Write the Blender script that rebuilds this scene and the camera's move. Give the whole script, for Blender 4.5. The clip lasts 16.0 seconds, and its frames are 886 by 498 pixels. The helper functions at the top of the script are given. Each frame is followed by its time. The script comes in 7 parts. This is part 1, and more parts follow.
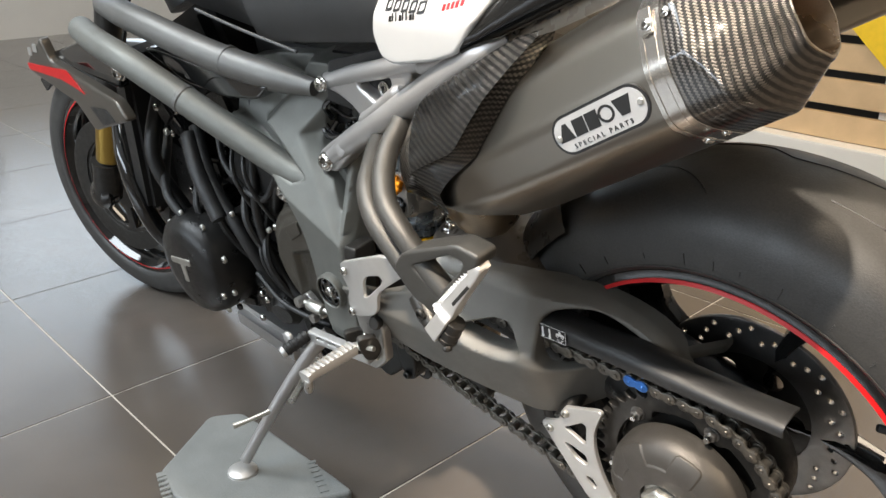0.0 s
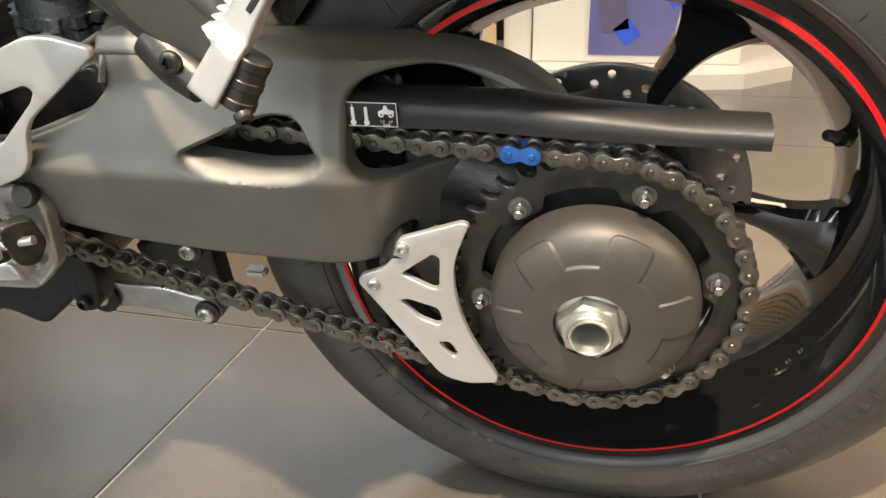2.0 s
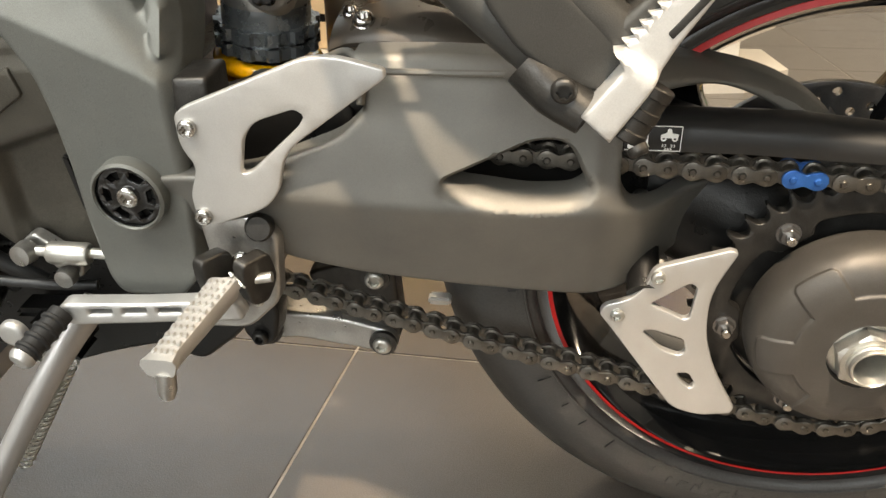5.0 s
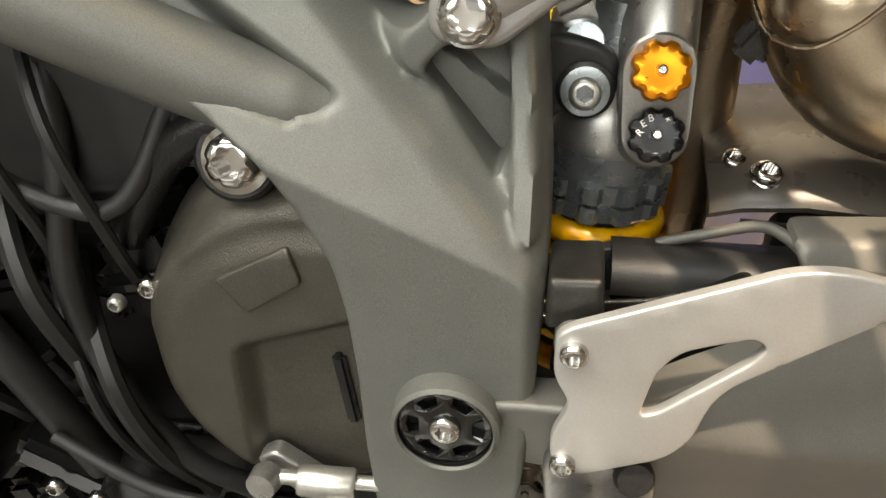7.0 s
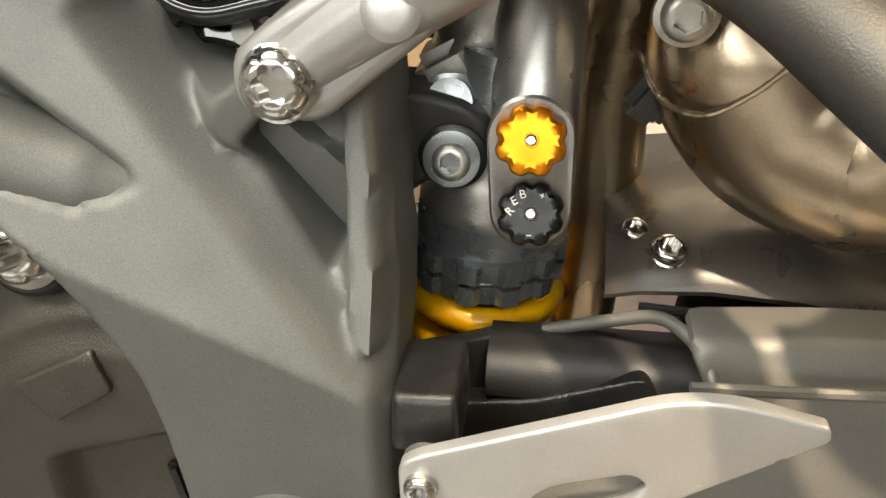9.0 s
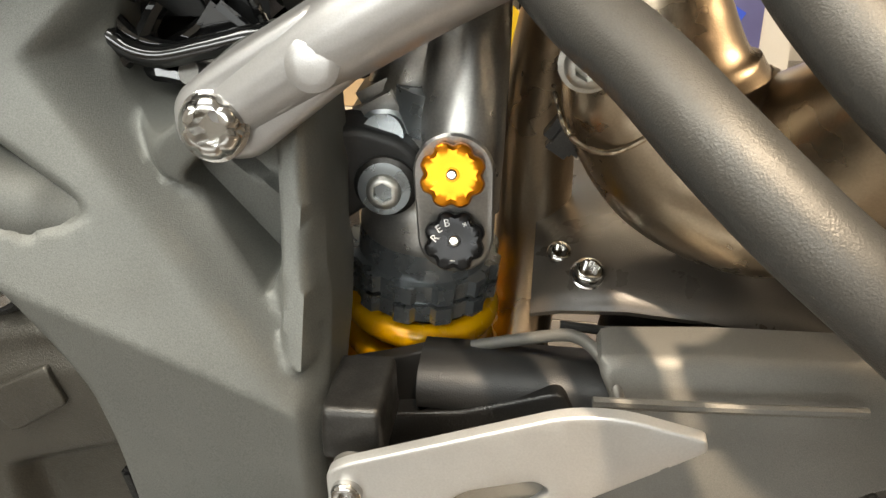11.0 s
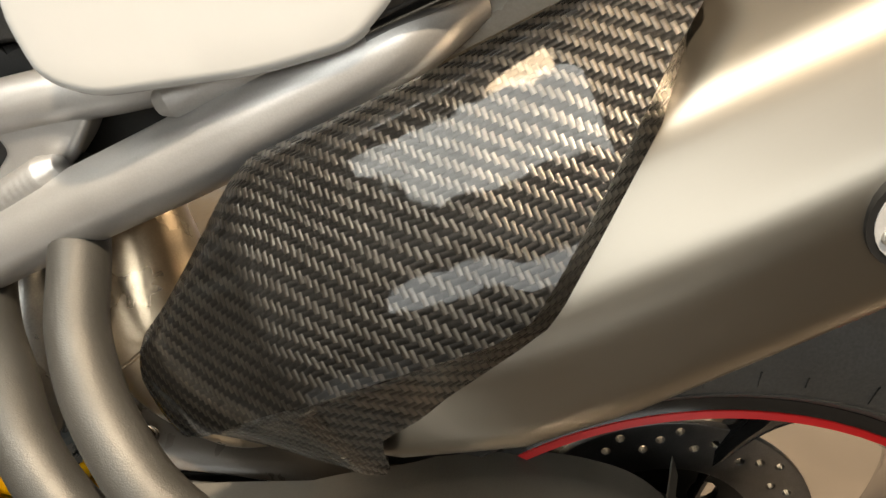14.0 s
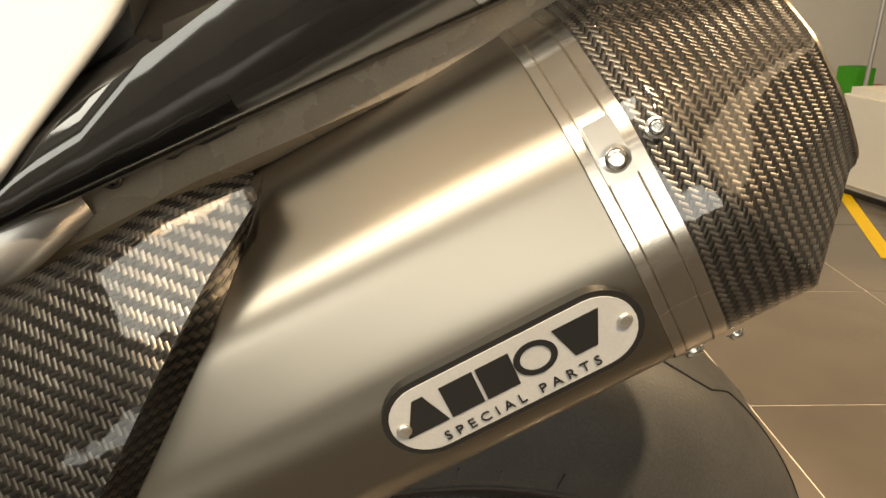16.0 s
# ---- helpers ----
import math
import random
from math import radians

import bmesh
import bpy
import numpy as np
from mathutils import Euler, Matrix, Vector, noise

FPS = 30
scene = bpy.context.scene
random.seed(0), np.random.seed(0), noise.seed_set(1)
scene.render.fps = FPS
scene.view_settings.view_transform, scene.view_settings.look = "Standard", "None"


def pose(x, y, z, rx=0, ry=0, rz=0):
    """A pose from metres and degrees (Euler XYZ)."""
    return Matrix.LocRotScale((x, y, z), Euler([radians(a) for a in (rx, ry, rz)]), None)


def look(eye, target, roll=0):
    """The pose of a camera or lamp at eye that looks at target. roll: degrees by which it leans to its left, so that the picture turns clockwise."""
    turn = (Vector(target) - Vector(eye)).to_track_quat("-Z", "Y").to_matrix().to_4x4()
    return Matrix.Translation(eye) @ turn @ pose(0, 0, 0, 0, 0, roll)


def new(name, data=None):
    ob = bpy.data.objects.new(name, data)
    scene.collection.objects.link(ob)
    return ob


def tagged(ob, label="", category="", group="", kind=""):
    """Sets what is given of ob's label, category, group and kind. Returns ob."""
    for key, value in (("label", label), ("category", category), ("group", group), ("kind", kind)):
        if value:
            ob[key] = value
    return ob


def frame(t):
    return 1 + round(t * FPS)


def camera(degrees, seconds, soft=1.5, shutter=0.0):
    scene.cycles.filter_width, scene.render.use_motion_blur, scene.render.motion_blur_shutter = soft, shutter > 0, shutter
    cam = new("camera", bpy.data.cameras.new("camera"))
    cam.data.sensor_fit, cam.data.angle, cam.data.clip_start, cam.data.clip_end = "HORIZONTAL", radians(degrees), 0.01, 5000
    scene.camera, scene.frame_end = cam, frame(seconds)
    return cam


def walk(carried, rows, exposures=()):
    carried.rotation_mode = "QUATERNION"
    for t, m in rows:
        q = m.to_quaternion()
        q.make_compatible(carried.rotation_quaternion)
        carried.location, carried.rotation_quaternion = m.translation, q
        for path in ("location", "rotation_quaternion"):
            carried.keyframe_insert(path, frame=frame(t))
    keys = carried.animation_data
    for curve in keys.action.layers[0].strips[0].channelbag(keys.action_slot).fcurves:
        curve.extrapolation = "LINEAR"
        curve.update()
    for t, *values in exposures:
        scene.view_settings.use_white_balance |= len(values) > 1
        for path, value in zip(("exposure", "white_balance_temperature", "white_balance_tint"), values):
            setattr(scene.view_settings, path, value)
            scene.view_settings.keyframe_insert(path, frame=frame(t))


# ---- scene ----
from mathutils.geometry import delaunay_2d_cdt

cam = camera(56.89, 16.0, soft=1.5)
PATH = [
    (0, (0.3279, -0.8087, 0.8580), (-0.3245, -0.1490, 0.4850), -0.67),
    (0.3, (0.2477, -0.8297, 0.8361), (-0.3365, -0.1085, 0.4640), -0.74),
    (0.5, (0.1994, -0.8251, 0.8127), (-0.3389, -0.0693, 0.4398), -0.76),
    (0.7, (0.1550, -0.8077, 0.7800), (-0.3300, -0.0160, 0.4086), -0.72),
    (0.9, (0.1166, -0.7752, 0.7388), (-0.3200, 0.0447, 0.3685), -0.72),
    (1, (0.1032, -0.7508, 0.7144), (-0.3172, 0.0791, 0.3475), -0.88),
    (1.5, (0.0349, -0.6940, 0.6363), (-0.2675, 0.1811, 0.2587), -0.98),
    (2, (0.0152, -0.6752, 0.5550), (-0.1942, 0.2259, 0.1753), -0.99),
    (2.5, (0.0075, -0.6489, 0.5273), (-0.1392, 0.2643, 0.1471), -0.80),
    (3, (0.0114, -0.6324, 0.5127), (-0.1027, 0.2851, 0.1318), -0.55),
    (3.5, (-0.0186, -0.6365, 0.5143), (-0.1220, 0.2817, 0.1318), -0.31),
    (4, (-0.0812, -0.6532, 0.5241), (-0.1879, 0.2647, 0.1419), -0.23),
    (4.5, (-0.1576, -0.6624, 0.5459), (-0.2796, 0.2540, 0.1647), -0.12),
    (5, (-0.2136, -0.6749, 0.5630), (-0.3505, 0.2397, 0.1824), -0.13),
    (5.2, (-0.2367, -0.6780, 0.5754), (-0.3800, 0.2361, 0.1959), -0.13),
    (7.3, (-0.4573, -0.4964, 0.6106), (-0.6041, 0.4290, 0.2612), 0.61),
    (7.5, (-0.4580, -0.4890, 0.6236), (-0.5932, 0.4343, 0.2641), 0.82),
    (8, (-0.4391, -0.4733, 0.6446), (-0.5684, 0.4473, 0.2760), 0.77),
    (8.5, (-0.4134, -0.4573, 0.6310), (-0.5404, 0.4658, 0.2679), 0.63),
    (9, (-0.4016, -0.4417, 0.6159), (-0.5332, 0.4848, 0.2634), 0.52),
    (9.2, (-0.3971, -0.4302, 0.6134), (-0.5311, 0.4963, 0.2618), 0.50),
    (11.3, (-0.3634, -0.4779, 0.6467), (-0.4802, 0.4516, 0.2968), 1.08),
    (11.5, (-0.3528, -0.4928, 0.6591), (-0.4789, 0.4360, 0.3104), 1.51),
    (12, (-0.3316, -0.5074, 0.6971), (-0.4417, 0.4158, 0.3287), 2.02),
    (12.5, (-0.2780, -0.5090, 0.7171), (-0.3950, 0.4143, 0.3513), 1.37),
    (13, (-0.2384, -0.5172, 0.7397), (-0.3374, 0.4087, 0.3750), 1.35),
    (13.5, (-0.2019, -0.5209, 0.7584), (-0.2514, 0.4063, 0.3872), 0.72),
    (14, (-0.1672, -0.5202, 0.7749), (-0.1902, 0.4146, 0.4203), 0.82),
    (14.5, (-0.1309, -0.5229, 0.7924), (-0.1194, 0.4148, 0.4450), 0.68),
    (15, (-0.1007, -0.5272, 0.8007), (-0.0464, 0.4083, 0.4516), 0.83),
    (15.5, (-0.0789, -0.5340, 0.8200), (0.0202, 0.4003, 0.4773), 1.64),
    (16, (-0.0648, -0.5329, 0.8463), (0.0534, 0.4010, 0.5089), 1.91),
]
walk(cam, [(t, look(eye, target, roll)) for t, eye, target, roll in PATH], exposures=[(0.0, 0.15, 6450, 10), (0.5, 0.3, 6350, 10), (1.5, 0.32, 6750, 10), (3.0, 0.56, 7150, 10), (5.0, 0.33, 7350, 10), (8.0, 0.38, 7800, 10), (12.0, 0.26, 7500, 10), (13.0, 0.14, 7700, 10), (14.0, 0.05, 7700, 10), (16.0, -0.2, 8700, 10)])

# ---- light ----
world = bpy.data.worlds.new("showroom_air")
scene.world = world
world.use_nodes = True
world.node_tree.nodes["Background"].inputs[0].default_value = (0.75, 0.85, 1.0, 1)
world.node_tree.nodes["Background"].inputs[1].default_value = 0.15


def area_lamp(name, where, aim, width, depth, watts, colour):
    data = bpy.data.lights.new(name, "AREA")
    data.shape, data.size, data.size_y, data.energy, data.color = "RECTANGLE", width, depth, watts, colour
    ob = new(name, data)
    ob.matrix_world = look(where, aim)
    return ob


def spot_lamp(name, where, aim, degrees, blend, watts, colour):
    data = bpy.data.lights.new(name, "SPOT")
    data.energy, data.color, data.spot_size, data.spot_blend, data.shadow_soft_size = watts, colour, radians(degrees), blend, 0.045
    ob = new(name, data)
    ob.matrix_world = look(where, aim)
    return ob


WARM, COOL = (1.0, 0.80, 0.58), (0.72, 0.86, 1.0)
spot_lamp("track_spot", (0.15, -1.60, 2.95), (0.16, -0.12, 0.45), 25, 0.35, 700, (1.0, 0.87, 0.72))
spot_lamp("track_spot", (1.5, 1.1, 2.95), (1.0, 0.8, 0.0), 42, 0.6, 420, WARM)
area_lamp("ceiling_spot", (3.60, 0.85, 2.95), (-0.2, -0.15, 0.4), 0.10, 0.10, 70, WARM)
area_lamp("ceiling_spot", (0.45, -0.45, 2.95), (-0.05, -0.2, 0.4), 0.14, 0.14, 14, WARM)
area_lamp("ceiling_spot", (-1.5, -0.9, 2.95), (-1.2, -0.5, 0.0), 0.3, 0.3, 11, WARM)
area_lamp("ceiling_panel", (-2.0, -1.7, 3.0), (-2.0, -1.7, 0.0), 2.6, 1.4, 150, (0.86, 0.94, 1.0))
area_lamp("ceiling_panel", (0.4, 1.5, 3.0), (0.4, 1.5, 0.0), 2.6, 0.7, 52, (1.0, 0.84, 0.64))
area_lamp("ceiling_panel", (3.0, -0.6, 3.0), (3.0, -0.6, 0.0), 0.7, 2.6, 18, (1.0, 0.84, 0.64))
area_lamp("window_daylight", (-1.8, -5.8, 2.1), (-0.8, 0.0, 0.6), 6.4, 1.2, 205, (0.80, 0.90, 1.0))
area_lamp("window_daylight", (-6.8, 1.4, 2.0), (0.0, 0.6, 1.2), 4.4, 1.9, 55, COOL)
area_lamp("window_daylight", (-2.5, 4.15, 3.10), (-1.7, 0.6, 0.3), 3.6, 1.5, 28, COOL)


# ---- materials ----
def mat(name, colour, rough=0.5, metal=0.0, spot=0.0, spot_scale=40.0, grain=0.0, grain_scale=600.0, bump=0.0, bump_scale=300.0,
        coat=0.0, rough_var=0.0, coat_rough=0.03, stretch=(1, 1, 1)):
    """A plain surface with colour variation at two scales, uneven gloss and fine relief."""
    m = bpy.data.materials.new(name)
    m.use_nodes = True
    t = m.node_tree
    b = t.nodes["Principled BSDF"]
    b.inputs["Roughness"].default_value, b.inputs["Metallic"].default_value = rough, metal
    b.inputs["Coat Weight"].default_value, b.inputs["Coat Roughness"].default_value = coat, coat_rough
    co = t.nodes.new("ShaderNodeTexCoord")
    mp = t.nodes.new("ShaderNodeMapping")
    mp.inputs["Scale"].default_value = stretch
    t.links.new(co.outputs["Object"], mp.inputs[0])

    def noise_tex(scale, detail=4.0):
        n = t.nodes.new("ShaderNodeTexNoise")
        n.inputs["Scale"].default_value, n.inputs["Detail"].default_value = scale, detail
        t.links.new(mp.outputs[0], n.inputs["Vector"])
        return n

    rgb = t.nodes.new("ShaderNodeRGB")
    rgb.outputs[0].default_value = (*colour, 1)
    last = rgb.outputs[0]
    for amount, scale in ((spot, spot_scale), (grain, grain_scale)):
        if amount:
            n = noise_tex(scale)
            r = t.nodes.new("ShaderNodeMapRange")
            r.inputs["From Min"].default_value, r.inputs["From Max"].default_value = 0.3, 0.7
            r.inputs["To Min"].default_value, r.inputs["To Max"].default_value = 1 - amount, 1 + amount
            t.links.new(n.outputs["Fac"], r.inputs["Value"])
            x = t.nodes.new("ShaderNodeVectorMath")
            x.operation = "SCALE"
            t.links.new(last, x.inputs[0])
            t.links.new(r.outputs[0], x.inputs["Scale"])
            last = x.outputs[0]
    t.links.new(last, b.inputs["Base Color"])
    if rough_var:
        n = noise_tex(spot_scale * 1.7)
        r = t.nodes.new("ShaderNodeMapRange")
        r.inputs["From Min"].default_value, r.inputs["From Max"].default_value = 0.3, 0.7
        r.inputs["To Min"].default_value, r.inputs["To Max"].default_value = max(0.02, rough - rough_var), rough + rough_var
        t.links.new(n.outputs["Fac"], r.inputs["Value"])
        t.links.new(r.outputs[0], b.inputs["Roughness"])
    if bump:
        n = noise_tex(bump_scale, 3.0)
        k = t.nodes.new("ShaderNodeBump")
        k.inputs["Strength"].default_value, k.inputs["Distance"].default_value = bump, 0.001
        t.links.new(n.outputs["Fac"], k.inputs["Height"])
        t.links.new(k.outputs[0], b.inputs["Normal"])
    return m


def carbon(name, cell=0.0021):
    """Two by two twill of carbon tows under clear lacquer; UV in metres."""
    m = bpy.data.materials.new(name)
    m.use_nodes = True
    t = m.node_tree
    b = t.nodes["Principled BSDF"]
    uv = t.nodes.new("ShaderNodeUVMap")
    sep = t.nodes.new("ShaderNodeSeparateXYZ")
    t.links.new(uv.outputs[0], sep.inputs[0])

    def op(kind, a, c=None):
        n = t.nodes.new("ShaderNodeMath")
        n.operation = kind
        for k, v in enumerate((a, c)):
            if v is None:
                continue
            if isinstance(v, (int, float)):
                n.inputs[k].default_value = v
            else:
                t.links.new(v, n.inputs[k])
        return n.outputs[0]

    sway = t.nodes.new("ShaderNodeTexNoise")  # the cloth lies a little uneven
    sway.inputs["Scale"].default_value, sway.inputs["Detail"].default_value = 26.0, 2.0
    t.links.new(uv.outputs[0], sway.inputs["Vector"])
    off = t.nodes.new("ShaderNodeSeparateXYZ")
    t.links.new(sway.outputs["Color"], off.inputs[0])
    u = op("ADD", op("DIVIDE", sep.outputs[0], cell), op("MULTIPLY", off.outputs[0], 2.4))
    v = op("ADD", op("DIVIDE", sep.outputs[1], cell), op("MULTIPLY", off.outputs[1], 2.4))
    iu, iv = op("FLOOR", u), op("FLOOR", v)
    up = op("LESS_THAN", op("FLOORED_MODULO", op("SUBTRACT", iu, iv), 4.0), 1.5)
    fu, fv = op("SUBTRACT", u, iu), op("SUBTRACT", v, iv)
    bow = lambda f: op("SINE", op("MULTIPLY", f, math.pi))  # noqa: E731
    height = op("ADD", op("MULTIPLY", up, bow(fu)), op("MULTIPLY", op("SUBTRACT", 1.0, up), bow(fv)))
    ramp = t.nodes.new("ShaderNodeMix")
    ramp.data_type = "RGBA"
    ramp.inputs[6].default_value, ramp.inputs[7].default_value = (0.022, 0.021, 0.020, 1), (0.195, 0.174, 0.150, 1)
    cells = t.nodes.new("ShaderNodeCombineXYZ")
    t.links.new(iv, cells.inputs[0])
    t.links.new(op("FLOOR", op("DIVIDE", iu, 4.0)), cells.inputs[1])
    tow = t.nodes.new("ShaderNodeTexWhiteNoise")
    t.links.new(cells.outputs[0], tow.inputs["Vector"])
    drift = t.nodes.new("ShaderNodeTexNoise")
    drift.inputs["Scale"].default_value, drift.inputs["Detail"].default_value = 22.0, 3.0
    t.links.new(uv.outputs[0], drift.inputs["Vector"])
    shade = op("ADD", op("MULTIPLY", tow.outputs["Value"], 0.35), op("MULTIPLY", drift.outputs[0], 0.95))
    t.links.new(op("MULTIPLY", op("MULTIPLY", up, shade), op("POWER", bow(fu), 0.5)), ramp.inputs[0])
    t.links.new(ramp.outputs[2], b.inputs["Base Color"])
    rough = op("SUBTRACT", 0.5, op("MULTIPLY", up, 0.16))
    t.links.new(rough, b.inputs["Roughness"])
    b.inputs["Metallic"].default_value = 0.9
    b.inputs["Coat Weight"].default_value, b.inputs["Coat Roughness"].default_value = 1.0, 0.035
    tang = t.nodes.new("ShaderNodeTangent")
    tang.direction_type = "UV_MAP"
    t.links.new(tang.outputs[0], b.inputs["Tangent"])
    b.inputs["Anisotropic"].default_value = 0.55
    t.links.new(op("MULTIPLY", up, 0.25), b.inputs["Anisotropic Rotation"])
    k = t.nodes.new("ShaderNodeBump")
    k.inputs["Strength"].default_value, k.inputs["Distance"].default_value = 0.55, 0.0004
    t.links.new(height, k.inputs["Height"])
    t.links.new(k.outputs[0], b.inputs["Normal"])
    wave = t.nodes.new("ShaderNodeBump")  # slow waves in the lacquer
    wave.inputs["Strength"].default_value, wave.inputs["Distance"].default_value = 0.5, 0.0015
    t.links.new(drift.outputs[0], wave.inputs["Height"])
    t.links.new(wave.outputs[0], b.inputs["Coat Normal"])
    return m


def brushed(name, colour, rough, scale=(6, 900, 900), amount=0.10, metal=1.0):
    """Brushed metal: grain drawn out along UV u."""
    m = bpy.data.materials.new(name)
    m.use_nodes = True
    t = m.node_tree
    b = t.nodes["Principled BSDF"]
    b.inputs["Metallic"].default_value = metal
    uv = t.nodes.new("ShaderNodeUVMap")
    mp = t.nodes.new("ShaderNodeMapping")
    mp.inputs["Scale"].default_value = scale
    t.links.new(uv.outputs[0], mp.inputs[0])
    n = t.nodes.new("ShaderNodeTexNoise")
    n.inputs["Scale"].default_value, n.inputs["Detail"].default_value = 1.0, 5.0
    t.links.new(mp.outputs[0], n.inputs["Vector"])
    r = t.nodes.new("ShaderNodeMapRange")
    r.inputs["From Min"].default_value, r.inputs["From Max"].default_value = 0.3, 0.7
    r.inputs["To Min"].default_value, r.inputs["To Max"].default_value = rough - amount * 0.6, rough + amount
    t.links.new(n.outputs["Fac"], r.inputs["Value"])
    t.links.new(r.outputs[0], b.inputs["Roughness"])
    mix = t.nodes.new("ShaderNodeMix")
    mix.data_type = "RGBA"
    mix.inputs[6].default_value = (*[c * (1 - amount) for c in colour], 1)
    mix.inputs[7].default_value = (*[min(1, c * (1 + amount)) for c in colour], 1)
    t.links.new(n.outputs["Fac"], mix.inputs[0])
    t.links.new(mix.outputs[2], b.inputs["Base Color"])
    k = t.nodes.new("ShaderNodeBump")
    k.inputs["Strength"].default_value, k.inputs["Distance"].default_value = 0.03, 0.0003
    t.links.new(n.outputs["Fac"], k.inputs["Height"])
    t.links.new(k.outputs[0], b.inputs["Normal"])
    return m


GRAPHITE = mat("graphite_paint", (0.155, 0.157, 0.143), 0.50, 0.4, 0.06, 30, 0.18, 1800, 0.22, 1800, rough_var=0.05)
ARM_PAINT = mat("dark_arm_paint", (0.150, 0.143, 0.128), 0.46, 0.4, 0.08, 25, 0.15, 2200, 0.22, 1800, rough_var=0.05)
TUBE_PAINT = mat("grey_tube_paint", (0.15, 0.147, 0.139), 0.46, 0.5, 0.06, 30, 0.12, 1800, 0.2, 1600, rough_var=0.05)
DARK_TUBE = mat("dark_tube_paint", (0.068, 0.066, 0.061), 0.46, 0.55, 0.06, 30, 0.15, 2000, 0.2, 1600, rough_var=0.05)
SILVER = mat("silver_paint", (0.45, 0.44, 0.43), 0.38, 0.7, 0.04, 30, 0.05, 1500, 0.08, 1500, rough_var=0.04)
ALU = mat("satin_aluminium", (0.56, 0.55, 0.53), 0.42, 0.7, 0.04, 40, 0.05, 1200, 0.1, 1400, rough_var=0.05)
CAST = mat("cast_aluminium", (0.40, 0.39, 0.37), 0.34, 0.85, 0.1, 60, 0.1, 900, 0.06, 1600, rough_var=0.08)
CHROME = mat("bright_steel", (0.58, 0.57, 0.55), 0.17, 1.0, 0.04, 80, rough_var=0.04)
STEEL = mat("zinc_steel", (0.55, 0.54, 0.50), 0.38, 0.9, 0.08, 120, 0.1, 1500, 0.1, 900, rough_var=0.06)
BLACK_STEEL = mat("black_steel", (0.045, 0.043, 0.040), 0.38, 0.7, 0.2, 90, 0.2, 1500, 0.15, 900, rough_var=0.08)
CHAIN_STEEL = mat("oiled_chain_steel", (0.125, 0.115, 0.100), 0.36, 0.8, 0.25, 120, 0.2, 1500, 0.15, 900, rough_var=0.1)
BLUE_LINK = mat("blue_link", (0.03, 0.13, 0.42), 0.4, 0.5, 0.1, 200, 0.1, 1500)
PLASTIC = mat("black_plastic", (0.016, 0.016, 0.016), 0.45, 0.0, 0.1, 40, 0.1, 1200, 0.2, 1500, rough_var=0.06)
GLOSS = mat("gloss_black", (0.008, 0.008, 0.008), 0.08, 0.0, 0.1, 30, coat=0.6, rough_var=0.02)
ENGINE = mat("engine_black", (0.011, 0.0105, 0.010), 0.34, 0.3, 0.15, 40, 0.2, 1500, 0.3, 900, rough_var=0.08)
COVER = mat("engine_cover_bronze", (0.085, 0.077, 0.063), 0.40, 0.55, 0.08, 40, 0.25, 1700, 0.4, 1200, rough_var=0.05)
HUB_GREY = mat("hub_grey", (0.085, 0.078, 0.070), 0.42, 0.55, 0.08, 40, 0.12, 1900, 0.25, 1500, rough_var=0.05)
RUBBER = mat("tyre_rubber", (0.040, 0.039, 0.037), 0.46, 0.0, 0.15, 18, 0.2, 500, 0.25, 500, rough_var=0.08)
GRIP = mat("grip_rubber", (0.018, 0.018, 0.018), 0.6, 0.0, 0.1, 60, bump=0.2, bump_scale=900)
RED = mat("red_rim_tape", (0.55, 0.004, 0.006), 0.45, 0.0, 0.06, 60)
YELLOW = mat("yellow_spring_paint", (0.85, 0.43, 0.008), 0.26, 0.0, 0.05, 60, coat=0.4, rough_var=0.05)
GOLD = mat("gold_anodised", (0.78, 0.27, 0.015), 0.32, 0.85, 0.06, 120, rough_var=0.05)
BLACK_ANO = mat("black_anodised", (0.015, 0.015, 0.016), 0.3, 0.6, 0.1, 90, rough_var=0.05)
GREY_ANO = mat("grey_anodised", (0.25, 0.27, 0.28), 0.28, 0.75, 0.06, 60, rough_var=0.05)
TITAN = brushed("brushed_titanium", (0.235, 0.212, 0.180), 0.32, amount=0.014)
BAND = brushed("polished_band", (0.55, 0.51, 0.46), 0.22, amount=0.06)
PIPE = mat("heat_tinted_steel", (0.46, 0.37, 0.27), 0.30, 1.0, 0.12, 12, 0.06, 900, 0.1, 900, rough_var=0.07)
CARBON = carbon("carbon_twill")
CARBON_FINE = carbon("fine_carbon_twill", 0.0016)
WHITE = mat("white_lacquer", (0.50, 0.50, 0.49), 0.22, 0.0, 0.02, 20, coat=0.5)
SEAT = mat("seat_vinyl", (0.045, 0.045, 0.045), 0.55, 0.0, 0.08, 30, 0.1, 900, 0.3, 1400)
TANK = mat("matt_tank_paint", (0.062, 0.062, 0.062), 0.36, 0.35, 0.05, 15, 0.08, 1600, 0.1, 1500)
COWL = mat("bronze_cowl", (0.075, 0.066, 0.054), 0.3, 0.5, 0.06, 20, 0.08, 1500, coat=0.4)
LABEL_BLACK = mat("label_black", (0.01, 0.01, 0.01), 0.4)
LABEL_WHITE = mat("label_white", (0.78, 0.78, 0.76), 0.4, spot=0.03)
BADGE_FIELD = mat("badge_silver", (0.44, 0.44, 0.44), 0.34, 0.25, 0.04, 60, 0.04, 900)
FORK_GOLD = mat("fork_gold", (0.42, 0.28, 0.07), 0.3, 0.9, 0.05, 40)
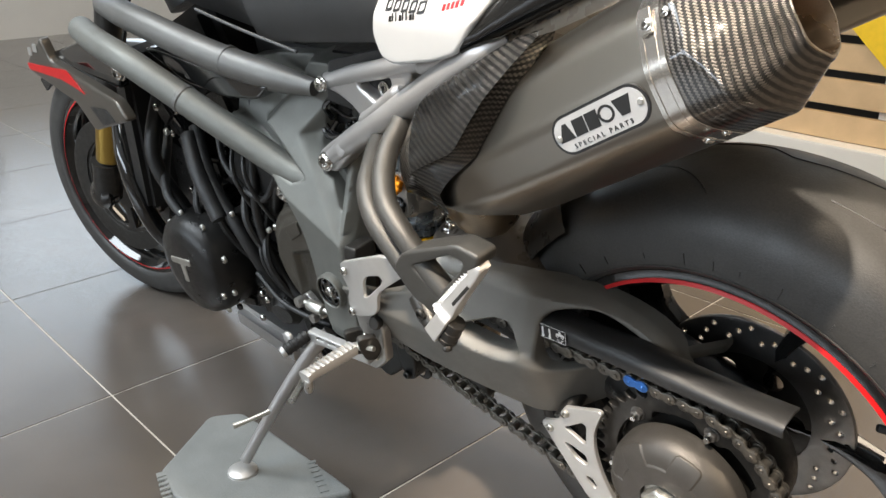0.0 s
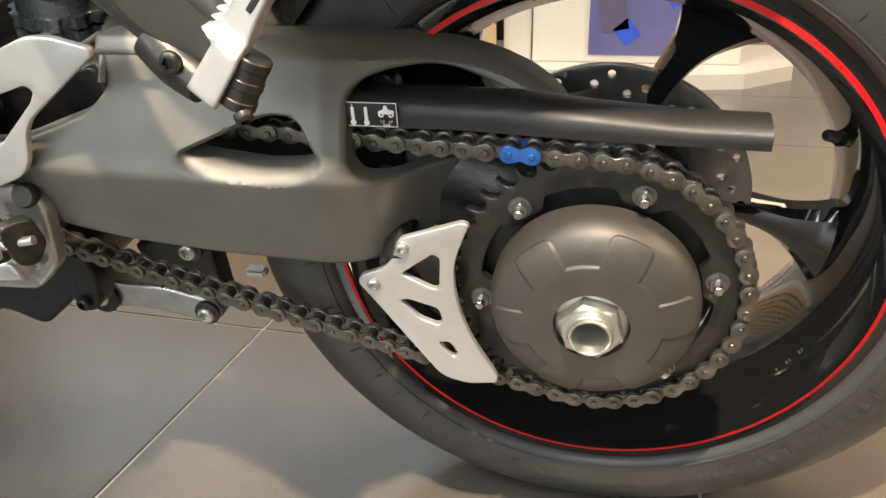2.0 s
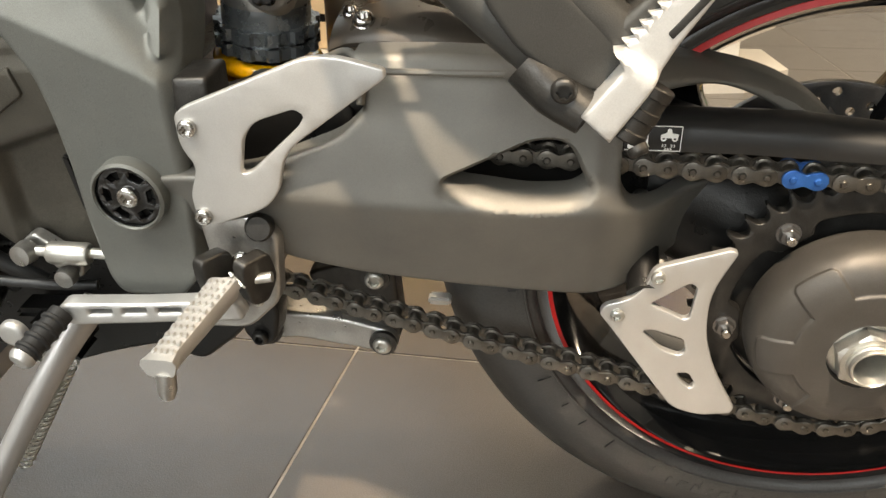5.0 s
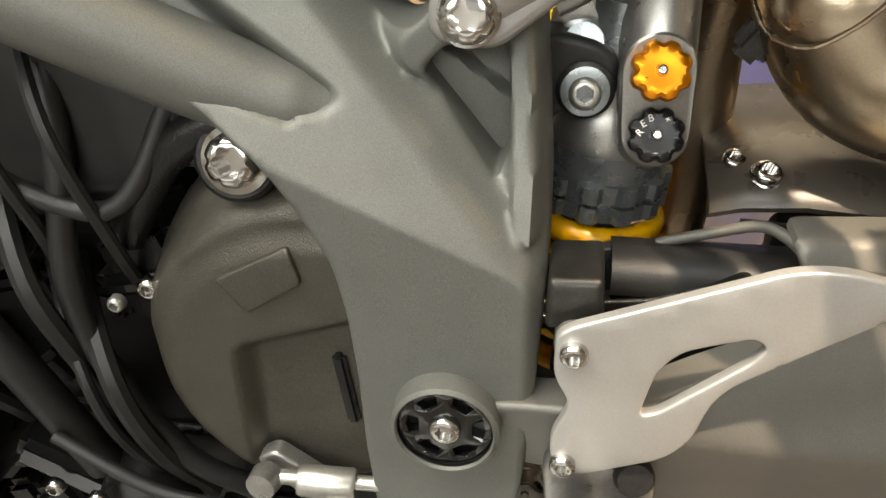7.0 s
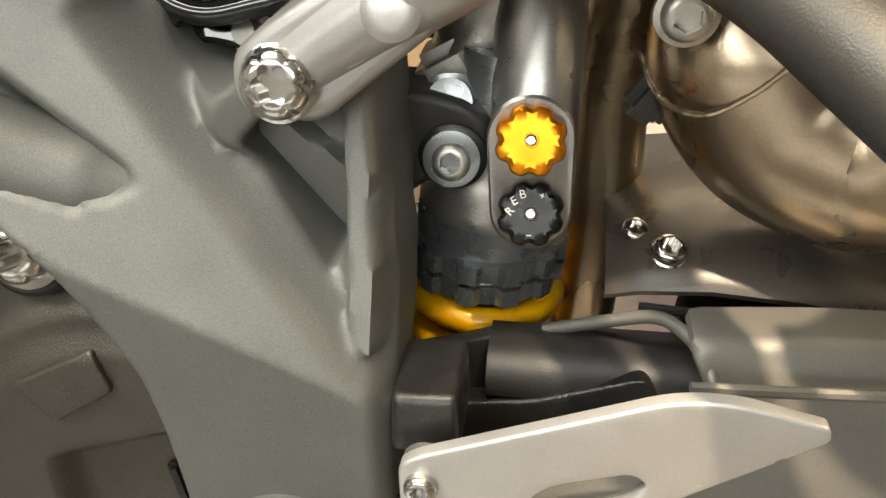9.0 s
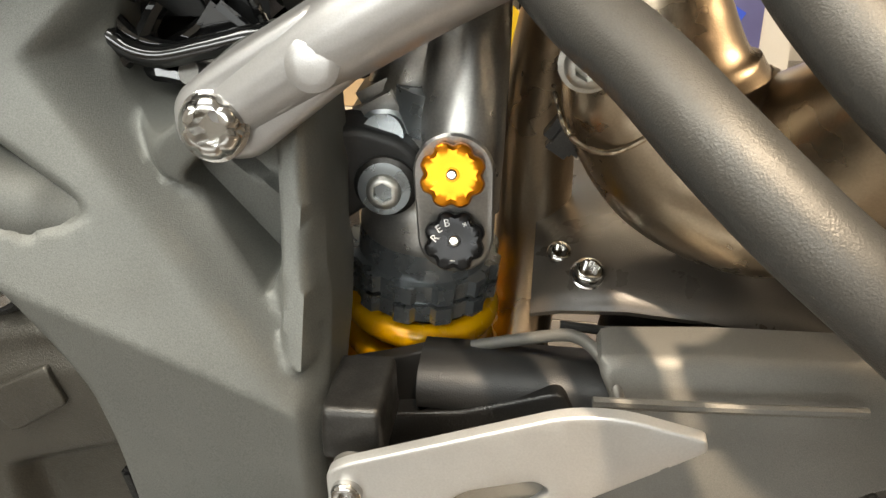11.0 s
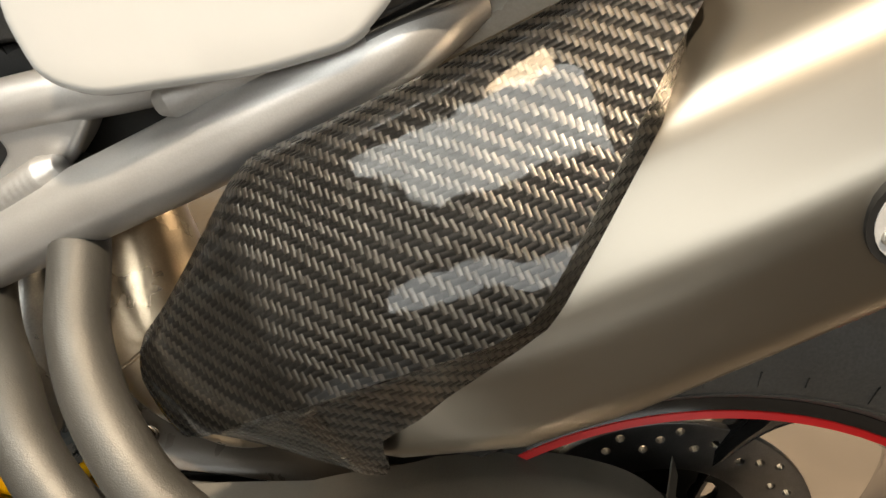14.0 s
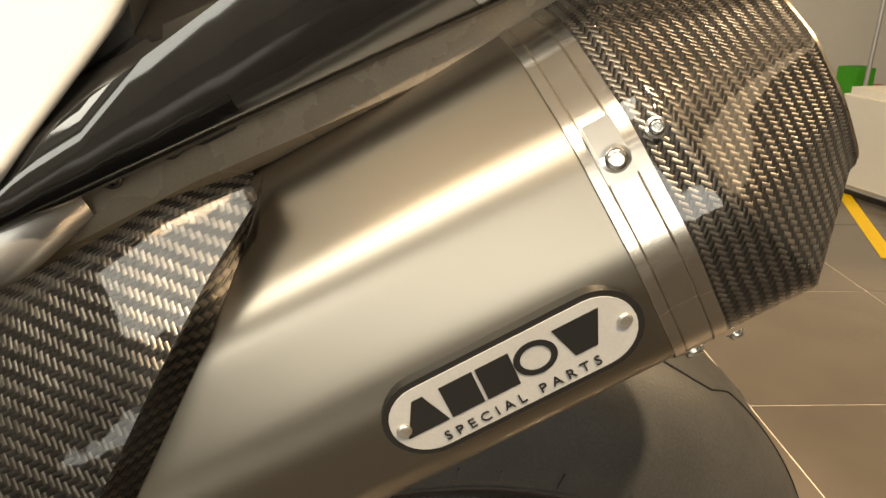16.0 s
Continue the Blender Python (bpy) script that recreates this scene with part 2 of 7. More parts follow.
DISC = mat("dark_disc_steel", (0.20, 0.195, 0.19), 0.34, 0.9, 0.1, 60, 0.1, 900, 0.1, 900, rough_var=0.06)
HUGGER = mat("hugger_plastic", (0.060, 0.051, 0.042), 0.30, 0.0, 0.1, 30, 0.1, 1200, 0.15, 1500, rough_var=0.06)
TRAY = mat("smoked_tray_plastic", (0.16, 0.135, 0.105), 0.26, 0.1, 0.1, 20, 0.08, 900, 0.1, 1200, rough_var=0.06)
PAD = mat("grey_pad", (0.20, 0.21, 0.205), 0.5, 0.0, 0.1, 14, 0.15, 500, 0.4, 600)


# ---- mesh tools ----
def part(name, bm, material, parent=None, label="", sharp=38.0, smooth=True):
    bmesh.ops.recalc_face_normals(bm, faces=bm.faces)
    me = bpy.data.meshes.new(name)
    bm.to_mesh(me)
    bm.free()
    if smooth:
        me.shade_smooth()
        me.set_sharp_from_angle(angle=radians(sharp))
    me.materials.append(material)
    ob = new(name, me)
    ob.parent = parent
    if label:
        tagged(ob, label)
    return ob


def again(ob, m, parent):
    """The same mesh at another pose, as a part of its own."""
    o = bpy.data.objects.new(ob.name.split(".")[0], ob.data)
    scene.collection.objects.link(o)
    o.parent = parent
    o.matrix_basis = m
    return o


def spline(points, steps=8):
    """A smooth line through the points."""
    p = [Vector(q) for q in points]
    p = [2 * p[0] - p[1], *p, 2 * p[-1] - p[-2]]
    out = []
    for a, b, c, d in zip(p, p[1:], p[2:], p[3:]):
        for k in range(steps):
            s = k / steps
            out.append(0.5 * (2 * b + (c - a) * s + (2 * a - 5 * b + 4 * c - d) * s * s + (3 * b - a - 3 * c + d) * s ** 3))
    return out + [p[-2]]


def skin(rings, close=True, caps=True, bm=None):
    """A skin over rings of equal length, with UV in metres (u along, v round)."""
    bm = bm or bmesh.new()
    uv = bm.loops.layers.uv.verify()
    rows = [[bm.verts.new(v) for v in ring] for ring in rings]
    n = len(rows[0])
    along = [0.0]
    for a, b in zip(rings, rings[1:]):
        along.append(along[-1] + (sum((Vector(v) for v in b), Vector()) / n - sum((Vector(v) for v in a), Vector()) / n).length)
    mid = rings[len(rings) // 2]
    rnd = [0.0]
    for k in range(n):
        rnd.append(rnd[-1] + (Vector(mid[(k + 1) % n]) - Vector(mid[k])).length)
    for i in range(len(rows) - 1):
        for k in range(n if close else n - 1):
            j = (k + 1) % n
            f = bm.faces.new((rows[i][k], rows[i][j], rows[i + 1][j], rows[i + 1][k]))
            for loop, (a, b) in zip(f.loops, ((i, k), (i, k + 1), (i + 1, k + 1), (i + 1, k))):
                loop[uv].uv = (along[a], rnd[b])
    if caps and close:
        bm.faces.new(rows[0][::-1])
        bm.faces.new(rows[-1])
    return bm


def tube(points, radius, n=18, steps=8, caps=True, bm=None, flat=1.0):
    line = spline(points, steps) if steps > 1 else [Vector(p) for p in points]
    if isinstance(radius, (int, float)):
        radius = [radius] * len(points)
    rings, side = [], None
    for i, p in enumerate(line):
        way = (line[min(i + 1, len(line) - 1)] - line[max(i - 1, 0)]).normalized()
        if side is None:
            side = way.orthogonal().normalized()
        side = (side - way * side.dot(way)).normalized()
        up = way.cross(side)
        s = i / (len(line) - 1) * (len(radius) - 1)
        k = min(int(s), len(radius) - 2)
        r = radius[k] + (radius[k + 1] - radius[k]) * (s - k)
        rings.append([p + r * (math.cos(a) * side + flat * math.sin(a) * up) for a in (2 * math.pi * j / n for j in range(n))])
    return skin(rings, True, caps, bm)


def axis_pose(where, way):
    """A pose whose z axis points along way."""
    return Matrix.Translation(where) @ Vector(way).to_track_quat("Z", "Y").to_matrix().to_4x4()


def lathe(profile, where=(0, 0, 0), way=(0, -1, 0), n=48, bm=None, ends=True):
    """Turns a profile of (radius, height) round an axis."""
    m = axis_pose(where, way)
    rings = [[m @ Vector((max(r, 1e-5) * math.cos(a), max(r, 1e-5) * math.sin(a), h)) for a in (2 * math.pi * j / n for j in range(n))] for r, h in profile]
    return skin(rings, True, ends, bm)


def block(size, m=Matrix(), bevel=0.002, bm=None):
    new_bm = bmesh.new()
    bmesh.ops.create_cube(new_bm, size=1.0, matrix=Matrix.Diagonal((*size, 1)))
    if bevel:
        bmesh.ops.bevel(new_bm, geom=new_bm.edges[:], offset=bevel, segments=2, affect="EDGES", clamp_overlap=True)
    bmesh.ops.transform(new_bm, matrix=m, verts=new_bm.verts)
    if bm is None:
        return new_bm
    return join(bm, new_bm)


def join(bm, other):
    me = bpy.data.meshes.new("joined")
    other.to_mesh(me)
    other.free()
    bm.from_mesh(me)
    bpy.data.meshes.remove(me)
    return bm


def rounded(poly, r, steps=4):
    """A polygon with its corners rounded."""
    out, n = [], len(poly)
    for i in range(n):
        p, a, b = Vector(poly[i]), Vector(poly[i - 1]), Vector(poly[(i + 1) % n])
        ra = r[i] if isinstance(r, (list, tuple)) else r
        d = min(ra, 0.45 * (a - p).length, 0.45 * (b - p).length)
        s, e = p + (a - p).normalized() * d, p + (b - p).normalized() * d
        for k in range(steps + 1):
            w = k / steps
            out.append(tuple((1 - w) ** 2 * s + 2 * w * (1 - w) * p + w * w * e))
    return out


def dense(poly, step):
    out, n = [], len(poly)
    for i in range(n):
        a, b = Vector(poly[i]), Vector(poly[(i + 1) % n])
        k = max(1, int((b - a).length / step + 0.5))
        out += [tuple(a.lerp(b, j / k)) for j in range(k)]
    return out


def inside(poly, pts):
    p, q = np.array(poly), np.roll(np.array(poly), -1, 0)
    x, y = pts[:, :1], pts[:, 1:]
    cross = (p[:, 1] > y) != (q[:, 1] > y)
    dy = np.where(q[:, 1] == p[:, 1], 1e-12, q[:, 1] - p[:, 1])
    hit = cross & (x < (q[:, 0] - p[:, 0]) * (y - p[:, 1]) / dy + p[:, 0])
    return hit.sum(1) % 2 == 1


def edge_distance(loops, pts):
    best = np.full(len(pts), 9.0)
    for loop in loops:
        p = np.array(loop)
        d = np.roll(p, -1, 0) - p
        ll = (d ** 2).sum(1) + 1e-18
        for i in range(len(p)):
            s = np.clip(((pts - p[i]) @ d[i]) / ll[i], 0, 1)
            best = np.minimum(best, np.hypot(*(pts - p[i] - s[:, None] * d[i]).T))
    return best


def slab(outer, holes=(), face=-0.1, back=0.02, edge=0.004, grid=0.012, step=0.006, crease=(), rings=()):
    """A cast or cut piece in side view: outline and holes as (x, z), its outer face at y = face (a number or a rule of x and z), its
    edges rounded over, its back face that much further in; rings are further rows of points beside the edges."""
    loops = [dense(lp, step) for lp in (outer, *holes)]
    bound = [np.array(lp) for lp in loops]
    pts = []
    for lp in bound:
        tang = np.roll(lp, -1, 0) - np.roll(lp, 1, 0)
        nrm = np.stack([-tang[:, 1], tang[:, 0]], 1) / (np.hypot(*tang.T)[:, None] + 1e-12)
        for w in ((0.04, 0.13, 0.30, 0.52, 0.76, 1.0) if edge > 0.0035 else (0.15, 0.45, 1.0)) + tuple(rings):
            for sgn in (1, -1):
                c = lp + sgn * w * edge * nrm
                keep = edge_distance(loops, c) > 0.93 * w * edge
                pts.append(c[keep])
    lo, hi = bound[0].min(0), bound[0].max(0)
    gx, gz = np.meshgrid(np.arange(lo[0], hi[0], grid), np.arange(lo[1], hi[1], grid))
    g = np.stack([gx.ravel(), gz.ravel()], 1)
    pts.append(g[edge_distance(loops, g) > 1.4 * edge])
    pts = np.concatenate(pts)
    ok = inside(loops[0], pts)
    for h in loops[1:]:
        ok &= ~inside(h, pts)
    pts = pts[ok]
    verts, edges = [], []
    for lp in loops:
        k = len(verts)
        verts += [Vector(p) for p in lp]
        edges += [(k + i, k + (i + 1) % len(lp)) for i in range(len(lp))]
    if crease:  # a bend line across the face
        line = np.array(crease[0]) + np.linspace(0, 1, 60)[:, None] * (np.array(crease[1]) - np.array(crease[0]))
        line = line[inside(loops[0], line) & (edge_distance(loops, line) > 0.0015)]
        off = np.abs(np.cross(pts - line[0], line[-1] - line[0]) / np.linalg.norm(line[-1] - line[0]))
        pts = pts[off > 0.0012]
        verts += [Vector(p) for p in line]
        edges += [(len(verts) - len(line) + i, len(verts) - len(line) + i + 1) for i in range(len(line) - 1)]
    verts += [Vector(p) for p in pts]
    v2, _, f2, *_ = delaunay_2d_cdt(verts, edges, [], 0, 1e-7)
    xz = np.array([tuple(v) for v in v2])
    cen = np.array([xz[list(f)].mean(0) for f in f2])
    good = inside(loops[0], cen)
    for h in loops[1:]:
        good &= ~inside(h, cen)
    d = edge_distance(loops, xz)
    rule = face if callable(face) else (lambda x, z: face + 0 * x)
    y = rule(xz[:, 0], xz[:, 1])
    q = np.clip(1 - d / edge, 0, 1) if edge else 0 * d
    y = y + edge * (1 - np.sqrt(1 - q ** 2))
    bm = bmesh.new()
    uv = bm.loops.layers.uv.verify()
    vs = [bm.verts.new((a, b, c)) for (a, c), b in zip(xz, y)]
    count = {}
    for f, okf in zip(f2, good):
        if okf:
            fc = bm.faces.new([vs[i] for i in f])
            for lp in fc.loops:
                lp[uv].uv = (lp.vert.co.x, lp.vert.co.z)
            for a, b in zip(f, f[1:] + f[:1]):
                key = (min(a, b), max(a, b))
                count[key] = count.get(key, 0) + 1
    deep = {}

    def under(i):
        if i not in deep:
            deep[i] = bm.verts.new((vs[i].co.x, vs[i].co.y + back, vs[i].co.z))
        return deep[i]

    for (a, b), c in count.items():
        if c == 1:
            bm.faces.new((vs[a], vs[b], under(b), under(a)))
    for f, okf in zip(f2, good):
        if okf and all(i in deep or True for i in f):
            bm.faces.new([under(i) for i in f][::-1])
    loose = [v for v in bm.verts if not v.link_faces]
    bmesh.ops.delete(bm, geom=loose, context="VERTS")
    return bm


def ring_points(r, n=40, cx=0.0, cz=0.0, start=0.0):
    return [(cx + r * math.cos(start + 2 * math.pi * k / n), cz + r * math.sin(start + 2 * math.pi * k / n)) for k in range(n)]


HEADS = {}


def bolt(parent, where, r=0.006, h=0.005, way=(0, -1, 0), material=None, flange=1.0, socket="star", name="bolt"):
    """A screw head with a rounded rim and a sunken drive, pointing along way."""
    material = material or CHROME
    key = (round(r, 4), round(h, 4), flange, socket, material.name)
    if key not in HEADS:
        bm = bmesh.new()
        n = 72 if r > 0.009 else 36
        rows = []
        prof = [(r * flange, 0), (r * flange, 0.16 * h), (r * 1.0, 0.26 * h), (r, 0.50 * h), (0.95 * r, 0.68 * h), (0.86 * r, 0.84 * h), (0.74 * r, 0.95 * h), (0.62 * r, h)]
        shape = {"star": lambda a: 0.52 + 0.07 * math.cos(6 * a), "hex": lambda a: 0.5 / math.cos((a + math.pi / 6) % (math.pi / 3) - math.pi / 6), "none": lambda a: 0.5}[socket]
        for rr, hh in prof:
            flute = 0.11 if socket == "star" and r > 0.009 and hh > 0.3 * h and rr > 0.7 * r else 0.0
            rows.append([Vector((q * math.cos(a), q * math.sin(a), hh)) for a in (2 * math.pi * k / n for k in range(n)) for q in (rr * (1 - flute * max(0.0, math.cos(6 * a)) ** 2),)])
        for dep in ((h,), (0.35 * h,)) if socket != "none" else ():
            rows.append([Vector((r * shape(a) * math.cos(a), r * shape(a) * math.sin(a), dep[0])) for a in (2 * math.pi * k / n for k in range(n))])
        skin(rows, True, True, bm)
        ob = part(name, bm, material, parent)
        ob.matrix_basis = axis_pose(where, way)
        HEADS[key] = ob
        return ob
    return again(HEADS[key], axis_pose(where, way), parent)


def nut(parent, where, r, h, way=(0, -1, 0), material=None, bore=0.0, turn=0.0, name="nut"):
    m = axis_pose(where, way) @ Matrix.Rotation(turn, 4, "Z")
    n = 48

    def hexa(q):
        return [m @ Vector((q * math.cos(a) * s, q * math.sin(a) * s, 0)) for a in (2 * math.pi * k / n for k in range(n)) for s in (math.cos(math.pi / 6) / math.cos((a + math.pi / 6) % (math.pi / 3) - math.pi / 6),)]

    up = (m.to_3x3() @ Vector((0, 0, 1)))
    rows = [hexa(r), [v + up * h * 0.85 for v in hexa(r)]]
    rows.append([m @ Vector((0.84 * r * math.cos(a), 0.84 * r * math.sin(a), h)) for a in (2 * math.pi * k / n for k in range(n))])
    if bore:
        rows.append([m @ Vector((bore * math.cos(a), bore * math.sin(a), h)) for a in (2 * math.pi * k / n for k in range(n))])
        rows.append([m @ Vector((bore * math.cos(a), bore * math.sin(a), 0.1 * h)) for a in (2 * math.pi * k / n for k in range(n))])
    return part(name, skin(rows, True, not bore), material or STEEL, parent, sharp=25)


def text_mesh(words, size, spacing=1.0):
    """Letters as a flat mesh with a little depth, in x and y, centred."""
    cu = bpy.data.curves.new("letters", "FONT")
    cu.body, cu.size, cu.align_x, cu.align_y, cu.extrude = words, size, "CENTER", "CENTER", 0.0002
    cu.resolution_u, cu.space_character = 3, spacing
    ob = bpy.data.objects.new("letters", cu)
    scene.collection.objects.link(ob)
    dg = bpy.context.evaluated_depsgraph_get()
    me = bpy.data.meshes.new_from_object(ob.evaluated_get(dg))
    bm = bmesh.new()
    bm.from_mesh(me)
    bpy.data.objects.remove(ob)
    bpy.data.curves.remove(cu)
    bpy.data.meshes.remove(me)
    return bm


SIDE = Matrix.Rotation(radians(90), 4, "X")  # letters stand up and face -y

# ---- the room ----
GRID = Matrix.Translation((-0.481, 0.296, 0)) @ Matrix.Rotation(radians(-2.4), 4, "Z")


def room_material(name, colour, rough, spot, spot_scale, bump, bump_scale, rough_var=0.05, grain=0.1, vary=0.0):
    m = mat(name, colour, rough, 0.0, spot, spot_scale, grain, bump_scale * 1.5, bump, bump_scale, rough_var=rough_var)
    if vary:
        t = m.node_tree
        info = t.nodes.new("ShaderNodeObjectInfo")
        r = t.nodes.new("ShaderNodeMapRange")
        r.inputs["To Min"].default_value, r.inputs["To Max"].default_value = 1 - vary, 1 + vary
        t.links.new(info.outputs["Random"], r.inputs["Value"])
        b = t.nodes["Principled BSDF"]
        src = b.inputs["Base Color"].links[0].from_socket
        x = t.nodes.new("ShaderNodeVectorMath")
        x.operation = "SCALE"
        t.links.new(src, x.inputs[0])
        t.links.new(r.outputs[0], x.inputs["Scale"])
        t.links.new(x.outputs[0], b.inputs["Base Color"])
    return m


TILE = room_material("stoneware_tile", (0.105, 0.090, 0.077), 0.115, 0.10, 6, 0.26, 520, 0.03, 0.22, 0.06)
TILE.node_tree.nodes["Principled BSDF"].inputs["IOR"].default_value = 1.75
GROUT = room_material("pale_grout", (0.52, 0.48, 0.42), 0.8, 0.06, 30, 0.3, 600)
PLASTER = room_material("white_plaster", (0.72, 0.69, 0.64), 0.8, 0.03, 4, 0.1, 300)
CEILING = room_material("ceiling_paint", (0.62, 0.60, 0.57), 0.85, 0.03, 3, 0.1, 300)
WOOD = room_material("pale_oak_slat", (0.58, 0.40, 0.22), 0.5, 0.08, 12, 0.15, 500, 0.05, 0.1, 0.05)
LAMINATE = room_material("white_laminate", (0.74, 0.71, 0.65), 0.4, 0.02, 5, 0.05, 300)
DARK_GAP = mat("dark_gap", (0.03, 0.025, 0.02), 0.7, spot=0.1)
POSTER_GREY = mat("poster_grey", (0.11, 0.10, 0.17), 0.35, spot=0.15, spot_scale=3)
POSTER_BLUE = mat("poster_blue", (0.035, 0.10, 0.66), 0.35, spot=0.1, spot_scale=5)
POSTER_VIOLET = mat("poster_violet", (0.13, 0.13, 0.30), 0.35, spot=0.2, spot_scale=4)
TAPE = mat("yellow_tape", (0.80, 0.52, 0.01), 0.45, spot=0.05)

bm = block((14.0, 12.0, 0.1), Matrix.Translation((0, -1.0, -0.0515)), 0)
floor_ob = tagged(part("floor", bm, GROUT), "pale grout bed under brown-grey floor tiles", "floor", kind="structure")
for name, size, where in (("wall_north", (14.0, 0.15, 3.3), (0, 4.9, 1.6)), ("wall_south", (14.0, 0.15, 3.3), (0, -7.0, 1.6)),
                          ("wall_east", (0.15, 12.0, 3.3), (7.0, -1.0, 1.6)), ("wall_west", (0.15, 12.0, 3.3), (-7.0, -1.0, 1.6))):
    tagged(part(name, block(size, Matrix.Translation(where), 0), PLASTER), "plain white plastered showroom wall", "wall", kind="structure")
tagged(part("ceiling", block((14.0, 12.0, 0.1), Matrix.Translation((0, -1.0, 3.28)), 0), CEILING), "off-white painted showroom ceiling", "ceiling", kind="structure")

# ---- motorcycle: built upright round its rear axle, then leaned on its stand ----
LEAN = Matrix.Translation((0, 0, 0.3125)) @ Matrix.Rotation(radians(10.7), 4, "X")
bike = new("motorcycle")
bike.matrix_world = LEAN
tagged(bike, "grey and black naked sports motorcycle leaning on its side stand", "motorcycle")
MID = 0.03  # the bike's middle plane


def wheel(name, where, tyre_r, half, rim_r, turn=None, spokes=5, first=62.0, hub_y=0.055, label=""):
    """A wheel with tyre, rim, red tape and spokes, in its own frame (axle along y)."""
    root = part(name, lathe([(0.030, -0.02), (0.034, -0.015), (0.034, 0.05), (0.030, 0.055)], (0, 0.03, 0)), GLOSS, bike, label)
    root.matrix_basis = turn or Matrix.Translation(where)
    crown = half
    prof = []
    bead = rim_r + 0.0115
    for k in range(29):  # crown, from the left shoulder to the right one
        a = radians(-78 + 156 * k / 28)
        prof.append((tyre_r - crown + crown * math.cos(a) ** 0.74, crown * math.copysign(abs(math.sin(a)) ** 0.74, a)))
    w = half * 0.976
    side = [(bead, w * 0.945), (bead + 0.003, w * 0.985), (bead + 0.009, half * 0.998), (bead + 0.015, half * 0.992)]
    prof = [(r, -y) for r, y in side] + prof + side[::-1]
    prof = [(prof[0][0] - 0.004, -w * 0.8)] + prof + [(prof[-1][0] - 0.004, w * 0.8)]
    part("tyre", lathe([(r, -y) for r, y in prof], n=128, ends=False), RUBBER, root, "black road tyre with fine moulded sidewall ribs")
    # rim barrel with a lip on each side
    lip = w * 0.97
    barrel = [(rim_r - 0.012, -lip + 0.014), (rim_r - 0.004, -lip + 0.003), (rim_r - 0.0022, -lip - 0.0010), (rim_r + 0.0022, -lip + 0.0015), (rim_r + 0.0110, -lip + 0.0022), (rim_r + 0.012, -lip + 0.01),
              (rim_r + 0.002, -lip + 0.02), (rim_r - 0.012, 0), (rim_r + 0.002, lip - 0.02), (rim_r + 0.012, lip - 0.01), (rim_r + 0.0110, lip - 0.0022),
              (rim_r + 0.0022, lip - 0.0015), (rim_r - 0.0022, lip + 0.0010), (rim_r - 0.004, lip - 0.003), (rim_r - 0.012, lip - 0.014), (rim_r - 0.028, 0.3 * lip), (rim_r - 0.030, 0),
              (rim_r - 0.026, -0.5 * lip), (rim_r - 0.012, -lip + 0.014)]
    part("rim", lathe([(r, -y) for r, y in barrel], n=128, ends=False), GLOSS, root, "gloss black cast rim")
    part("rim_tape", lathe([(rim_r - 0.0023, lip + 0.0002), (rim_r - 0.0020, lip + 0.0015), (rim_r + 0.0018, lip - 0.0004), (rim_r + 0.0021, lip - 0.0018)], n=128, ends=False), RED, root, "thin red rim stripe")
    for k in range(spokes):
        a = radians(first + 360 / spokes * k)
        u, v = Vector((math.cos(a), 0, math.sin(a))), Vector((-math.sin(a), 0, math.cos(a)))
        rings = []
        for s in np.linspace(0, 1, 17):
            r = 0.03 + (rim_r - 0.03 - 0.03 + 0.008) * s
            wid = 0.017 - 0.007 * math.sin(math.pi * min(1, s * 1.25)) + 0.034 * (max(0, s - 0.66) / 0.34) ** 2.2
            dep = 0.014 + 0.004 * (1 - s)
            y = hub_y - 0.030 * s ** 2
            ctr = u * r + v * 0.02 * math.sin(math.pi * s) * 0.6
            rings.append([ctr + v * (wid * px) + Vector((0, y + dep * py, 0)) for px, py in ((-1, -.4), (-.7, -.9), (0, -1), (.7, -.9), (1, -.4), (1, .6), (.5, 1), (-.5, 1), (-1, .6))])
        part("spoke", skin(rings), GLOSS, root, sharp=30)
    return root


rear = wheel("rear_wheel", (0, MID, -0.001), 0.3235, 0.095, 0.219, first=63.0, hub_y=0.022, label="gloss black rear wheel with five spokes and red stripe")
# stepped grooves of the tread
for ph in range(5):
    for sgn, turn in ((-1, 0), (1, 36)):
        pts = []
        for az, lat in ((75, 18), (66, 18.4), (60.4, 21.0), (54.0, 21.3), (49.3, 12.2), (43.2, 14.0), (36.3, 16.5), (30.3, 20.3), (25.4, 30.4), (22.0, 42.0)):
            a, b = radians(az + turn + 72 * ph), radians(lat) * sgn
            rr = 0.3235 - 0.095 + 0.0951 * math.sqrt(1 - abs(math.sin(b)) ** 2.70) ** 0.74
            pts.append((rr * math.cos(a), 0.0951 * math.sin(b), rr * math.sin(a)))
        part("tread_groove", tube(pts, 0.0010, 6, 2), LABEL_BLACK, rear)
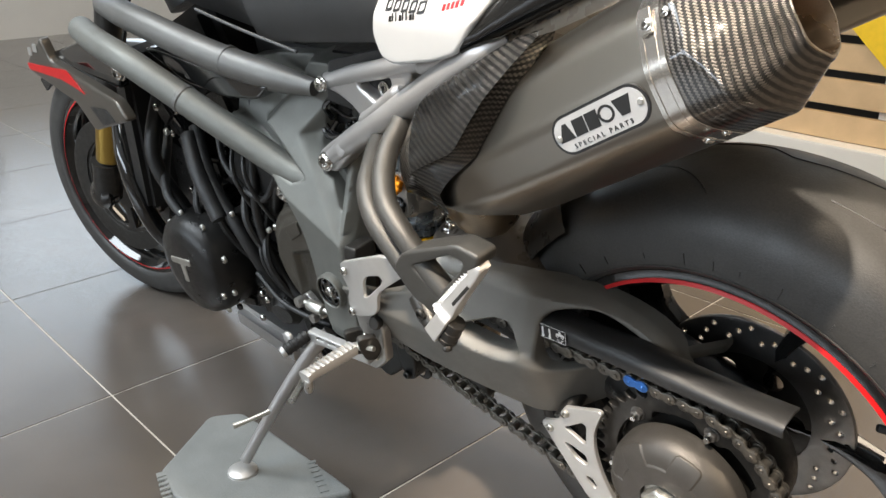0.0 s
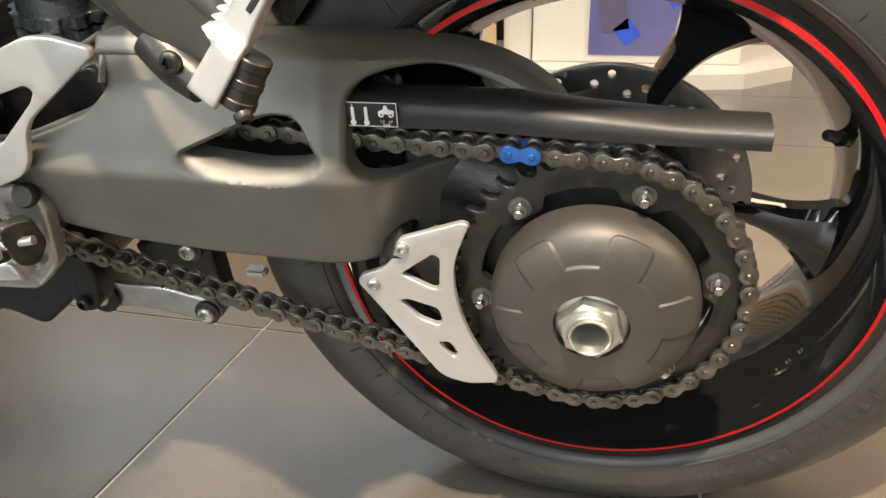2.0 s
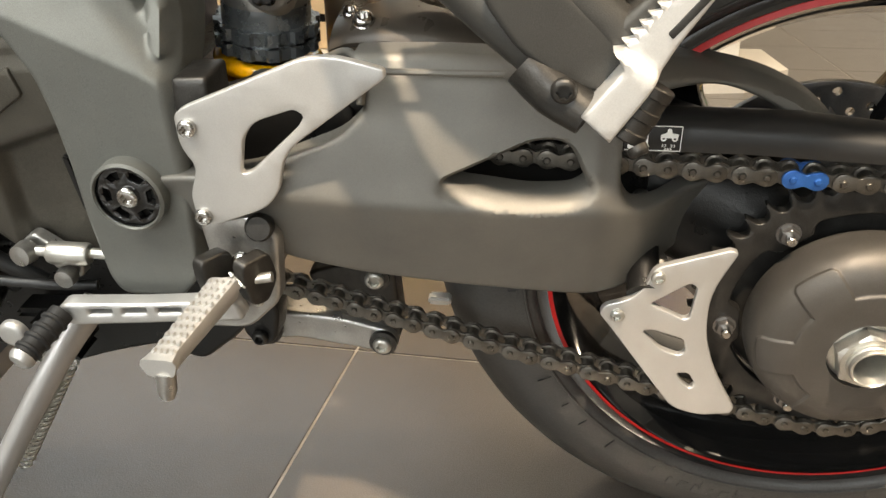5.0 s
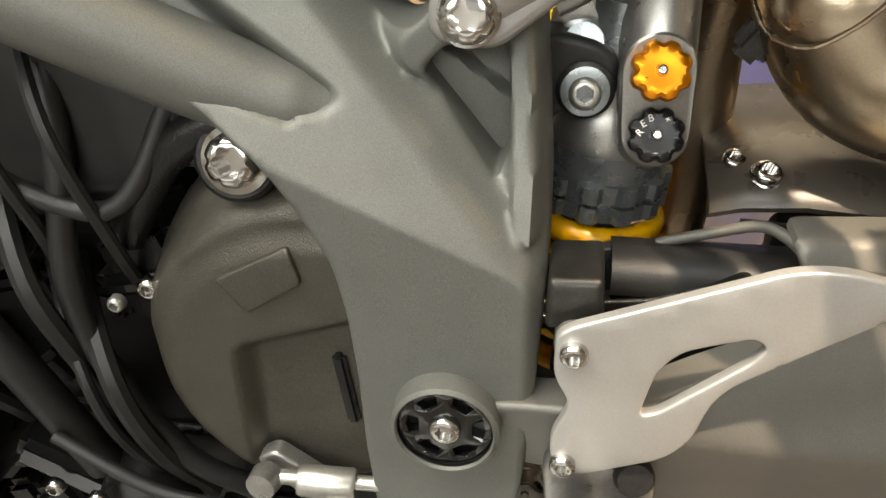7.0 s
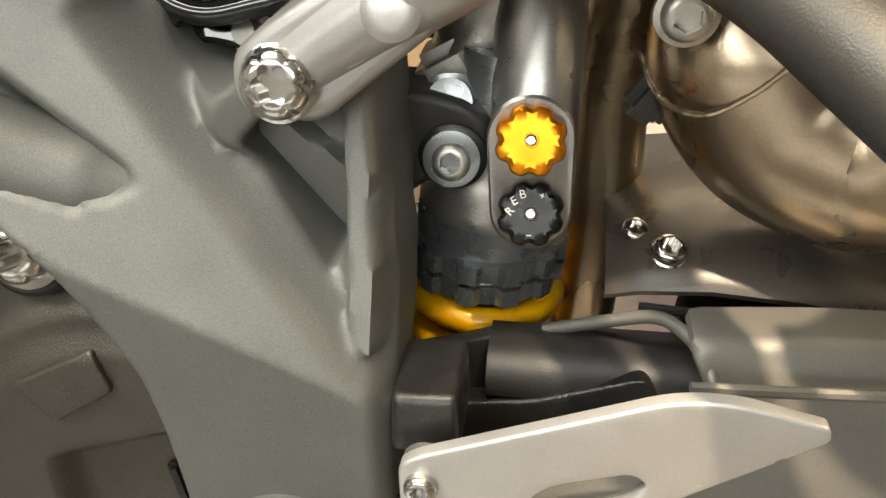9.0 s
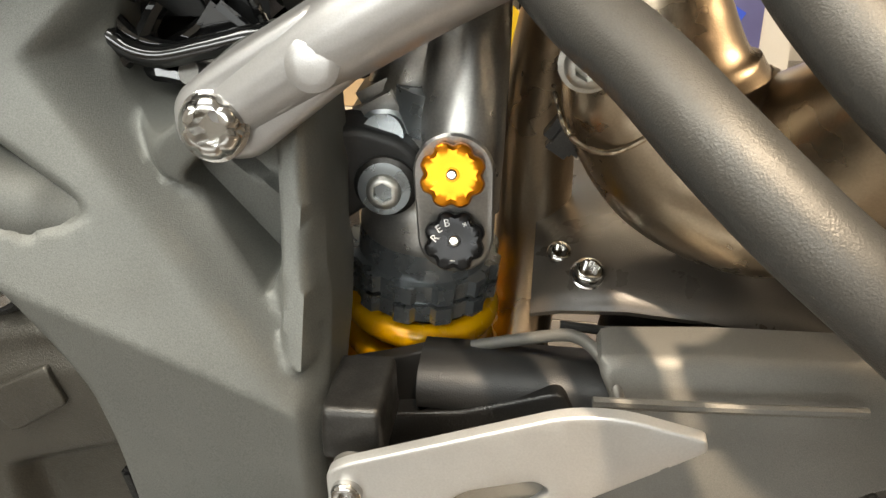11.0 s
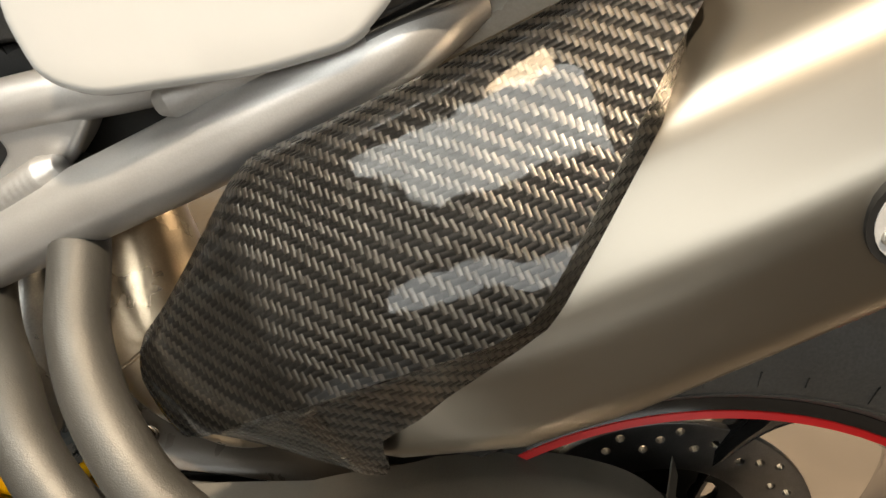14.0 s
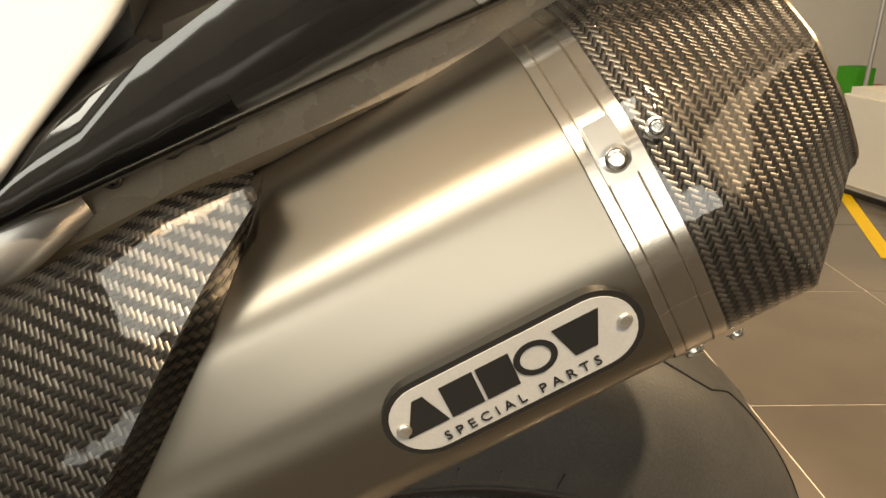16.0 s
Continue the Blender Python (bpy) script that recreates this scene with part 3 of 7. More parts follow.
# raised ring and unreadable moulded lettering on the sidewall
part("sidewall_ring", lathe([(0.2375, 0.0940), (0.2385, 0.0956), (0.2395, 0.0956), (0.2405, 0.0940)], n=128, ends=False), RUBBER, rear)
for start, count_l in ((-66, 9), (-36, 10), (-112, 7)):
    word = bmesh.new()
    for k in range(count_l):
        a = radians(start + 3.0 * k)
        wide = 0.008 if k % 3 else 0.005
        m_ = Matrix.Translation((0.256 * math.cos(a), -0.0935, 0.256 * math.sin(a))) @ Matrix.Rotation(-a - math.pi / 2, 4, "Y")
        block((wide, 0.0016, 0.010), m_, 0.0003, word)
        if k % 2:
            block((wide * 0.5, 0.0020, 0.004), m_ @ Matrix.Translation((0, 0, 0.001)), 0.0003, word)
    part("sidewall_lettering", word, RUBBER, rear)
ticks = bmesh.new()
for k in range(40):
    a = radians(9 * k + 2.5 * math.sin(5 * k))
    m_ = Matrix.Translation((0.2495 * math.cos(a), -0.0944, 0.2495 * math.sin(a))) @ Matrix.Rotation(-a - math.pi / 2, 4, "Y")
    block((0.0008, 0.0014, 0.007 + 0.003 * (k % 3)), m_, 0, ticks)
tagged(part("sidewall_rib", ticks, RUBBER, rear), kind="stuff")
decal = bmesh.new()
for k in range(5):
    a = radians(-38 + 2.1 * k)
    m_ = Matrix.Translation((0.2005 * math.cos(a), -0.0600, 0.2005 * math.sin(a))) @ Matrix.Rotation(-a - math.pi / 2, 4, "Y")
    block((0.0045, 0.0008, 0.0010), m_ @ Matrix.Translation((0, 0.004, 0.0004)), 0, decal)
    block((0.0008, 0.0080, 0.0010), m_ @ Matrix.Translation((0.002 if k % 2 else -0.002, 0, 0.0)), 0, decal)
part("rim_decal", decal, GREY_ANO, rear)
# valve with cap, brake disc
part("valve", tube([(0.186, -0.045, 0.088), (0.172, -0.048, 0.090), (0.168, -0.052, 0.091)], [0.008, 0.0065, 0.006], 12, 3), GLOSS, rear)
nut(rear, (0.188, -0.045, 0.087), 0.0095, 0.006, way=(-0.9, 0.0, 0.05), material=GLOSS, name="valve_nut")
part("valve_cap", lathe([(0.0045, 0), (0.0045, 0.010), (0.0035, 0.0115)], (0.166, -0.052, 0.092), (-0.75, -0.45, 0.35), 10), PLASTIC, rear)

disc_holes = [ring_points(0.0036, 8, r * math.cos(a), r * math.sin(a)) for r, off in ((0.115, 0), (0.107, 0.13), (0.099, 0.26)) for a in (2 * math.pi * k / 16 + off for k in range(16))]
disc = part("brake_disc", slab(ring_points(0.1235, 96), [ring_points(0.076, 60), *disc_holes], 0.032, 0.005, 0.0006, 0.008, 0.004), DISC, bike, "drilled steel rear brake disc")
part("disc_carrier", slab(ring_points(0.080, 60), [ring_points(0.012, 12, 0.056 * math.cos(a), 0.056 * math.sin(a)) for a in (k * math.pi / 3 for k in range(6))] + [ring_points(0.03, 30)], 0.034, 0.006, 0.001, 0.01, 0.006), BLACK_STEEL, disc)

# sprocket with its carrier
TEETH, PITCH = 43, 0.015875
PR = PITCH / (2 * math.sin(math.pi / TEETH))
teeth = []
for k in range(TEETH):
    a0 = 2 * math.pi * (k + 0.5) / TEETH
    for da, r in ((-0.46, -0.0052), (-0.22, -0.0030), (-0.11, 0.0012), (-0.045, 0.0058), (0.045, 0.0058), (0.11, 0.0012), (0.22, -0.0030), (0.46, -0.0052)):
        a = a0 + da * 2 * math.pi / TEETH
        teeth.append(((PR + r) * math.cos(a), (PR + r) * math.sin(a)))
inner = []
for k in range(180):
    a = 2 * math.pi * k / 180
    d = abs((math.degrees(a) - 9.8 + 30) % 60 - 30)
    inner.append(((0.0765 + 0.0095 * min(1, max(0, (d - 9) / 4))) * math.cos(a), (0.0765 + 0.0095 * min(1, max(0, (d - 9) / 4))) * math.sin(a)))
CY = -0.107
sprocket = part("rear_sprocket", slab(teeth, [inner], CY - 0.0035, 0.007, 0.0012, 0.012, 0.009), BLACK_STEEL, bike, "black steel rear sprocket with pointed teeth", sharp=30)
part("carrier", lathe([(0.035, 0.03), (0.088, 0.03), (0.090, 0.035), (0.090, 0.088), (0.086, 0.094), (0.05, 0.098)], (0, 0, 0), n=72), BLACK_STEEL, sprocket)
for k in range(6):
    a = radians(9.8 + 60 * k)
    x, z = 0.0876 * math.cos(a), 0.0876 * math.sin(a)
    part("washer", lathe([(0.0085, 0), (0.0085, 0.0012), (0.004, 0.0014)], (x, CY - 0.0036, z), n=20), DISC, sprocket)
    nut(sprocket, (x, CY - 0.0048, z), 0.0068, 0.005, turn=k, material=DISC)
    part("stud", lathe([(0.0036, 0), (0.0036, 0.0105), (0.0028, 0.0115)], (x, CY - 0.0048, z), n=16), CHROME, sprocket)

# domed hub cover: a raised middle with six lobes
prof = [(0.0700, 0.112), (0.0755, 0.114), (0.0762, 0.122), (0.0760, 0.130), (0.0745, 0.137), (0.0715, 0.1430), (0.067, 0.1475), (0.061, 0.1508), (0.054, 0.1528),
        (0.046, 0.1538), (0.038, 0.1542), (0.0285, 0.1545), (0.0270, 0.1540), (0.0265, 0.146), (0.020, 0.144)]
fine = [(p.x, p.y) for p in spline([(*p, 0) for p in prof], 9)]
rings = []
for r, hgt in fine:
    row = []
    inner = min(1, max(0, (0.0502 - r) / 0.0012))
    outer = min(1, max(0, (0.0712 - r) / 0.0012)) * (1 if hgt > 0.130 else 0)
    for k in range(480):
        a = 2 * math.pi * k / 480
        d = abs((math.degrees(a) - 9 + 30) % 60 - 30)
        lim = 17.3 - 4.5 * min(1, max(0, (r - 0.049) / 0.021)) - 900 * max(0, r - 0.0685)
        lift = 0.0019 * max(inner, outer * min(1, max(0, (lim - d) / 1.2)))
        nx = min(1, max(0, (r - 0.045) / 0.031))
        row.append(Vector(((r + lift * nx) * math.cos(a), -(hgt + lift * (1 - nx)), (r + lift * nx) * math.sin(a))))
    rings.append(row)
hub = part("hub_cover", skin(rings, True, False), HUB_GREY, bike, "domed grey hub cover with six raised lobes", sharp=50)
part("nut_washer", lathe([(0.0262, 0.145), (0.0262, 0.1505), (0.024, 0.1515), (0.018, 0.1515)], n=48, ends=False), STEEL, hub)
nut(hub, (0, -0.1515, 0), 0.0238, 0.0115, material=STEEL, bore=0.0162, turn=0.25, name="axle_nut")
part("axle_tube", lathe([(0.0165, 0.1515), (0.0165, 0.1655), (0.0157, 0.1665), (0.0157, 0.1685), (0.0150, 0.1700), (0.0138, 0.1700), (0.0130, 0.1688), (0.0122, 0.100)], n=48, ends=False), STEEL, hub, "hollow zinc-plated axle end")
part("axle_bore", lathe([(0.0124, 0.1050), (0.0001, 0.1050)], n=32, ends=False), BLACK_STEEL, hub)

# ---- chain ----
FX, FZ, FR = -0.58, 0.090, PITCH / (2 * math.sin(math.pi / 18))
dist = math.hypot(FX, FZ)
base = math.atan2(FZ, FX)
lean_a = math.acos((PR - FR) / dist)
a_up, a_dn = base - lean_a, base + lean_a   # tangent angles on both circles
up_r = Vector((PR * math.cos(a_up), PR * math.sin(a_up)))
up_f = Vector((FX + FR * math.cos(a_up), FZ + FR * math.sin(a_up)))
dn_r = Vector((PR * math.cos(a_dn), PR * math.sin(a_dn)))
dn_f = Vector((FX + FR * math.cos(a_dn), FZ + FR * math.sin(a_dn)))
loop_pts = [up_f.lerp(up_r, k / 60) for k in range(60)]
sweep = (a_up - a_dn) % (2 * math.pi)
loop_pts += [Vector((PR * math.cos(a_up - sweep * k / 90), PR * math.sin(a_up - sweep * k / 90))) for k in range(90)]
loop_pts += [dn_r.lerp(dn_f, k / 60) + Vector((0, -0.006 * math.sin(math.pi * k / 60))) for k in range(60)]
sweep2 = (2 * math.pi - sweep)
loop_pts += [Vector((FX + FR * math.cos(a_dn - sweep2 * k / 40), FZ + FR * math.sin(a_dn - sweep2 * k / 40))) for k in range(40)]
length = [0.0]
for a, b in zip(loop_pts, loop_pts[1:] + loop_pts[:1]):
    length.append(length[-1] + (b - a).length)
count = 2 * round(length[-1] / PITCH / 2)
gap = length[-1] / count
begin = next(s for s, q in zip(length, loop_pts) if q.x > -0.0685)


def on_chain(s):
    s %= length[-1]
    i = int(np.searchsorted(length, s, "right")) - 1
    a, b = loop_pts[i % len(loop_pts)], loop_pts[(i + 1) % len(loop_pts)]
    return a.lerp(b, (s - length[i]) / max(1e-9, length[i + 1] - length[i]))


def link_plate(y, th, bm, waist):
    p = []
    for cx, sg in ((0, 1), (PITCH, -1)):
        for k in range(9):
            a = radians(62 + 236 * k / 8) if sg > 0 else radians(-118 + 236 * k / 8)
            p.append((cx + 0.0069 * math.cos(a), 0.0069 * math.sin(a)))
        if sg > 0:
            p += [(PITCH / 2, -waist)]
        else:
            p += [(PITCH / 2, waist)]
    front = [bm.verts.new((x, y, z)) for x, z in p]
    inset = [bm.verts.new((PITCH / 2 + (x - PITCH / 2) * 0.95, y - 0.0005, z * 0.90)) for x, z in p]
    rear_v = [bm.verts.new((x, y + th, z)) for x, z in p]
    n = len(p)
    bm.faces.new(inset)
    bm.faces.new(rear_v[::-1])
    for k in range(n):
        j = (k + 1) % n
        bm.faces.new((front[k], front[j], inset[j], inset[k]))
        bm.faces.new((rear_v[k], rear_v[j], front[j], front[k]))


def make_link(outer_link, material):
    bm = bmesh.new()
    ya = 0.0094 if outer_link else 0.0068
    link_plate(-ya, 0.0021, bm, 0.0042)
    link_plate(ya - 0.0021, 0.0021, bm, 0.0042)
    for cx in (0, PITCH):
        if outer_link:
            join(bm, lathe([(0.0026, -0.0108), (0.0026, 0.0100), (0.0018, 0.0110)], (cx, 0, 0), n=12))
            join(bm, lathe([(0.0045, 0.0068), (0.0056, 0.0072), (0.0056, 0.0076)], (cx, 0, 0), n=12))
        else:
            join(bm, lathe([(0.0050, -0.0047), (0.0050, 0.0047)], (cx, 0, 0), n=14))
    return part("link", bm, material, chain, sharp=40)


chain = part("chain", tube([(FX + 0.9 * FR * math.cos(k * math.pi / 12), CY, FZ + 0.9 * FR * math.sin(k * math.pi / 12)) for k in range(25)], 0.003, 6, 1), BLACK_STEEL, bike, "oiled steel roller chain with one blue link")
protos = {}
for k in range(count):
    a, b = on_chain(begin + k * gap), on_chain(begin + (k + 1) * gap)
    ang = math.atan2(b.y - a.y, b.x - a.x)
    m = Matrix.Translation((a.x, CY, a.y)) @ Matrix.Rotation(-ang, 4, "Y")
    kind = "blue" if k == 0 else k % 2
    if kind in protos:
        again(protos[kind], m, chain)
    else:
        protos[kind] = make_link(kind != 1, BLUE_LINK if kind == "blue" else CHAIN_STEEL)
        protos[kind].matrix_basis = m
        if kind == "blue":
            tagged(protos[kind], "blue master link")

# ---- swing arm ----
WINDOW = rounded([(-0.2900, 0.1190), (-0.230, 0.1420), (-0.209, 0.1405), (-0.1950, 0.1125), (-0.206, 0.1060), (-0.234, 0.1058), (-0.276, 0.1130)], [0.005, 0.016, 0.010, 0.006, 0.006, 0.01, 0.006])


def arm_face(x, z):
    t = np.clip((x + 0.42) / 0.30, 0, 1)
    y = -0.176 + 0.036 * t ** 1.2
    ridge = np.interp(x, (-0.50, -0.42, -0.385, -0.317, -0.235, -0.171, -0.13), (0.140, 0.123, 0.1120, 0.1050, 0.0985, 0.0960, 0.0950))
    up, low = np.clip(z - ridge, 0, 1), np.clip(ridge - z, 0, 1)
    y = y + 0.40 * up ** 2 / (up + 0.0022) + 0.30 * low ** 2 / (low + 0.004) 
    fold = np.interp(x, (-0.35, -0.25, -0.20, -0.15, -0.11, -0.08, -0.05, -0.03), (0.180, 0.180, 0.178, 0.1725, 0.1675, 0.160, 0.145, 0.129))
    y = y + np.interp(x, (-0.25, -0.18), (0.25, 1.9)) * np.clip(z - fold, 0, 1)
    y = y + np.minimum(11.0 * np.clip(x + 0.195, 0, 1) ** 2, 0.045 + 0.9 * np.clip(x + 0.131, 0, 1)) * np.clip((0.116 - z) / 0.012, 0, 1) + 0.28 * np.clip(x + 0.190, 0, 1) * np.clip((z - 0.108) / 0.008, 0, 1)
    near = edge_distance([WINDOW], np.stack([x, z], 1))
    sill = np.clip((0.120 - z) / 0.008, 0, 1)  # the broad bevel below the window
    return y + 0.0085 * sill * np.clip(1 - near / 0.0080, 0, 1) + 0.004 * (1 - sill) * np.clip(1 - near / 0.004, 0, 1)


arm_out = [(-0.50, 0.080), (-0.44, 0.073), (-0.40, 0.056), (-0.35, 0.041), (-0.28, 0.028), (-0.20, 0.017), (-0.160, 0.016), (-0.125, 0.026), (-0.098, 0.045), (-0.088, 0.070), (-0.0948, 0.0846),
           (-0.126, 0.0870), (-0.152, 0.0895), (-0.1675, 0.0960), (-0.1740, 0.1080), (-0.1750, 0.1283), (-0.1735, 0.1530), (-0.1640, 0.1615), (-0.1480, 0.1660), (-0.1250, 0.1668), (-0.1080, 0.1645), (-0.0900, 0.1575), (-0.0700, 0.1475), (-0.0450, 0.1310), (-0.0250, 0.1130),
           (-0.0150, 0.1180), (-0.0300, 0.1340), (-0.0500, 0.1510), (-0.0800, 0.1660), (-0.1100, 0.1745), (-0.1500, 0.1815), (-0.1900, 0.1875), (-0.2400, 0.1915), (-0.300, 0.1950), (-0.352, 0.196), (-0.343, 0.180), (-0.338, 0.165), (-0.355, 0.148), (-0.41, 0.130), (-0.47, 0.125), (-0.50, 0.115)]
arm = part("swing_arm", slab(rounded(arm_out, 0.010, 3), [WINDOW], arm_face, 0.018, 0.004, 0.0032, 0.005, rings=(1.35, 1.7, 1.95, 2.05, 2.4)), ARM_PAINT, bike, "satin dark grey cast single-sided swing arm", sharp=34)
part("arm_beam", tube([(-0.30, -0.015, 0.10), (-0.20, -0.015, 0.085), (-0.10, -0.02, 0.05), (0, -0.03, 0.0)], [0.055, 0.052, 0.06, 0.075], 24, 6), ENGINE, arm)
top_rows = []
for x, z in ((-0.20, 0.180), (-0.15, 0.1745), (-0.11, 0.1675), (-0.08, 0.159), (-0.05, 0.144), (-0.03, 0.127), (-0.01, 0.107)):
    y0 = float(arm_face(np.array([x]), np.array([z]))[0]) + 0.012
    top_rows.append([Vector((x, y0 + 0.020 * a, z + 0.005 * b)) for a, b in ((0, -0.8), (0, 0.8), (0.1, 1), (0.85, 1), (1, 0.7), (1, -0.6), (0.8, -1), (0.15, -1))])
part("arm_loop", skin(top_rows), ARM_PAINT, arm, sharp=50)
part("arm_ledge", tube([(-0.352, -0.1545, 0.1935), (-0.30, -0.1500, 0.1920), (-0.25, -0.1440, 0.1900)], 0.0022, 8, 5), ARM_PAINT, arm)
# added sheet behind the window; its engine black stands in for shade inside
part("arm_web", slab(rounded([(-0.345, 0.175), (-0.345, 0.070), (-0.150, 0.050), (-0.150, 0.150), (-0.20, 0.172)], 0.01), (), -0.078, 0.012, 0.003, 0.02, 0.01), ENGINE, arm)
part("arm_rim", tube([(-0.4028, -0.095, 0.1694), (-0.3789, -0.100, 0.1795), (-0.3593, -0.108, 0.1890), (-0.3485, -0.120, 0.1895), (-0.3426, -0.132, 0.1865), (-0.3405, -0.140, 0.180), (-0.341, -0.146, 0.168)], 0.0028, 10, 6), ARM_PAINT, arm)
bolt(arm, (-0.1569, -0.100, 0.0861), 0.006, 0.005, material=BLACK_STEEL)

# chain guard over the upper run
gr = []
for s in np.linspace(0, 1, 25):
    x = -0.178 + 0.283 * s
    top = float(np.interp(x, (-0.178, -0.10, -0.06, -0.014, 0.053, 0.105), (0.1505, 0.1515, 0.1510, 0.1460, 0.1405, 0.1395)))
    low = float(np.interp(x, (-0.178, -0.10, -0.0126, 0.105), (0.1292, 0.1315, 0.1275, 0.1247)))
    face = 0.62 + 0.33 * max(0.0, 1 - s / 0.30)
    dz = top - low
    off = 0.004 * max(0, (0.25 - s) / 0.25)
    gr.append([Vector((x, y + off, z)) for y, z in ((-0.1215, low), (-0.1225, low + 0.25 * dz), (-0.1225, low + face * dz), (-0.1195, low + (0.5 * face + 0.5) * dz), (-0.112, top), (-0.098, top + 0.001), (-0.086, top - 0.003),
                                                    (-0.086, top - 0.006), (-0.098, top - 0.002), (-0.111, top - 0.003), (-0.1165, low + 0.8 * dz), (-0.120, low + 0.58 * dz), (-0.120, low + 0.25 * dz), (-0.119, low))])
guard = part("chain_guard", skin(gr), PLASTIC, bike, "black plastic chain guard with a pressure label", sharp=50)
sticker = part("label", slab(rounded([(-0.1735, 0.1315), (-0.1380, 0.1335), (-0.1380, 0.1500), (-0.1735, 0.1500)], 0.0015), (), -0.1229, 0.0003, 0.0002, 0.01, 0.005), LABEL_BLACK, guard, "small black tyre pressure label with white pictograms")


def ink(words, size, x, z, y=-0.1236):
    o = part("print", text_mesh(words, size), LABEL_WHITE, sticker, smooth=False)
    o.matrix_basis = Matrix.Translation((x, y, z)) @ SIDE


ink("BAR", 0.0028, -0.1457, 0.1338)
ink("2.3", 0.0024, -0.1485, 0.1364)
ink("2.9", 0.0024, -0.1428, 0.1364)
ink("x", 0.0030, -0.1695, 0.1482)
for cx in (-0.1695, -0.1600):
    bm = slab(rounded([(cx - 0.0012, 0.1365), (cx + 0.0012, 0.1365), (cx + 0.0012, 0.1468), (cx - 0.0012, 0.1468)], 0.001), (), -0.1236, 0.0003, 0.0001, 0.01, 0.004)
    part("print", join(bm, slab(ring_points(0.0021, 14, cx, 0.1352), (), -0.1237, 0.0003, 0.0001, 0.01, 0.004)), LABEL_WHITE, sticker)
bm = slab(rounded([(-0.1512, 0.1418), (-0.1402, 0.1418), (-0.1400, 0.1445), (-0.1440, 0.1452), (-0.1448, 0.1482), (-0.1470, 0.1482), (-0.1476, 0.1452), (-0.1510, 0.1440)], 0.0006), (), -0.1236, 0.0003, 0.0001, 0.01, 0.004)
for cx in (-0.1492, -0.1422):
    join(bm, slab(ring_points(0.0019, 14, cx, 0.1414), [ring_points(0.0009, 10, cx, 0.1414)], -0.1238, 0.0003, 0.0001, 0.01, 0.003))
part("print", bm, LABEL_WHITE, sticker)
for x0, x1, z0, z1 in ((-0.1733, -0.1382, 0.1497, 0.1502), (-0.1733, -0.1382, 0.1325, 0.1330), (-0.1384, -0.1379, 0.1328, 0.1500)):
    part("print", slab([(x0, z0), (x1, z0), (x1, z1), (x0, z1)], (), -0.1236, 0.0003, 0, 0.01, 0.01), LABEL_WHITE, sticker)

# chain protector plates
shark = rounded([(-0.090, 0.061), (-0.096, 0.063), (-0.145, 0.045), (-0.150, 0.028), (-0.159, 0.017), (-0.177, 0.010), (-0.180, 0.003), (-0.172, -0.008), (-0.118, -0.085), (-0.096, -0.090), (-0.074, -0.086), (-0.072, -0.080), (-0.093, -0.042), (-0.103, -0.008), (-0.104, 0.026)],
                [0.003, 0.003, 0.006, 0.008, 0.006, 0.006, 0.006, 0.004, 0.012, 0.006, 0.002, 0.002, 0.02, 0.02, 0.02])
sh = [rounded([(-0.145, 0.014), (-0.119, 0.034), (-0.1135, 0.031), (-0.1155, 0.004), (-0.120, 0.002)], 0.004), rounded([(-0.148, -0.011), (-0.141, -0.009), (-0.117, -0.016), (-0.1145, -0.028), (-0.119, -0.032), (-0.133, -0.027)], 0.004),
      rounded([(-0.119, -0.049), (-0.110, -0.048), (-0.1035, -0.059), (-0.107, -0.064), (-0.114, -0.058)], 0.003)]
fin = part("chain_fin", slab(shark, sh, -0.130, 0.004, 0.0012, 0.008, 0.004), ALU, bike, "silver cut-out aluminium lower chain fin")
for x, z in ((-0.1415, 0.038), (-0.167, 0.003)):
    bolt(fin, (x, -0.130, z), 0.0052, 0.004, material=STEEL)
part("fin_mount", tube([(-0.15, -0.126, 0.02), (-0.15, -0.085, 0.04)], 0.012, 12, 2), ENGINE, fin)

heel_out = rounded([(-0.449, 0.174), (-0.442, 0.179), (-0.362, 0.212), (-0.344, 0.213), (-0.316, 0.206), (-0.315, 0.201), (-0.382, 0.151), (-0.389, 0.123), (-0.399, 0.111), (-0.433, 0.097), (-0.442, 0.097), (-0.448, 0.105), (-0.449, 0.118), (-0.441, 0.138), (-0.449, 0.153)],
                   [0.004, 0.004, 0.01, 0.01, 0.002, 0.002, 0.014, 0.01, 0.01, 0.005, 0.004, 0.004, 0.01, 0.006, 0.006])
heel = part("heel_guard", slab(heel_out, [rounded([(-0.412, 0.135), (-0.407, 0.160), (-0.398, 0.171), (-0.372, 0.180), (-0.366, 0.176), (-0.371, 0.168), (-0.405, 0.137)], 0.006)], -0.184, 0.004, 0.0012, 0.008, 0.004), ALU, bike, "satin silver cut-out aluminium heel guard")
for x, z in ((-0.441, 0.166), (-0.4425, 0.103)):
    bolt(heel, (x, -0.184, z), 0.0060, 0.0045, material=CHROME)
part("pivot_shroud", slab(rounded([(-0.452, 0.105), (-0.448, 0.150), (-0.405, 0.156), (-0.362, 0.172), (-0.350, 0.150), (-0.385, 0.110), (-0.42, 0.095)], 0.006), (), -0.126, 0.008, 0.002, 0.012, 0.008), ENGINE, heel)
part("mount_block", slab(rounded([(-0.454, 0.168), (-0.4535, 0.1915), (-0.4305, 0.1925), (-0.429, 0.169)], 0.003), (), lambda x, z: -0.172 + 0.25 * np.clip(z - 0.180, 0, 1), 0.030, 0.003, 0.006, 0.004), BLACK_STEEL, heel)
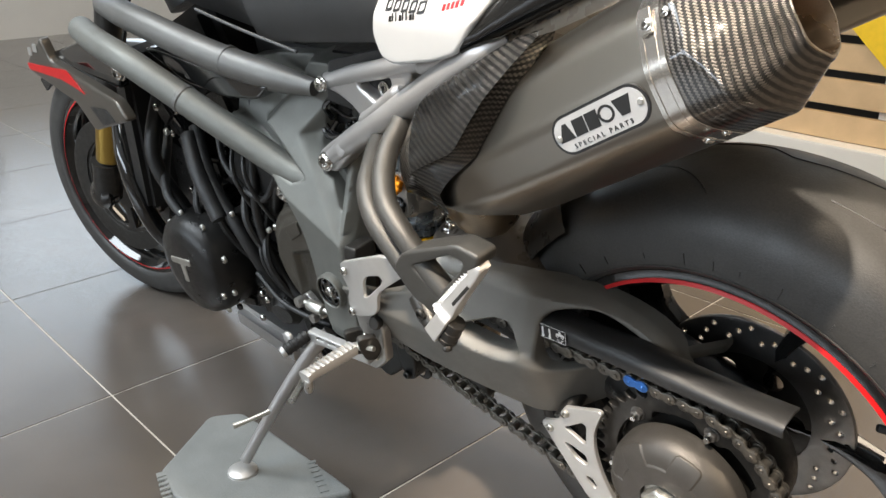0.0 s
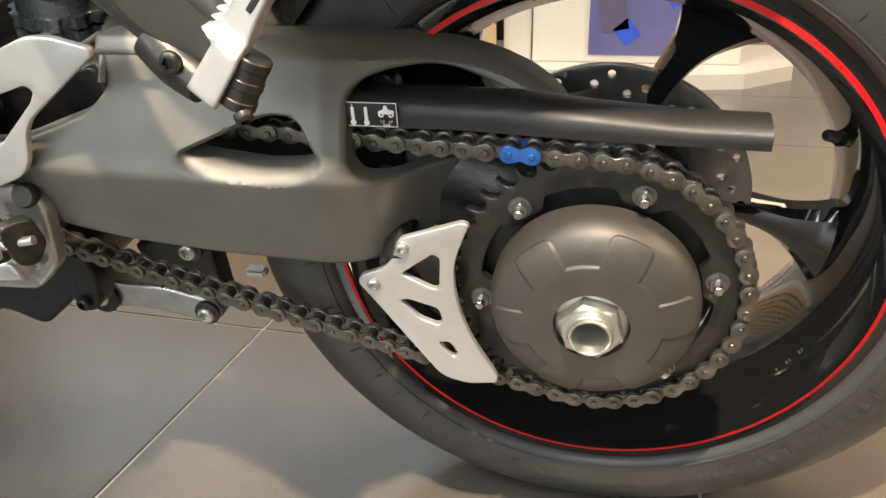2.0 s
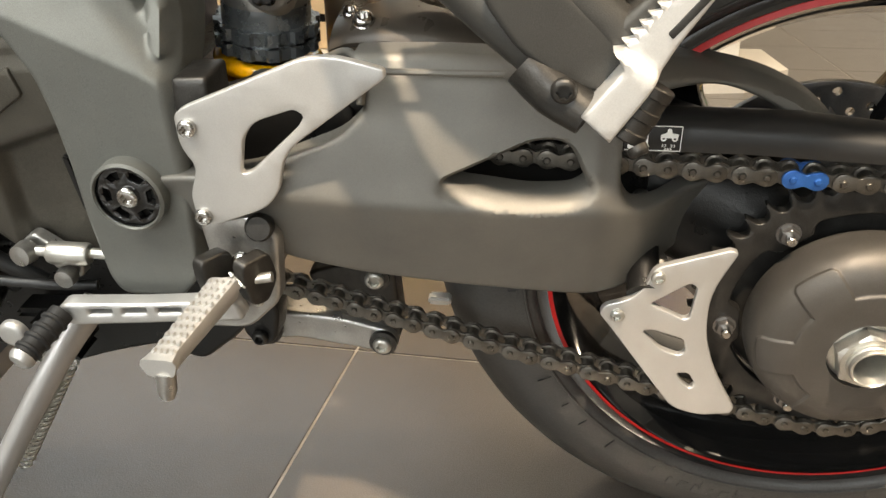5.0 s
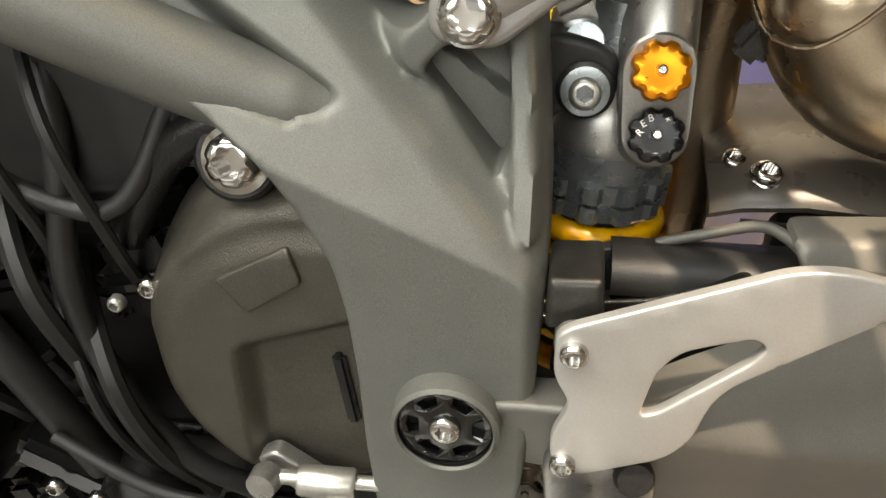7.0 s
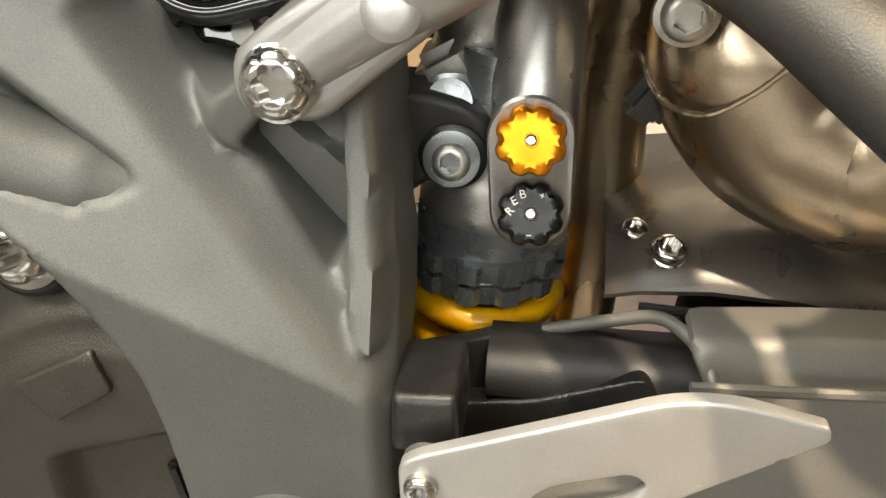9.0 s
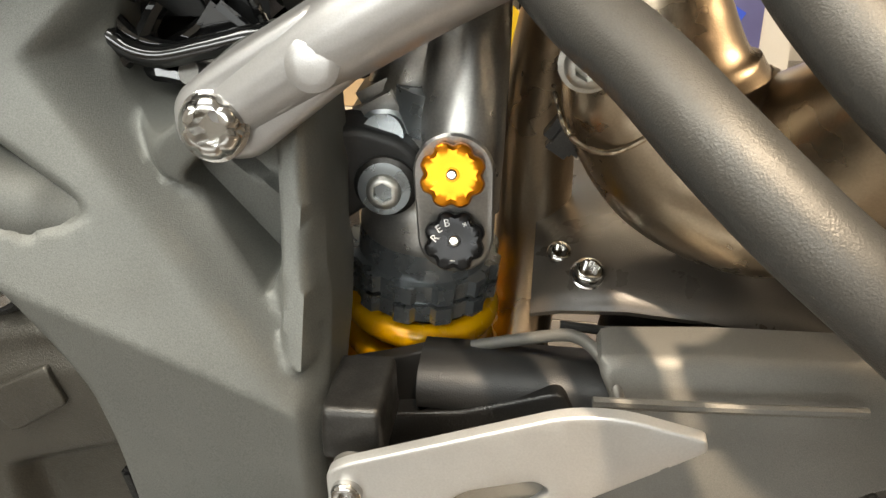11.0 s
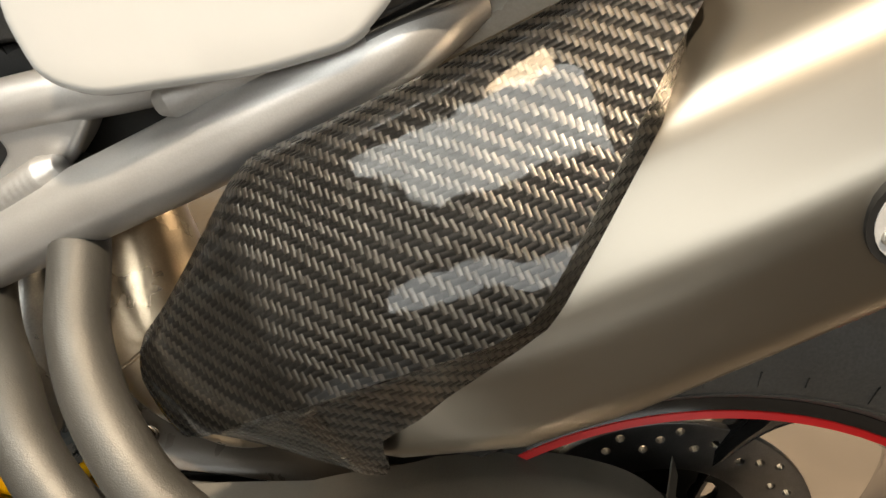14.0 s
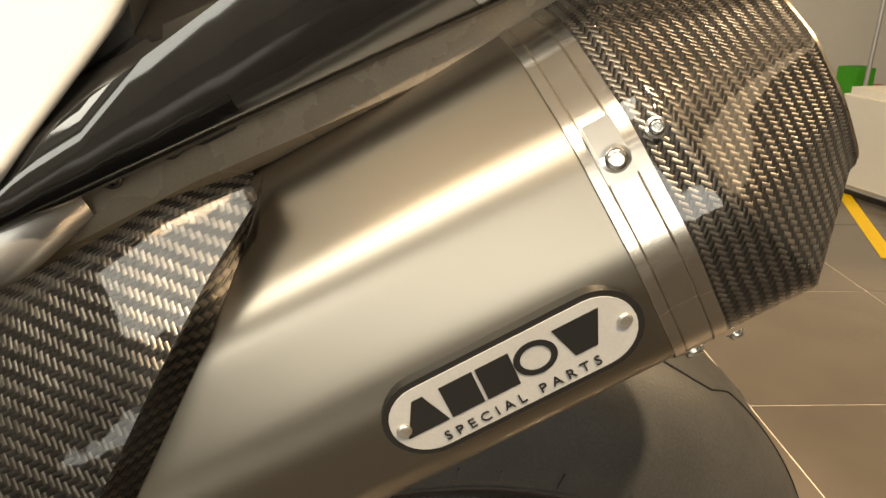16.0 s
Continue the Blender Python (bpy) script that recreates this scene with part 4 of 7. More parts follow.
part("mount_boss", lathe([(0.0085, 0.0), (0.0085, 0.030), (0.0075, 0.032)], (-0.441, -0.150, 0.166), (0, -1, 0), 24), ARM_PAINT, heel)
part("slider_wall", slab(rounded([(-0.478, 0.151), (-0.440, 0.1625), (-0.420, 0.1695), (-0.416, 0.150), (-0.430, 0.122), (-0.478, 0.118)], 0.005), (), -0.100, 0.006, 0.0015, 0.01, 0.006), PLASTIC, heel)

# ---- main frame ----
POCKET = rounded([(-0.5115, 0.2655), (-0.5010, 0.2765), (-0.4760, 0.2740), (-0.4725, 0.2370), (-0.4785, 0.2225)], 0.004)


def segment_distance(x, z, a, b):
    dx, dz = b[0] - a[0], b[1] - a[1]
    s = np.clip(((x - a[0]) * dx + (z - a[1]) * dz) / (dx * dx + dz * dz), 0, 1)
    return np.hypot(x - a[0] - s * dx, z - a[1] - s * dz)


def ease(s):
    s = np.clip(s, 0, 1)
    return s * s * (3 - 2 * s)


def cast_face(x, z):
    """The side of the casting: a flat lower facet, a broad upper facet that leans back, a groove beside the lower tube, a step down
    to the window, and the boss and rib round the triangular pocket."""
    low = -0.1655 - 0.042 * (x + 0.573)
    main = np.minimum(-0.140 + 0.22 * (x + 0.507) + 0.61 * (z - 0.253), -0.090)
    y = np.maximum(low, main)
    step = np.minimum((x + 0.5633) * 0.747 + (z - 0.2944) * 0.664, (x + 0.5677) * 0.731 - (z - 0.314) * 0.683)
    y = y + 0.020 * ease(step / 0.018) * np.interp(z, (0.250, 0.285), (0.45, 1.0))
    groove = np.maximum(-(x + 0.6157) * 0.560 - (z - 0.3116) * 0.8285, -(x + 0.626) * 0.72 + (z - 0.320) * 0.69)
    y = y + 0.028 * ease(groove / 0.022) * np.clip((z - np.interp(x, (-0.70, -0.60, -0.566, -0.535), (0.3165, 0.2620, 0.2500, 0.2560))) / 0.004, 0, 1) * np.clip((-0.540 - x) / 0.010, 0, 1)
    boss = -0.1295 + 1.3 * np.clip(segment_distance(x, z, (-0.490, 0.291), (-0.510, 0.2735)) - 0.0105, 0, 1)
    rib = -0.1430 + 0.5 * (z - 0.2346) + 2.5 * np.clip(segment_distance(x, z, (-0.4650, 0.204), (-0.4715, 0.288)) - 0.0042, 0, 1)
    y = np.minimum(y, np.minimum(boss, rib))
    return y + 1.2 * np.clip(x + 0.4620, 0, 0.010) * np.clip((0.232 - z) / 0.01, 0, 1)


frame_out = [(-0.536, 0.036), (-0.528, 0.021), (-0.482, 0.022), (-0.466, 0.040), (-0.4610, 0.075), (-0.4575, 0.120), (-0.4545, 0.183), (-0.4555, 0.215), (-0.4600, 0.264), (-0.4640, 0.296), (-0.472, 0.310), (-0.486, 0.313), (-0.4980, 0.3078), (-0.5054, 0.2937), (-0.5127, 0.2850),
             (-0.5212, 0.2810), (-0.5316, 0.2829), (-0.5424, 0.2922), (-0.5475, 0.3083), (-0.5390, 0.3330), (-0.5130, 0.3580), (-0.492, 0.378),
             (-0.490, 0.395), (-0.512, 0.402), (-0.580, 0.400), (-0.660, 0.394), (-0.735, 0.382), (-0.735, 0.330), (-0.700, 0.308), (-0.650, 0.278), (-0.6008, 0.2560), (-0.5732, 0.2320), (-0.5588, 0.2100), (-0.5478, 0.1889), (-0.5428, 0.1608), (-0.5403, 0.1260), (-0.5396, 0.0858)]
frame_cast = part("frame", slab(rounded(frame_out, 0.008, 3), [POCKET], cast_face, 0.036, 0.0028, 0.0025, 0.004, ((-0.60, 0.2466), (-0.44, 0.1779))), GRAPHITE, bike, "matt graphite aluminium twin-tube frame", sharp=55)
part("pocket_floor", slab(rounded([(-0.516, 0.264), (-0.502, 0.286), (-0.466, 0.286), (-0.464, 0.232), (-0.476, 0.214)], 0.003), (), lambda x, z: -0.113 + 0.15 * (x + 0.507) + 0.10 * (z - 0.253) + 0.006 * np.clip(((z - 0.262) + 0.75 * (x + 0.495)) / 0.003, 0, 1), 0.006, 0.001, 0.003, 0.006), GRAPHITE, frame_cast, sharp=30)
part("lower_tube", tube([(-1.06, -0.165, 0.424), (-0.95, -0.190, 0.4190), (-0.85, -0.1960, 0.4020), (-0.760, -0.1750, 0.3515), (-0.70, -0.1600, 0.3165), (-0.65, -0.1470, 0.2880), (-0.60, -0.1370, 0.2620), (-0.566, -0.1330, 0.2500), (-0.530, -0.1310, 0.2440)], [0.021, 0.021, 0.021, 0.021, 0.021, 0.0210, 0.0205, 0.0190, 0.009], 28, 8), GRAPHITE, frame_cast)
part("upper_tube", tube([(-1.06, -0.112, 0.452), (-0.95, -0.140, 0.4520), (-0.85, -0.150, 0.4420), (-0.70, -0.140, 0.4080), (-0.60, -0.120, 0.3850), (-0.53, -0.105, 0.3730)], [0.021, 0.021, 0.021, 0.021, 0.020, 0.011], 24, 8), TUBE_PAINT, frame_cast)
for c, way, r in (((-0.757, -0.1745, 0.3498), (0.83, 0.215, -0.48), 0.0222), ((-0.674, -0.135, 0.4020), (0.95, 0.12, -0.24), 0.0222)):
    part("weld_ring", lathe([(r * 0.93, -0.004), (r, -0.0025), (r, 0.0025), (r * 0.93, 0.004)], c, way, 28), TUBE_PAINT, frame_cast)
part("insert_panel", slab(rounded([(-0.886, 0.405), (-0.848, 0.409), (-0.665, 0.387), (-0.588, 0.378), (-0.617, 0.356), (-0.691, 0.349), (-0.786, 0.360)], 0.008), (), lambda x, z: -0.150 + 0.05 * (x + 0.8), 0.02, 0.006, 0.01, 0.006), GLOSS, frame_cast, "glossy black frame insert")
plug = part("pivot_plug", lathe([(0.026, 0.165), (0.0255, 0.1795), (0.0235, 0.1810), (0.0225, 0.1795)], (-0.497, 0, 0.111), n=48, ends=False), GRAPHITE, frame_cast)
part("pivot_cap", slab(ring_points(0.0228, 40, -0.497, 0.111), [[(-0.497 + r * math.cos(a), 0.111 + r * math.sin(a)) for r, a in [(0.0135, c - 0.3), (0.0185, c - 0.3), (0.0188, c), (0.0185, c + 0.3), (0.0135, c + 0.3)]] for c in (k * math.pi / 3 for k in range(6))], -0.1775, 0.006, 0.001, 0.008, 0.004), GLOSS, plug)
part("pivot_cap_back", lathe([(0.0228, 0.169), (0.0001, 0.169)], (-0.497, 0, 0.111), n=24, ends=False), BLACK_STEEL, plug)
bolt(frame_cast, (-0.497, -0.1775, 0.111), 0.0075, 0.004, material=CHROME)
part("bolt_boss", lathe([(0.020, -0.05), (0.020, -0.002), (0.018, 0.0)], (-0.593, -0.146, 0.2285), (0.05, -0.95, 0.3), 24), ENGINE, frame_cast)
bolt(frame_cast, (-0.592, -0.1465, 0.2285), 0.0125, 0.012, way=(0.05, -0.95, 0.3), flange=1.25)
bolt(frame_cast, (-0.868, -0.205, 0.388), 0.012, 0.010, flange=1.2)
part("shock_bracket", slab(rounded([(-0.478, 0.268), (-0.456, 0.268), (-0.436, 0.263), (-0.428, 0.255), (-0.428, 0.238), (-0.436, 0.229), (-0.452, 0.230), (-0.465, 0.222), (-0.480, 0.222)], 0.006), (), lambda x, z: -0.0800 - 0.5 * np.clip(-0.455 - x, 0, 1), 0.020, 0.004, 0.006, 0.004), PLASTIC, frame_cast)

# ---- rear subframe ----
MAIN = [(-0.496, -0.130, 0.289), (-0.440, -0.129, 0.325), (-0.384, -0.130, 0.3565), (-0.329, -0.136, 0.3870), (-0.272, -0.146, 0.4185), (-0.235, -0.150, 0.4400), (-0.190, -0.149, 0.4655), (-0.165, -0.135, 0.478)]
sub = part("subframe", tube(MAIN, [0.0115, 0.0155, 0.016, 0.016, 0.016, 0.016, 0.015, 0.010], 26, 8), SILVER, bike, "satin silver welded tubular rear subframe")
UP = [(-0.503, -0.100, 0.384), (-0.442, -0.106, 0.402), (-0.387, -0.113, 0.416), (-0.337, -0.119, 0.430), (-0.304, -0.124, 0.438), (-0.24, -0.134, 0.455)]
part("upper_rail", tube(UP, [0.010, 0.0115, 0.0115, 0.0115, 0.0115, 0.010], 20, 6), SILVER, sub)
# ripple of the weld along the joint of the braces and the rail
for ends in (((-0.412, -0.1320, 0.3510), (-0.382, -0.1330, 0.3680), (-0.355, -0.1340, 0.3860), (-0.328, -0.1350, 0.4030)), ((-0.278, -0.1490, 0.4350), (-0.256, -0.1500, 0.4450), (-0.234, -0.1510, 0.4520), (-0.213, -0.1510, 0.4590))):
    line = spline(ends, 90)
    span = sum((b - a).length for a, b in zip(line, line[1:]))
    line = [p + Vector((0, 0.0010, 0.0052)) for p in line]
    rad = [0.0080 * min(1, 0.6 + 5 * s * (1 - s)) * (0.985 + 0.005 * math.sin(2 * math.pi * s * span / 0.0042 + 1.2 * math.sin(23 * s)) + 0.012 * math.sin(17 * s)) for s in (k / (len(line) - 1) for k in range(len(line)))]
    part("weld_bead", tube(line, rad, 16, 1), SILVER, sub, sharp=170)
WEB_HOLE = rounded([(-0.429, 0.3945), (-0.424, 0.3885), (-0.389, 0.3735), (-0.379, 0.379), (-0.356, 0.407), (-0.360, 0.4145), (-0.420, 0.3985)], [0.004, 0.004, 0.004, 0.004, 0.005, 0.004, 0.003])
part("web", slab(rounded([(-0.512, 0.376), (-0.512, 0.394), (-0.470, 0.399), (-0.428, 0.405), (-0.387, 0.416), (-0.331, 0.433), (-0.308, 0.437), (-0.322, 0.412), (-0.330, 0.402), (-0.342, 0.388), (-0.368, 0.368), (-0.398, 0.349), (-0.423, 0.343), (-0.451, 0.362), (-0.476, 0.371)], 0.006), [WEB_HOLE],
                 lambda x, z: -0.1185 - 0.12 * (x + 0.40), 0.014, 0.005, 0.006, 0.004), SILVER, sub, sharp=70)
part("forged_ring", lathe([(0.0001, 0.0009), (0.0045, 0.0008), (0.0070, 0.0003), (0.0092, -0.0010)], (-0.452, -0.1440, 0.3165), (0.05, -0.97, 0.25), 28, ends=False), SILVER, sub)
part("forged_flat", slab(rounded([(-0.478, 0.298), (-0.466, 0.296), (-0.456, 0.304), (-0.462, 0.314), (-0.474, 0.310)], 0.004), (), -0.1395, 0.003, 0.0015, 0.005, 0.003), SILVER, sub)
part("clevis", slab(rounded([(-0.507, 0.280), (-0.480, 0.276), (-0.435, 0.312), (-0.450, 0.336), (-0.490, 0.312), (-0.507, 0.300)], 0.008), [], -0.138, 0.02, 0.005, 0.006, 0.004), SILVER, sub)
bolt(sub, (-0.490, -0.1395, 0.292), 0.0115, 0.008, way=(0.02, -0.95, 0.25), flange=1.12)
bolt(sub, (-0.503, -0.112, 0.384), 0.0095, 0.008, flange=1.1)
lockp = part("lock_panel", slab(rounded([(-0.52, 0.355), (-0.39, 0.34), (-0.24, 0.42), (-0.25, 0.47), (-0.50, 0.41)], 0.006), (), -0.098, 0.006, 0.002, 0.02, 0.01), PLASTIC, bike, "black plastic side panel under the seat")
part("key_lock", lathe([(0.0095, 0), (0.0095, 0.0035), (0.0085, 0.0045), (0.0078, 0.0038), (0.0001, 0.0040)], (-0.398, -0.098, 0.3865), (0, -0.97, 0.2), 32), CHROME, lockp, "round metal seat lock")
part("key_slot", block((0.0018, 0.001, 0.0085), Matrix.Translation((-0.398, -0.1025, 0.3870)), 0.0002), LABEL_BLACK, lockp)

# ---- pillion footrest on its two bent tubes ----
T1 = [(-0.390, -0.105, 0.350), (-0.369, -0.148, 0.339), (-0.351, -0.175, 0.331), (-0.334, -0.200, 0.320), (-0.316, -0.216, 0.307), (-0.295, -0.226, 0.292), (-0.272, -0.230, 0.273), (-0.245, -0.233, 0.250), (-0.224, -0.235, 0.233)]
T2 = [(-0.333, -0.110, 0.394), (-0.322, -0.150, 0.372), (-0.316, -0.174, 0.358), (-0.305, -0.195, 0.345), (-0.290, -0.213, 0.332), (-0.273, -0.226, 0.319), (-0.247, -0.234, 0.300), (-0.216, -0.236, 0.270), (-0.186, -0.236, 0.243)]
hanger = part("pillion_hanger", tube(T1, 0.0122, 22, 8), DARK_TUBE, bike, "dark grey bent-tube pillion footrest hanger")
part("hanger_tube", tube(T2, 0.0122, 22, 8), DARK_TUBE, hanger)
part("collar", slab(rounded([(-0.254, 0.266), (-0.236, 0.288), (-0.212, 0.298), (-0.159, 0.317), (-0.131, 0.312), (-0.134, 0.300), (-0.150, 0.285), (-0.184, 0.244), (-0.196, 0.220), (-0.214, 0.224), (-0.238, 0.243)], 0.007),
                    [rounded([(-0.223, 0.276), (-0.172, 0.302), (-0.153, 0.300), (-0.160, 0.287), (-0.194, 0.251)], 0.005)], lambda x, z: -0.250 + 0.004 * np.clip((x + 0.23) / 0.06, 0, 1), 0.022, 0.004, 0.007, 0.004), DARK_TUBE, hanger)
peg_out = [(-0.2055, 0.2150), (-0.1917, 0.2034), (-0.1764, 0.2252), (-0.1640, 0.2475), (-0.1500, 0.2680), (-0.1370, 0.2860), (-0.1310, 0.2960), (-0.1350, 0.3010), (-0.1430, 0.2975)]
for k in range(13):
    s = k / 12
    x, z = -0.1480 - 0.0420 * s, 0.2930 - 0.0480 * s
    peg_out += [(x, z), (x - 0.0030, z - 0.0004), (x - 0.0004, z - 0.0034)]
peg_out.append((-0.1880, 0.2370))
peg = part("pillion_peg", slab(peg_out, (), lambda x, z: -0.2640 + 0.14 * (z - 0.21) + 0.006 * np.clip((z - 0.236 + 0.6 * (x + 0.18)) / 0.004, 0, 1), 0.014, 0.0016, 0.004, 0.003), ALU, hanger, "folded serrated aluminium pillion peg")
part("peg_slot", slab(rounded([(-0.1700, 0.2520), (-0.1480, 0.2780), (-0.1455, 0.2755), (-0.1675, 0.2495)], 0.001), (), lambda x, z: -0.2584 + 0.14 * (z - 0.21), 0.002, 0.0003, 0.01, 0.004), BLACK_STEEL, peg)
stem = [Vector((-0.1845, -0.252, 0.2030)) + Vector((0.0120, 0.004, 0.0230)) * (k / 60) for k in range(61)]
roller = part("peg_roller", tube([stem[0], stem[30], stem[60]], 0.0098, 20, 4), BLACK_STEEL, peg, "black ribbed roller of the folding peg")
for k in (4, 30, 56):
    part("ring", lathe([(0.0096, -0.0030), (0.0104, -0.0022), (0.0104, 0.0022), (0.0096, 0.0030)], stem[k], (0.46, 0.15, 0.88), 22), BLACK_STEEL, roller)
bolt(peg, (-0.1790, -0.259, 0.2000), 0.0050, 0.005, way=(0.45, -0.5, -0.7), material=BLACK_STEEL)
part("peg_knuckle", tube([(-0.232, -0.238, 0.232), (-0.218, -0.244, 0.220), (-0.202, -0.250, 0.211)], [0.0130, 0.0125, 0.0105], 16, 4), BLACK_STEEL, hanger)
bolt(hanger, (-0.214, -0.256, 0.226), 0.0062, 0.004, material=BLACK_STEEL)

# ---- rider's footrest, gear lever and linkage ----
brack = part("footrest_bracket", slab(rounded([(-0.452, 0.094), (-0.415, 0.100), (-0.398, 0.086), (-0.404, 0.030), (-0.430, 0.004), (-0.475, 0.002), (-0.480, 0.018), (-0.446, 0.024)], 0.008), (), -0.176, 0.010, 0.003, 0.008, 0.004), CAST, bike, "cast aluminium footrest bracket")
part("boss", lathe([(0.0095, 0), (0.0095, 0.007), (0.008, 0.009), (0.0001, 0.009)], (-0.410, -0.172, 0.090), (0.1, -0.9, 0.3), 24), BLACK_STEEL, brack)
bolt(brack, (-0.420, -0.188, 0.072), 0.007, 0.005)
bolt(brack, (-0.418, -0.180, 0.034), 0.0045, 0.004, material=STEEL)
for x0, tilt in ((-0.4060, 0.10), (-0.4330, 0.0)):
    prong = slab(rounded([(-0.014, 0.016), (0.010, 0.014), (0.016, -0.010), (0.006, -0.026), (-0.008, -0.022), (-0.014, 0.0)], 0.006), (), 0.0, 0.0075, 0.002, 0.006, 0.004)
    bmesh.ops.transform(prong, matrix=Matrix.Translation((x0, -0.196, 0.066)) @ Matrix.Rotation(radians(62), 4, "Z") @ Matrix.Rotation(tilt, 4, "X"), verts=prong.verts)
    part("clevis", prong, BLACK_STEEL, brack)
part("clevis_pin", tube([(-0.441, -0.201, 0.060), (-0.398, -0.196, 0.066)], 0.0036, 12, 1), STEEL, brack)
part("peg_spring", tube([(-0.424 + 0.011 * k / 30 + 0.0, -0.202 + 0.005 * math.sin(1.5 * k), 0.066 + 0.005 * math.cos(1.5 * k)) for k in range(31)], 0.0012, 6, 1), STEEL, brack)
peg_rows = []
for s in np.linspace(0, 1, 9):
    c = Vector((-0.4265, -0.208, 0.0625)).lerp(Vector((-0.4410, -0.281, 0.0555)), s)
    wide, tall = 0.0105 - 0.0020 * s + (0.003 if s > 0.9 else 0.0), 0.0090 - 0.0020 * s
    peg_rows.append([c + Vector((wide * a, 0, tall * b)) for a, b in ((-1, 0.35), (-0.85, 0.9), (-0.6, 1), (0.6, 1), (0.85, 0.9), (1, 0.35), (0.75, -0.7), (0.3, -1), (-0.3, -1), (-0.75, -0.7))])
pegr = part("rider_peg", skin(peg_rows), ALU, brack, "worn knurled aluminium rider footpeg", sharp=50)
for k in range(10):
    s = 0.06 + 0.84 * k / 9
    c = Vector((-0.4265, -0.208, 0.0625)).lerp(Vector((-0.4410, -0.281, 0.0555)), s) + Vector((0, 0, 0.0092 - 0.0020 * s))
    for d in (-0.0066, -0.0022, 0.0022, 0.0066):
        part("knurl", block((0.0028, 0.0042, 0.0022), Matrix.Translation(c + Vector((d * (1 - 0.15 * s), 0, 0))), 0.0007), ALU, pegr)
part("peg_feeler", lathe([(0.006, 0), (0.006, 0.012), (0.004, 0.018), (0.0001, 0.019)], (-0.4395, -0.277, 0.0500), (-0.05, -0.2, -1), 14), CAST, pegr)
lever = part("gear_lever", slab(rounded([(-0.574, 0.012), (-0.566, 0.025), (-0.50, 0.030), (-0.432, 0.038), (-0.426, 0.022), (-0.50, 0.013), (-0.562, 0.006)], 0.005), [rounded([(x, 0.0175 + 0.1 * (x + 0.545)), (x + 0.018, 0.0193 + 0.1 * (x + 0.545)), (x + 0.018, 0.0233 + 0.1 * (x + 0.545)), (x, 0.0215 + 0.1 * (x + 0.545))], 0.001) for x in (-0.545, -0.518, -0.491)], -0.190, 0.010, 0.003, 0.007, 0.004), ALU, bike, "forged silver gear lever with rubber tip")
part("toe_rubber", tube([(-0.566, -0.190, 0.018), (-0.570, -0.204, 0.0135), (-0.575, -0.219, 0.009), (-0.577, -0.226, 0.007)], 0.0088, 16, 4), GRIP, lever)
for k in range(4):
    s = 0.15 + 0.25 * k
    part("rib", lathe([(0.0088, -0.002), (0.0102, -0.001), (0.0102, 0.001), (0.0088, 0.002)], (-0.567 - 0.010 * s, -0.193 - 0.032 * s, 0.0170 - 0.0100 * s), (-0.25, -0.92, -0.28), 18), GRIP, lever)
part("toe_cap", lathe([(0.0094, 0), (0.0092, 0.003), (0.007, 0.006), (0.0001, 0.0065)], (-0.5772, -0.2265, 0.0068), (-0.25, -0.92, -0.28), 18), ALU, lever)
rod = part("shift_rod", tube([(-0.592, -0.168, 0.056), (-0.545, -0.164, 0.054), (-0.500, -0.160, 0.050)], 0.004, 10, 2), STEEL, bike, "steel gear linkage rod with quick-shifter sensor")
part("sensor", lathe([(0.0075, 0), (0.0085, 0.002), (0.0085, 0.028), (0.0075, 0.030)], (-0.577, -0.168, 0.0555), (1, 0.08, -0.05), 20), STEEL, rod)
part("joint", lathe([(0.008, 0), (0.009, 0.003), (0.008, 0.012), (0.0001, 0.013)], (-0.594, -0.165, 0.055), (-0.1, -1, 0.1), 18), CAST, rod)
part("joint", lathe([(0.007, 0), (0.008, 0.003), (0.007, 0.010), (0.0001, 0.011)], (-0.568, -0.165, 0.036), (0, -1, 0), 18), CAST, rod)
part("crank", slab(rounded([(-0.604, 0.058), (-0.592, 0.066), (-0.560, 0.042), (-0.562, 0.028), (-0.575, 0.028)], 0.005), (), -0.160, 0.008, 0.002, 0.008, 0.004), CAST, rod)

# ---- side stand ----
stand = part("side_stand", tube([(-0.560, -0.155, 0.005), (-0.588, -0.190, -0.035), (-0.640, -0.240, -0.125), (-0.690, -0.292, -0.222)], [0.0115, 0.0105, 0.0095, 0.0090], 18, 6, flat=0.75), SILVER, bike, "silver-painted forged side stand")
part("foot", lathe([(0.001, 0.010), (0.016, 0.010), (0.024, 0.005), (0.025, 0.0), (0.02, -0.004), (0.001, -0.005)], (-0.697, -0.300, -0.246), (0, 0.186, 0.98), 28), ALU, stand)
part("tang", tube([(-0.640, -0.240, -0.125), (-0.655, -0.275, -0.128), (-0.668, -0.300, -0.130)], [0.004, 0.0035, 0.005], 10, 3), STEEL, stand)
bolt(stand, (-0.600, -0.200, 0.006), 0.011, 0.007, socket="none", material=ALU)
coil = [(-0.586 - 0.040 * s + 0.006 * math.cos(40 * math.pi * s), -0.176 - 0.038 * s + 0.006 * math.sin(40 * math.pi * s), -0.045 - 0.075 * s) for s in np.linspace(0, 1, 200)]
part("return_spring", tube(coil, 0.0011, 6, 1), STEEL, stand)

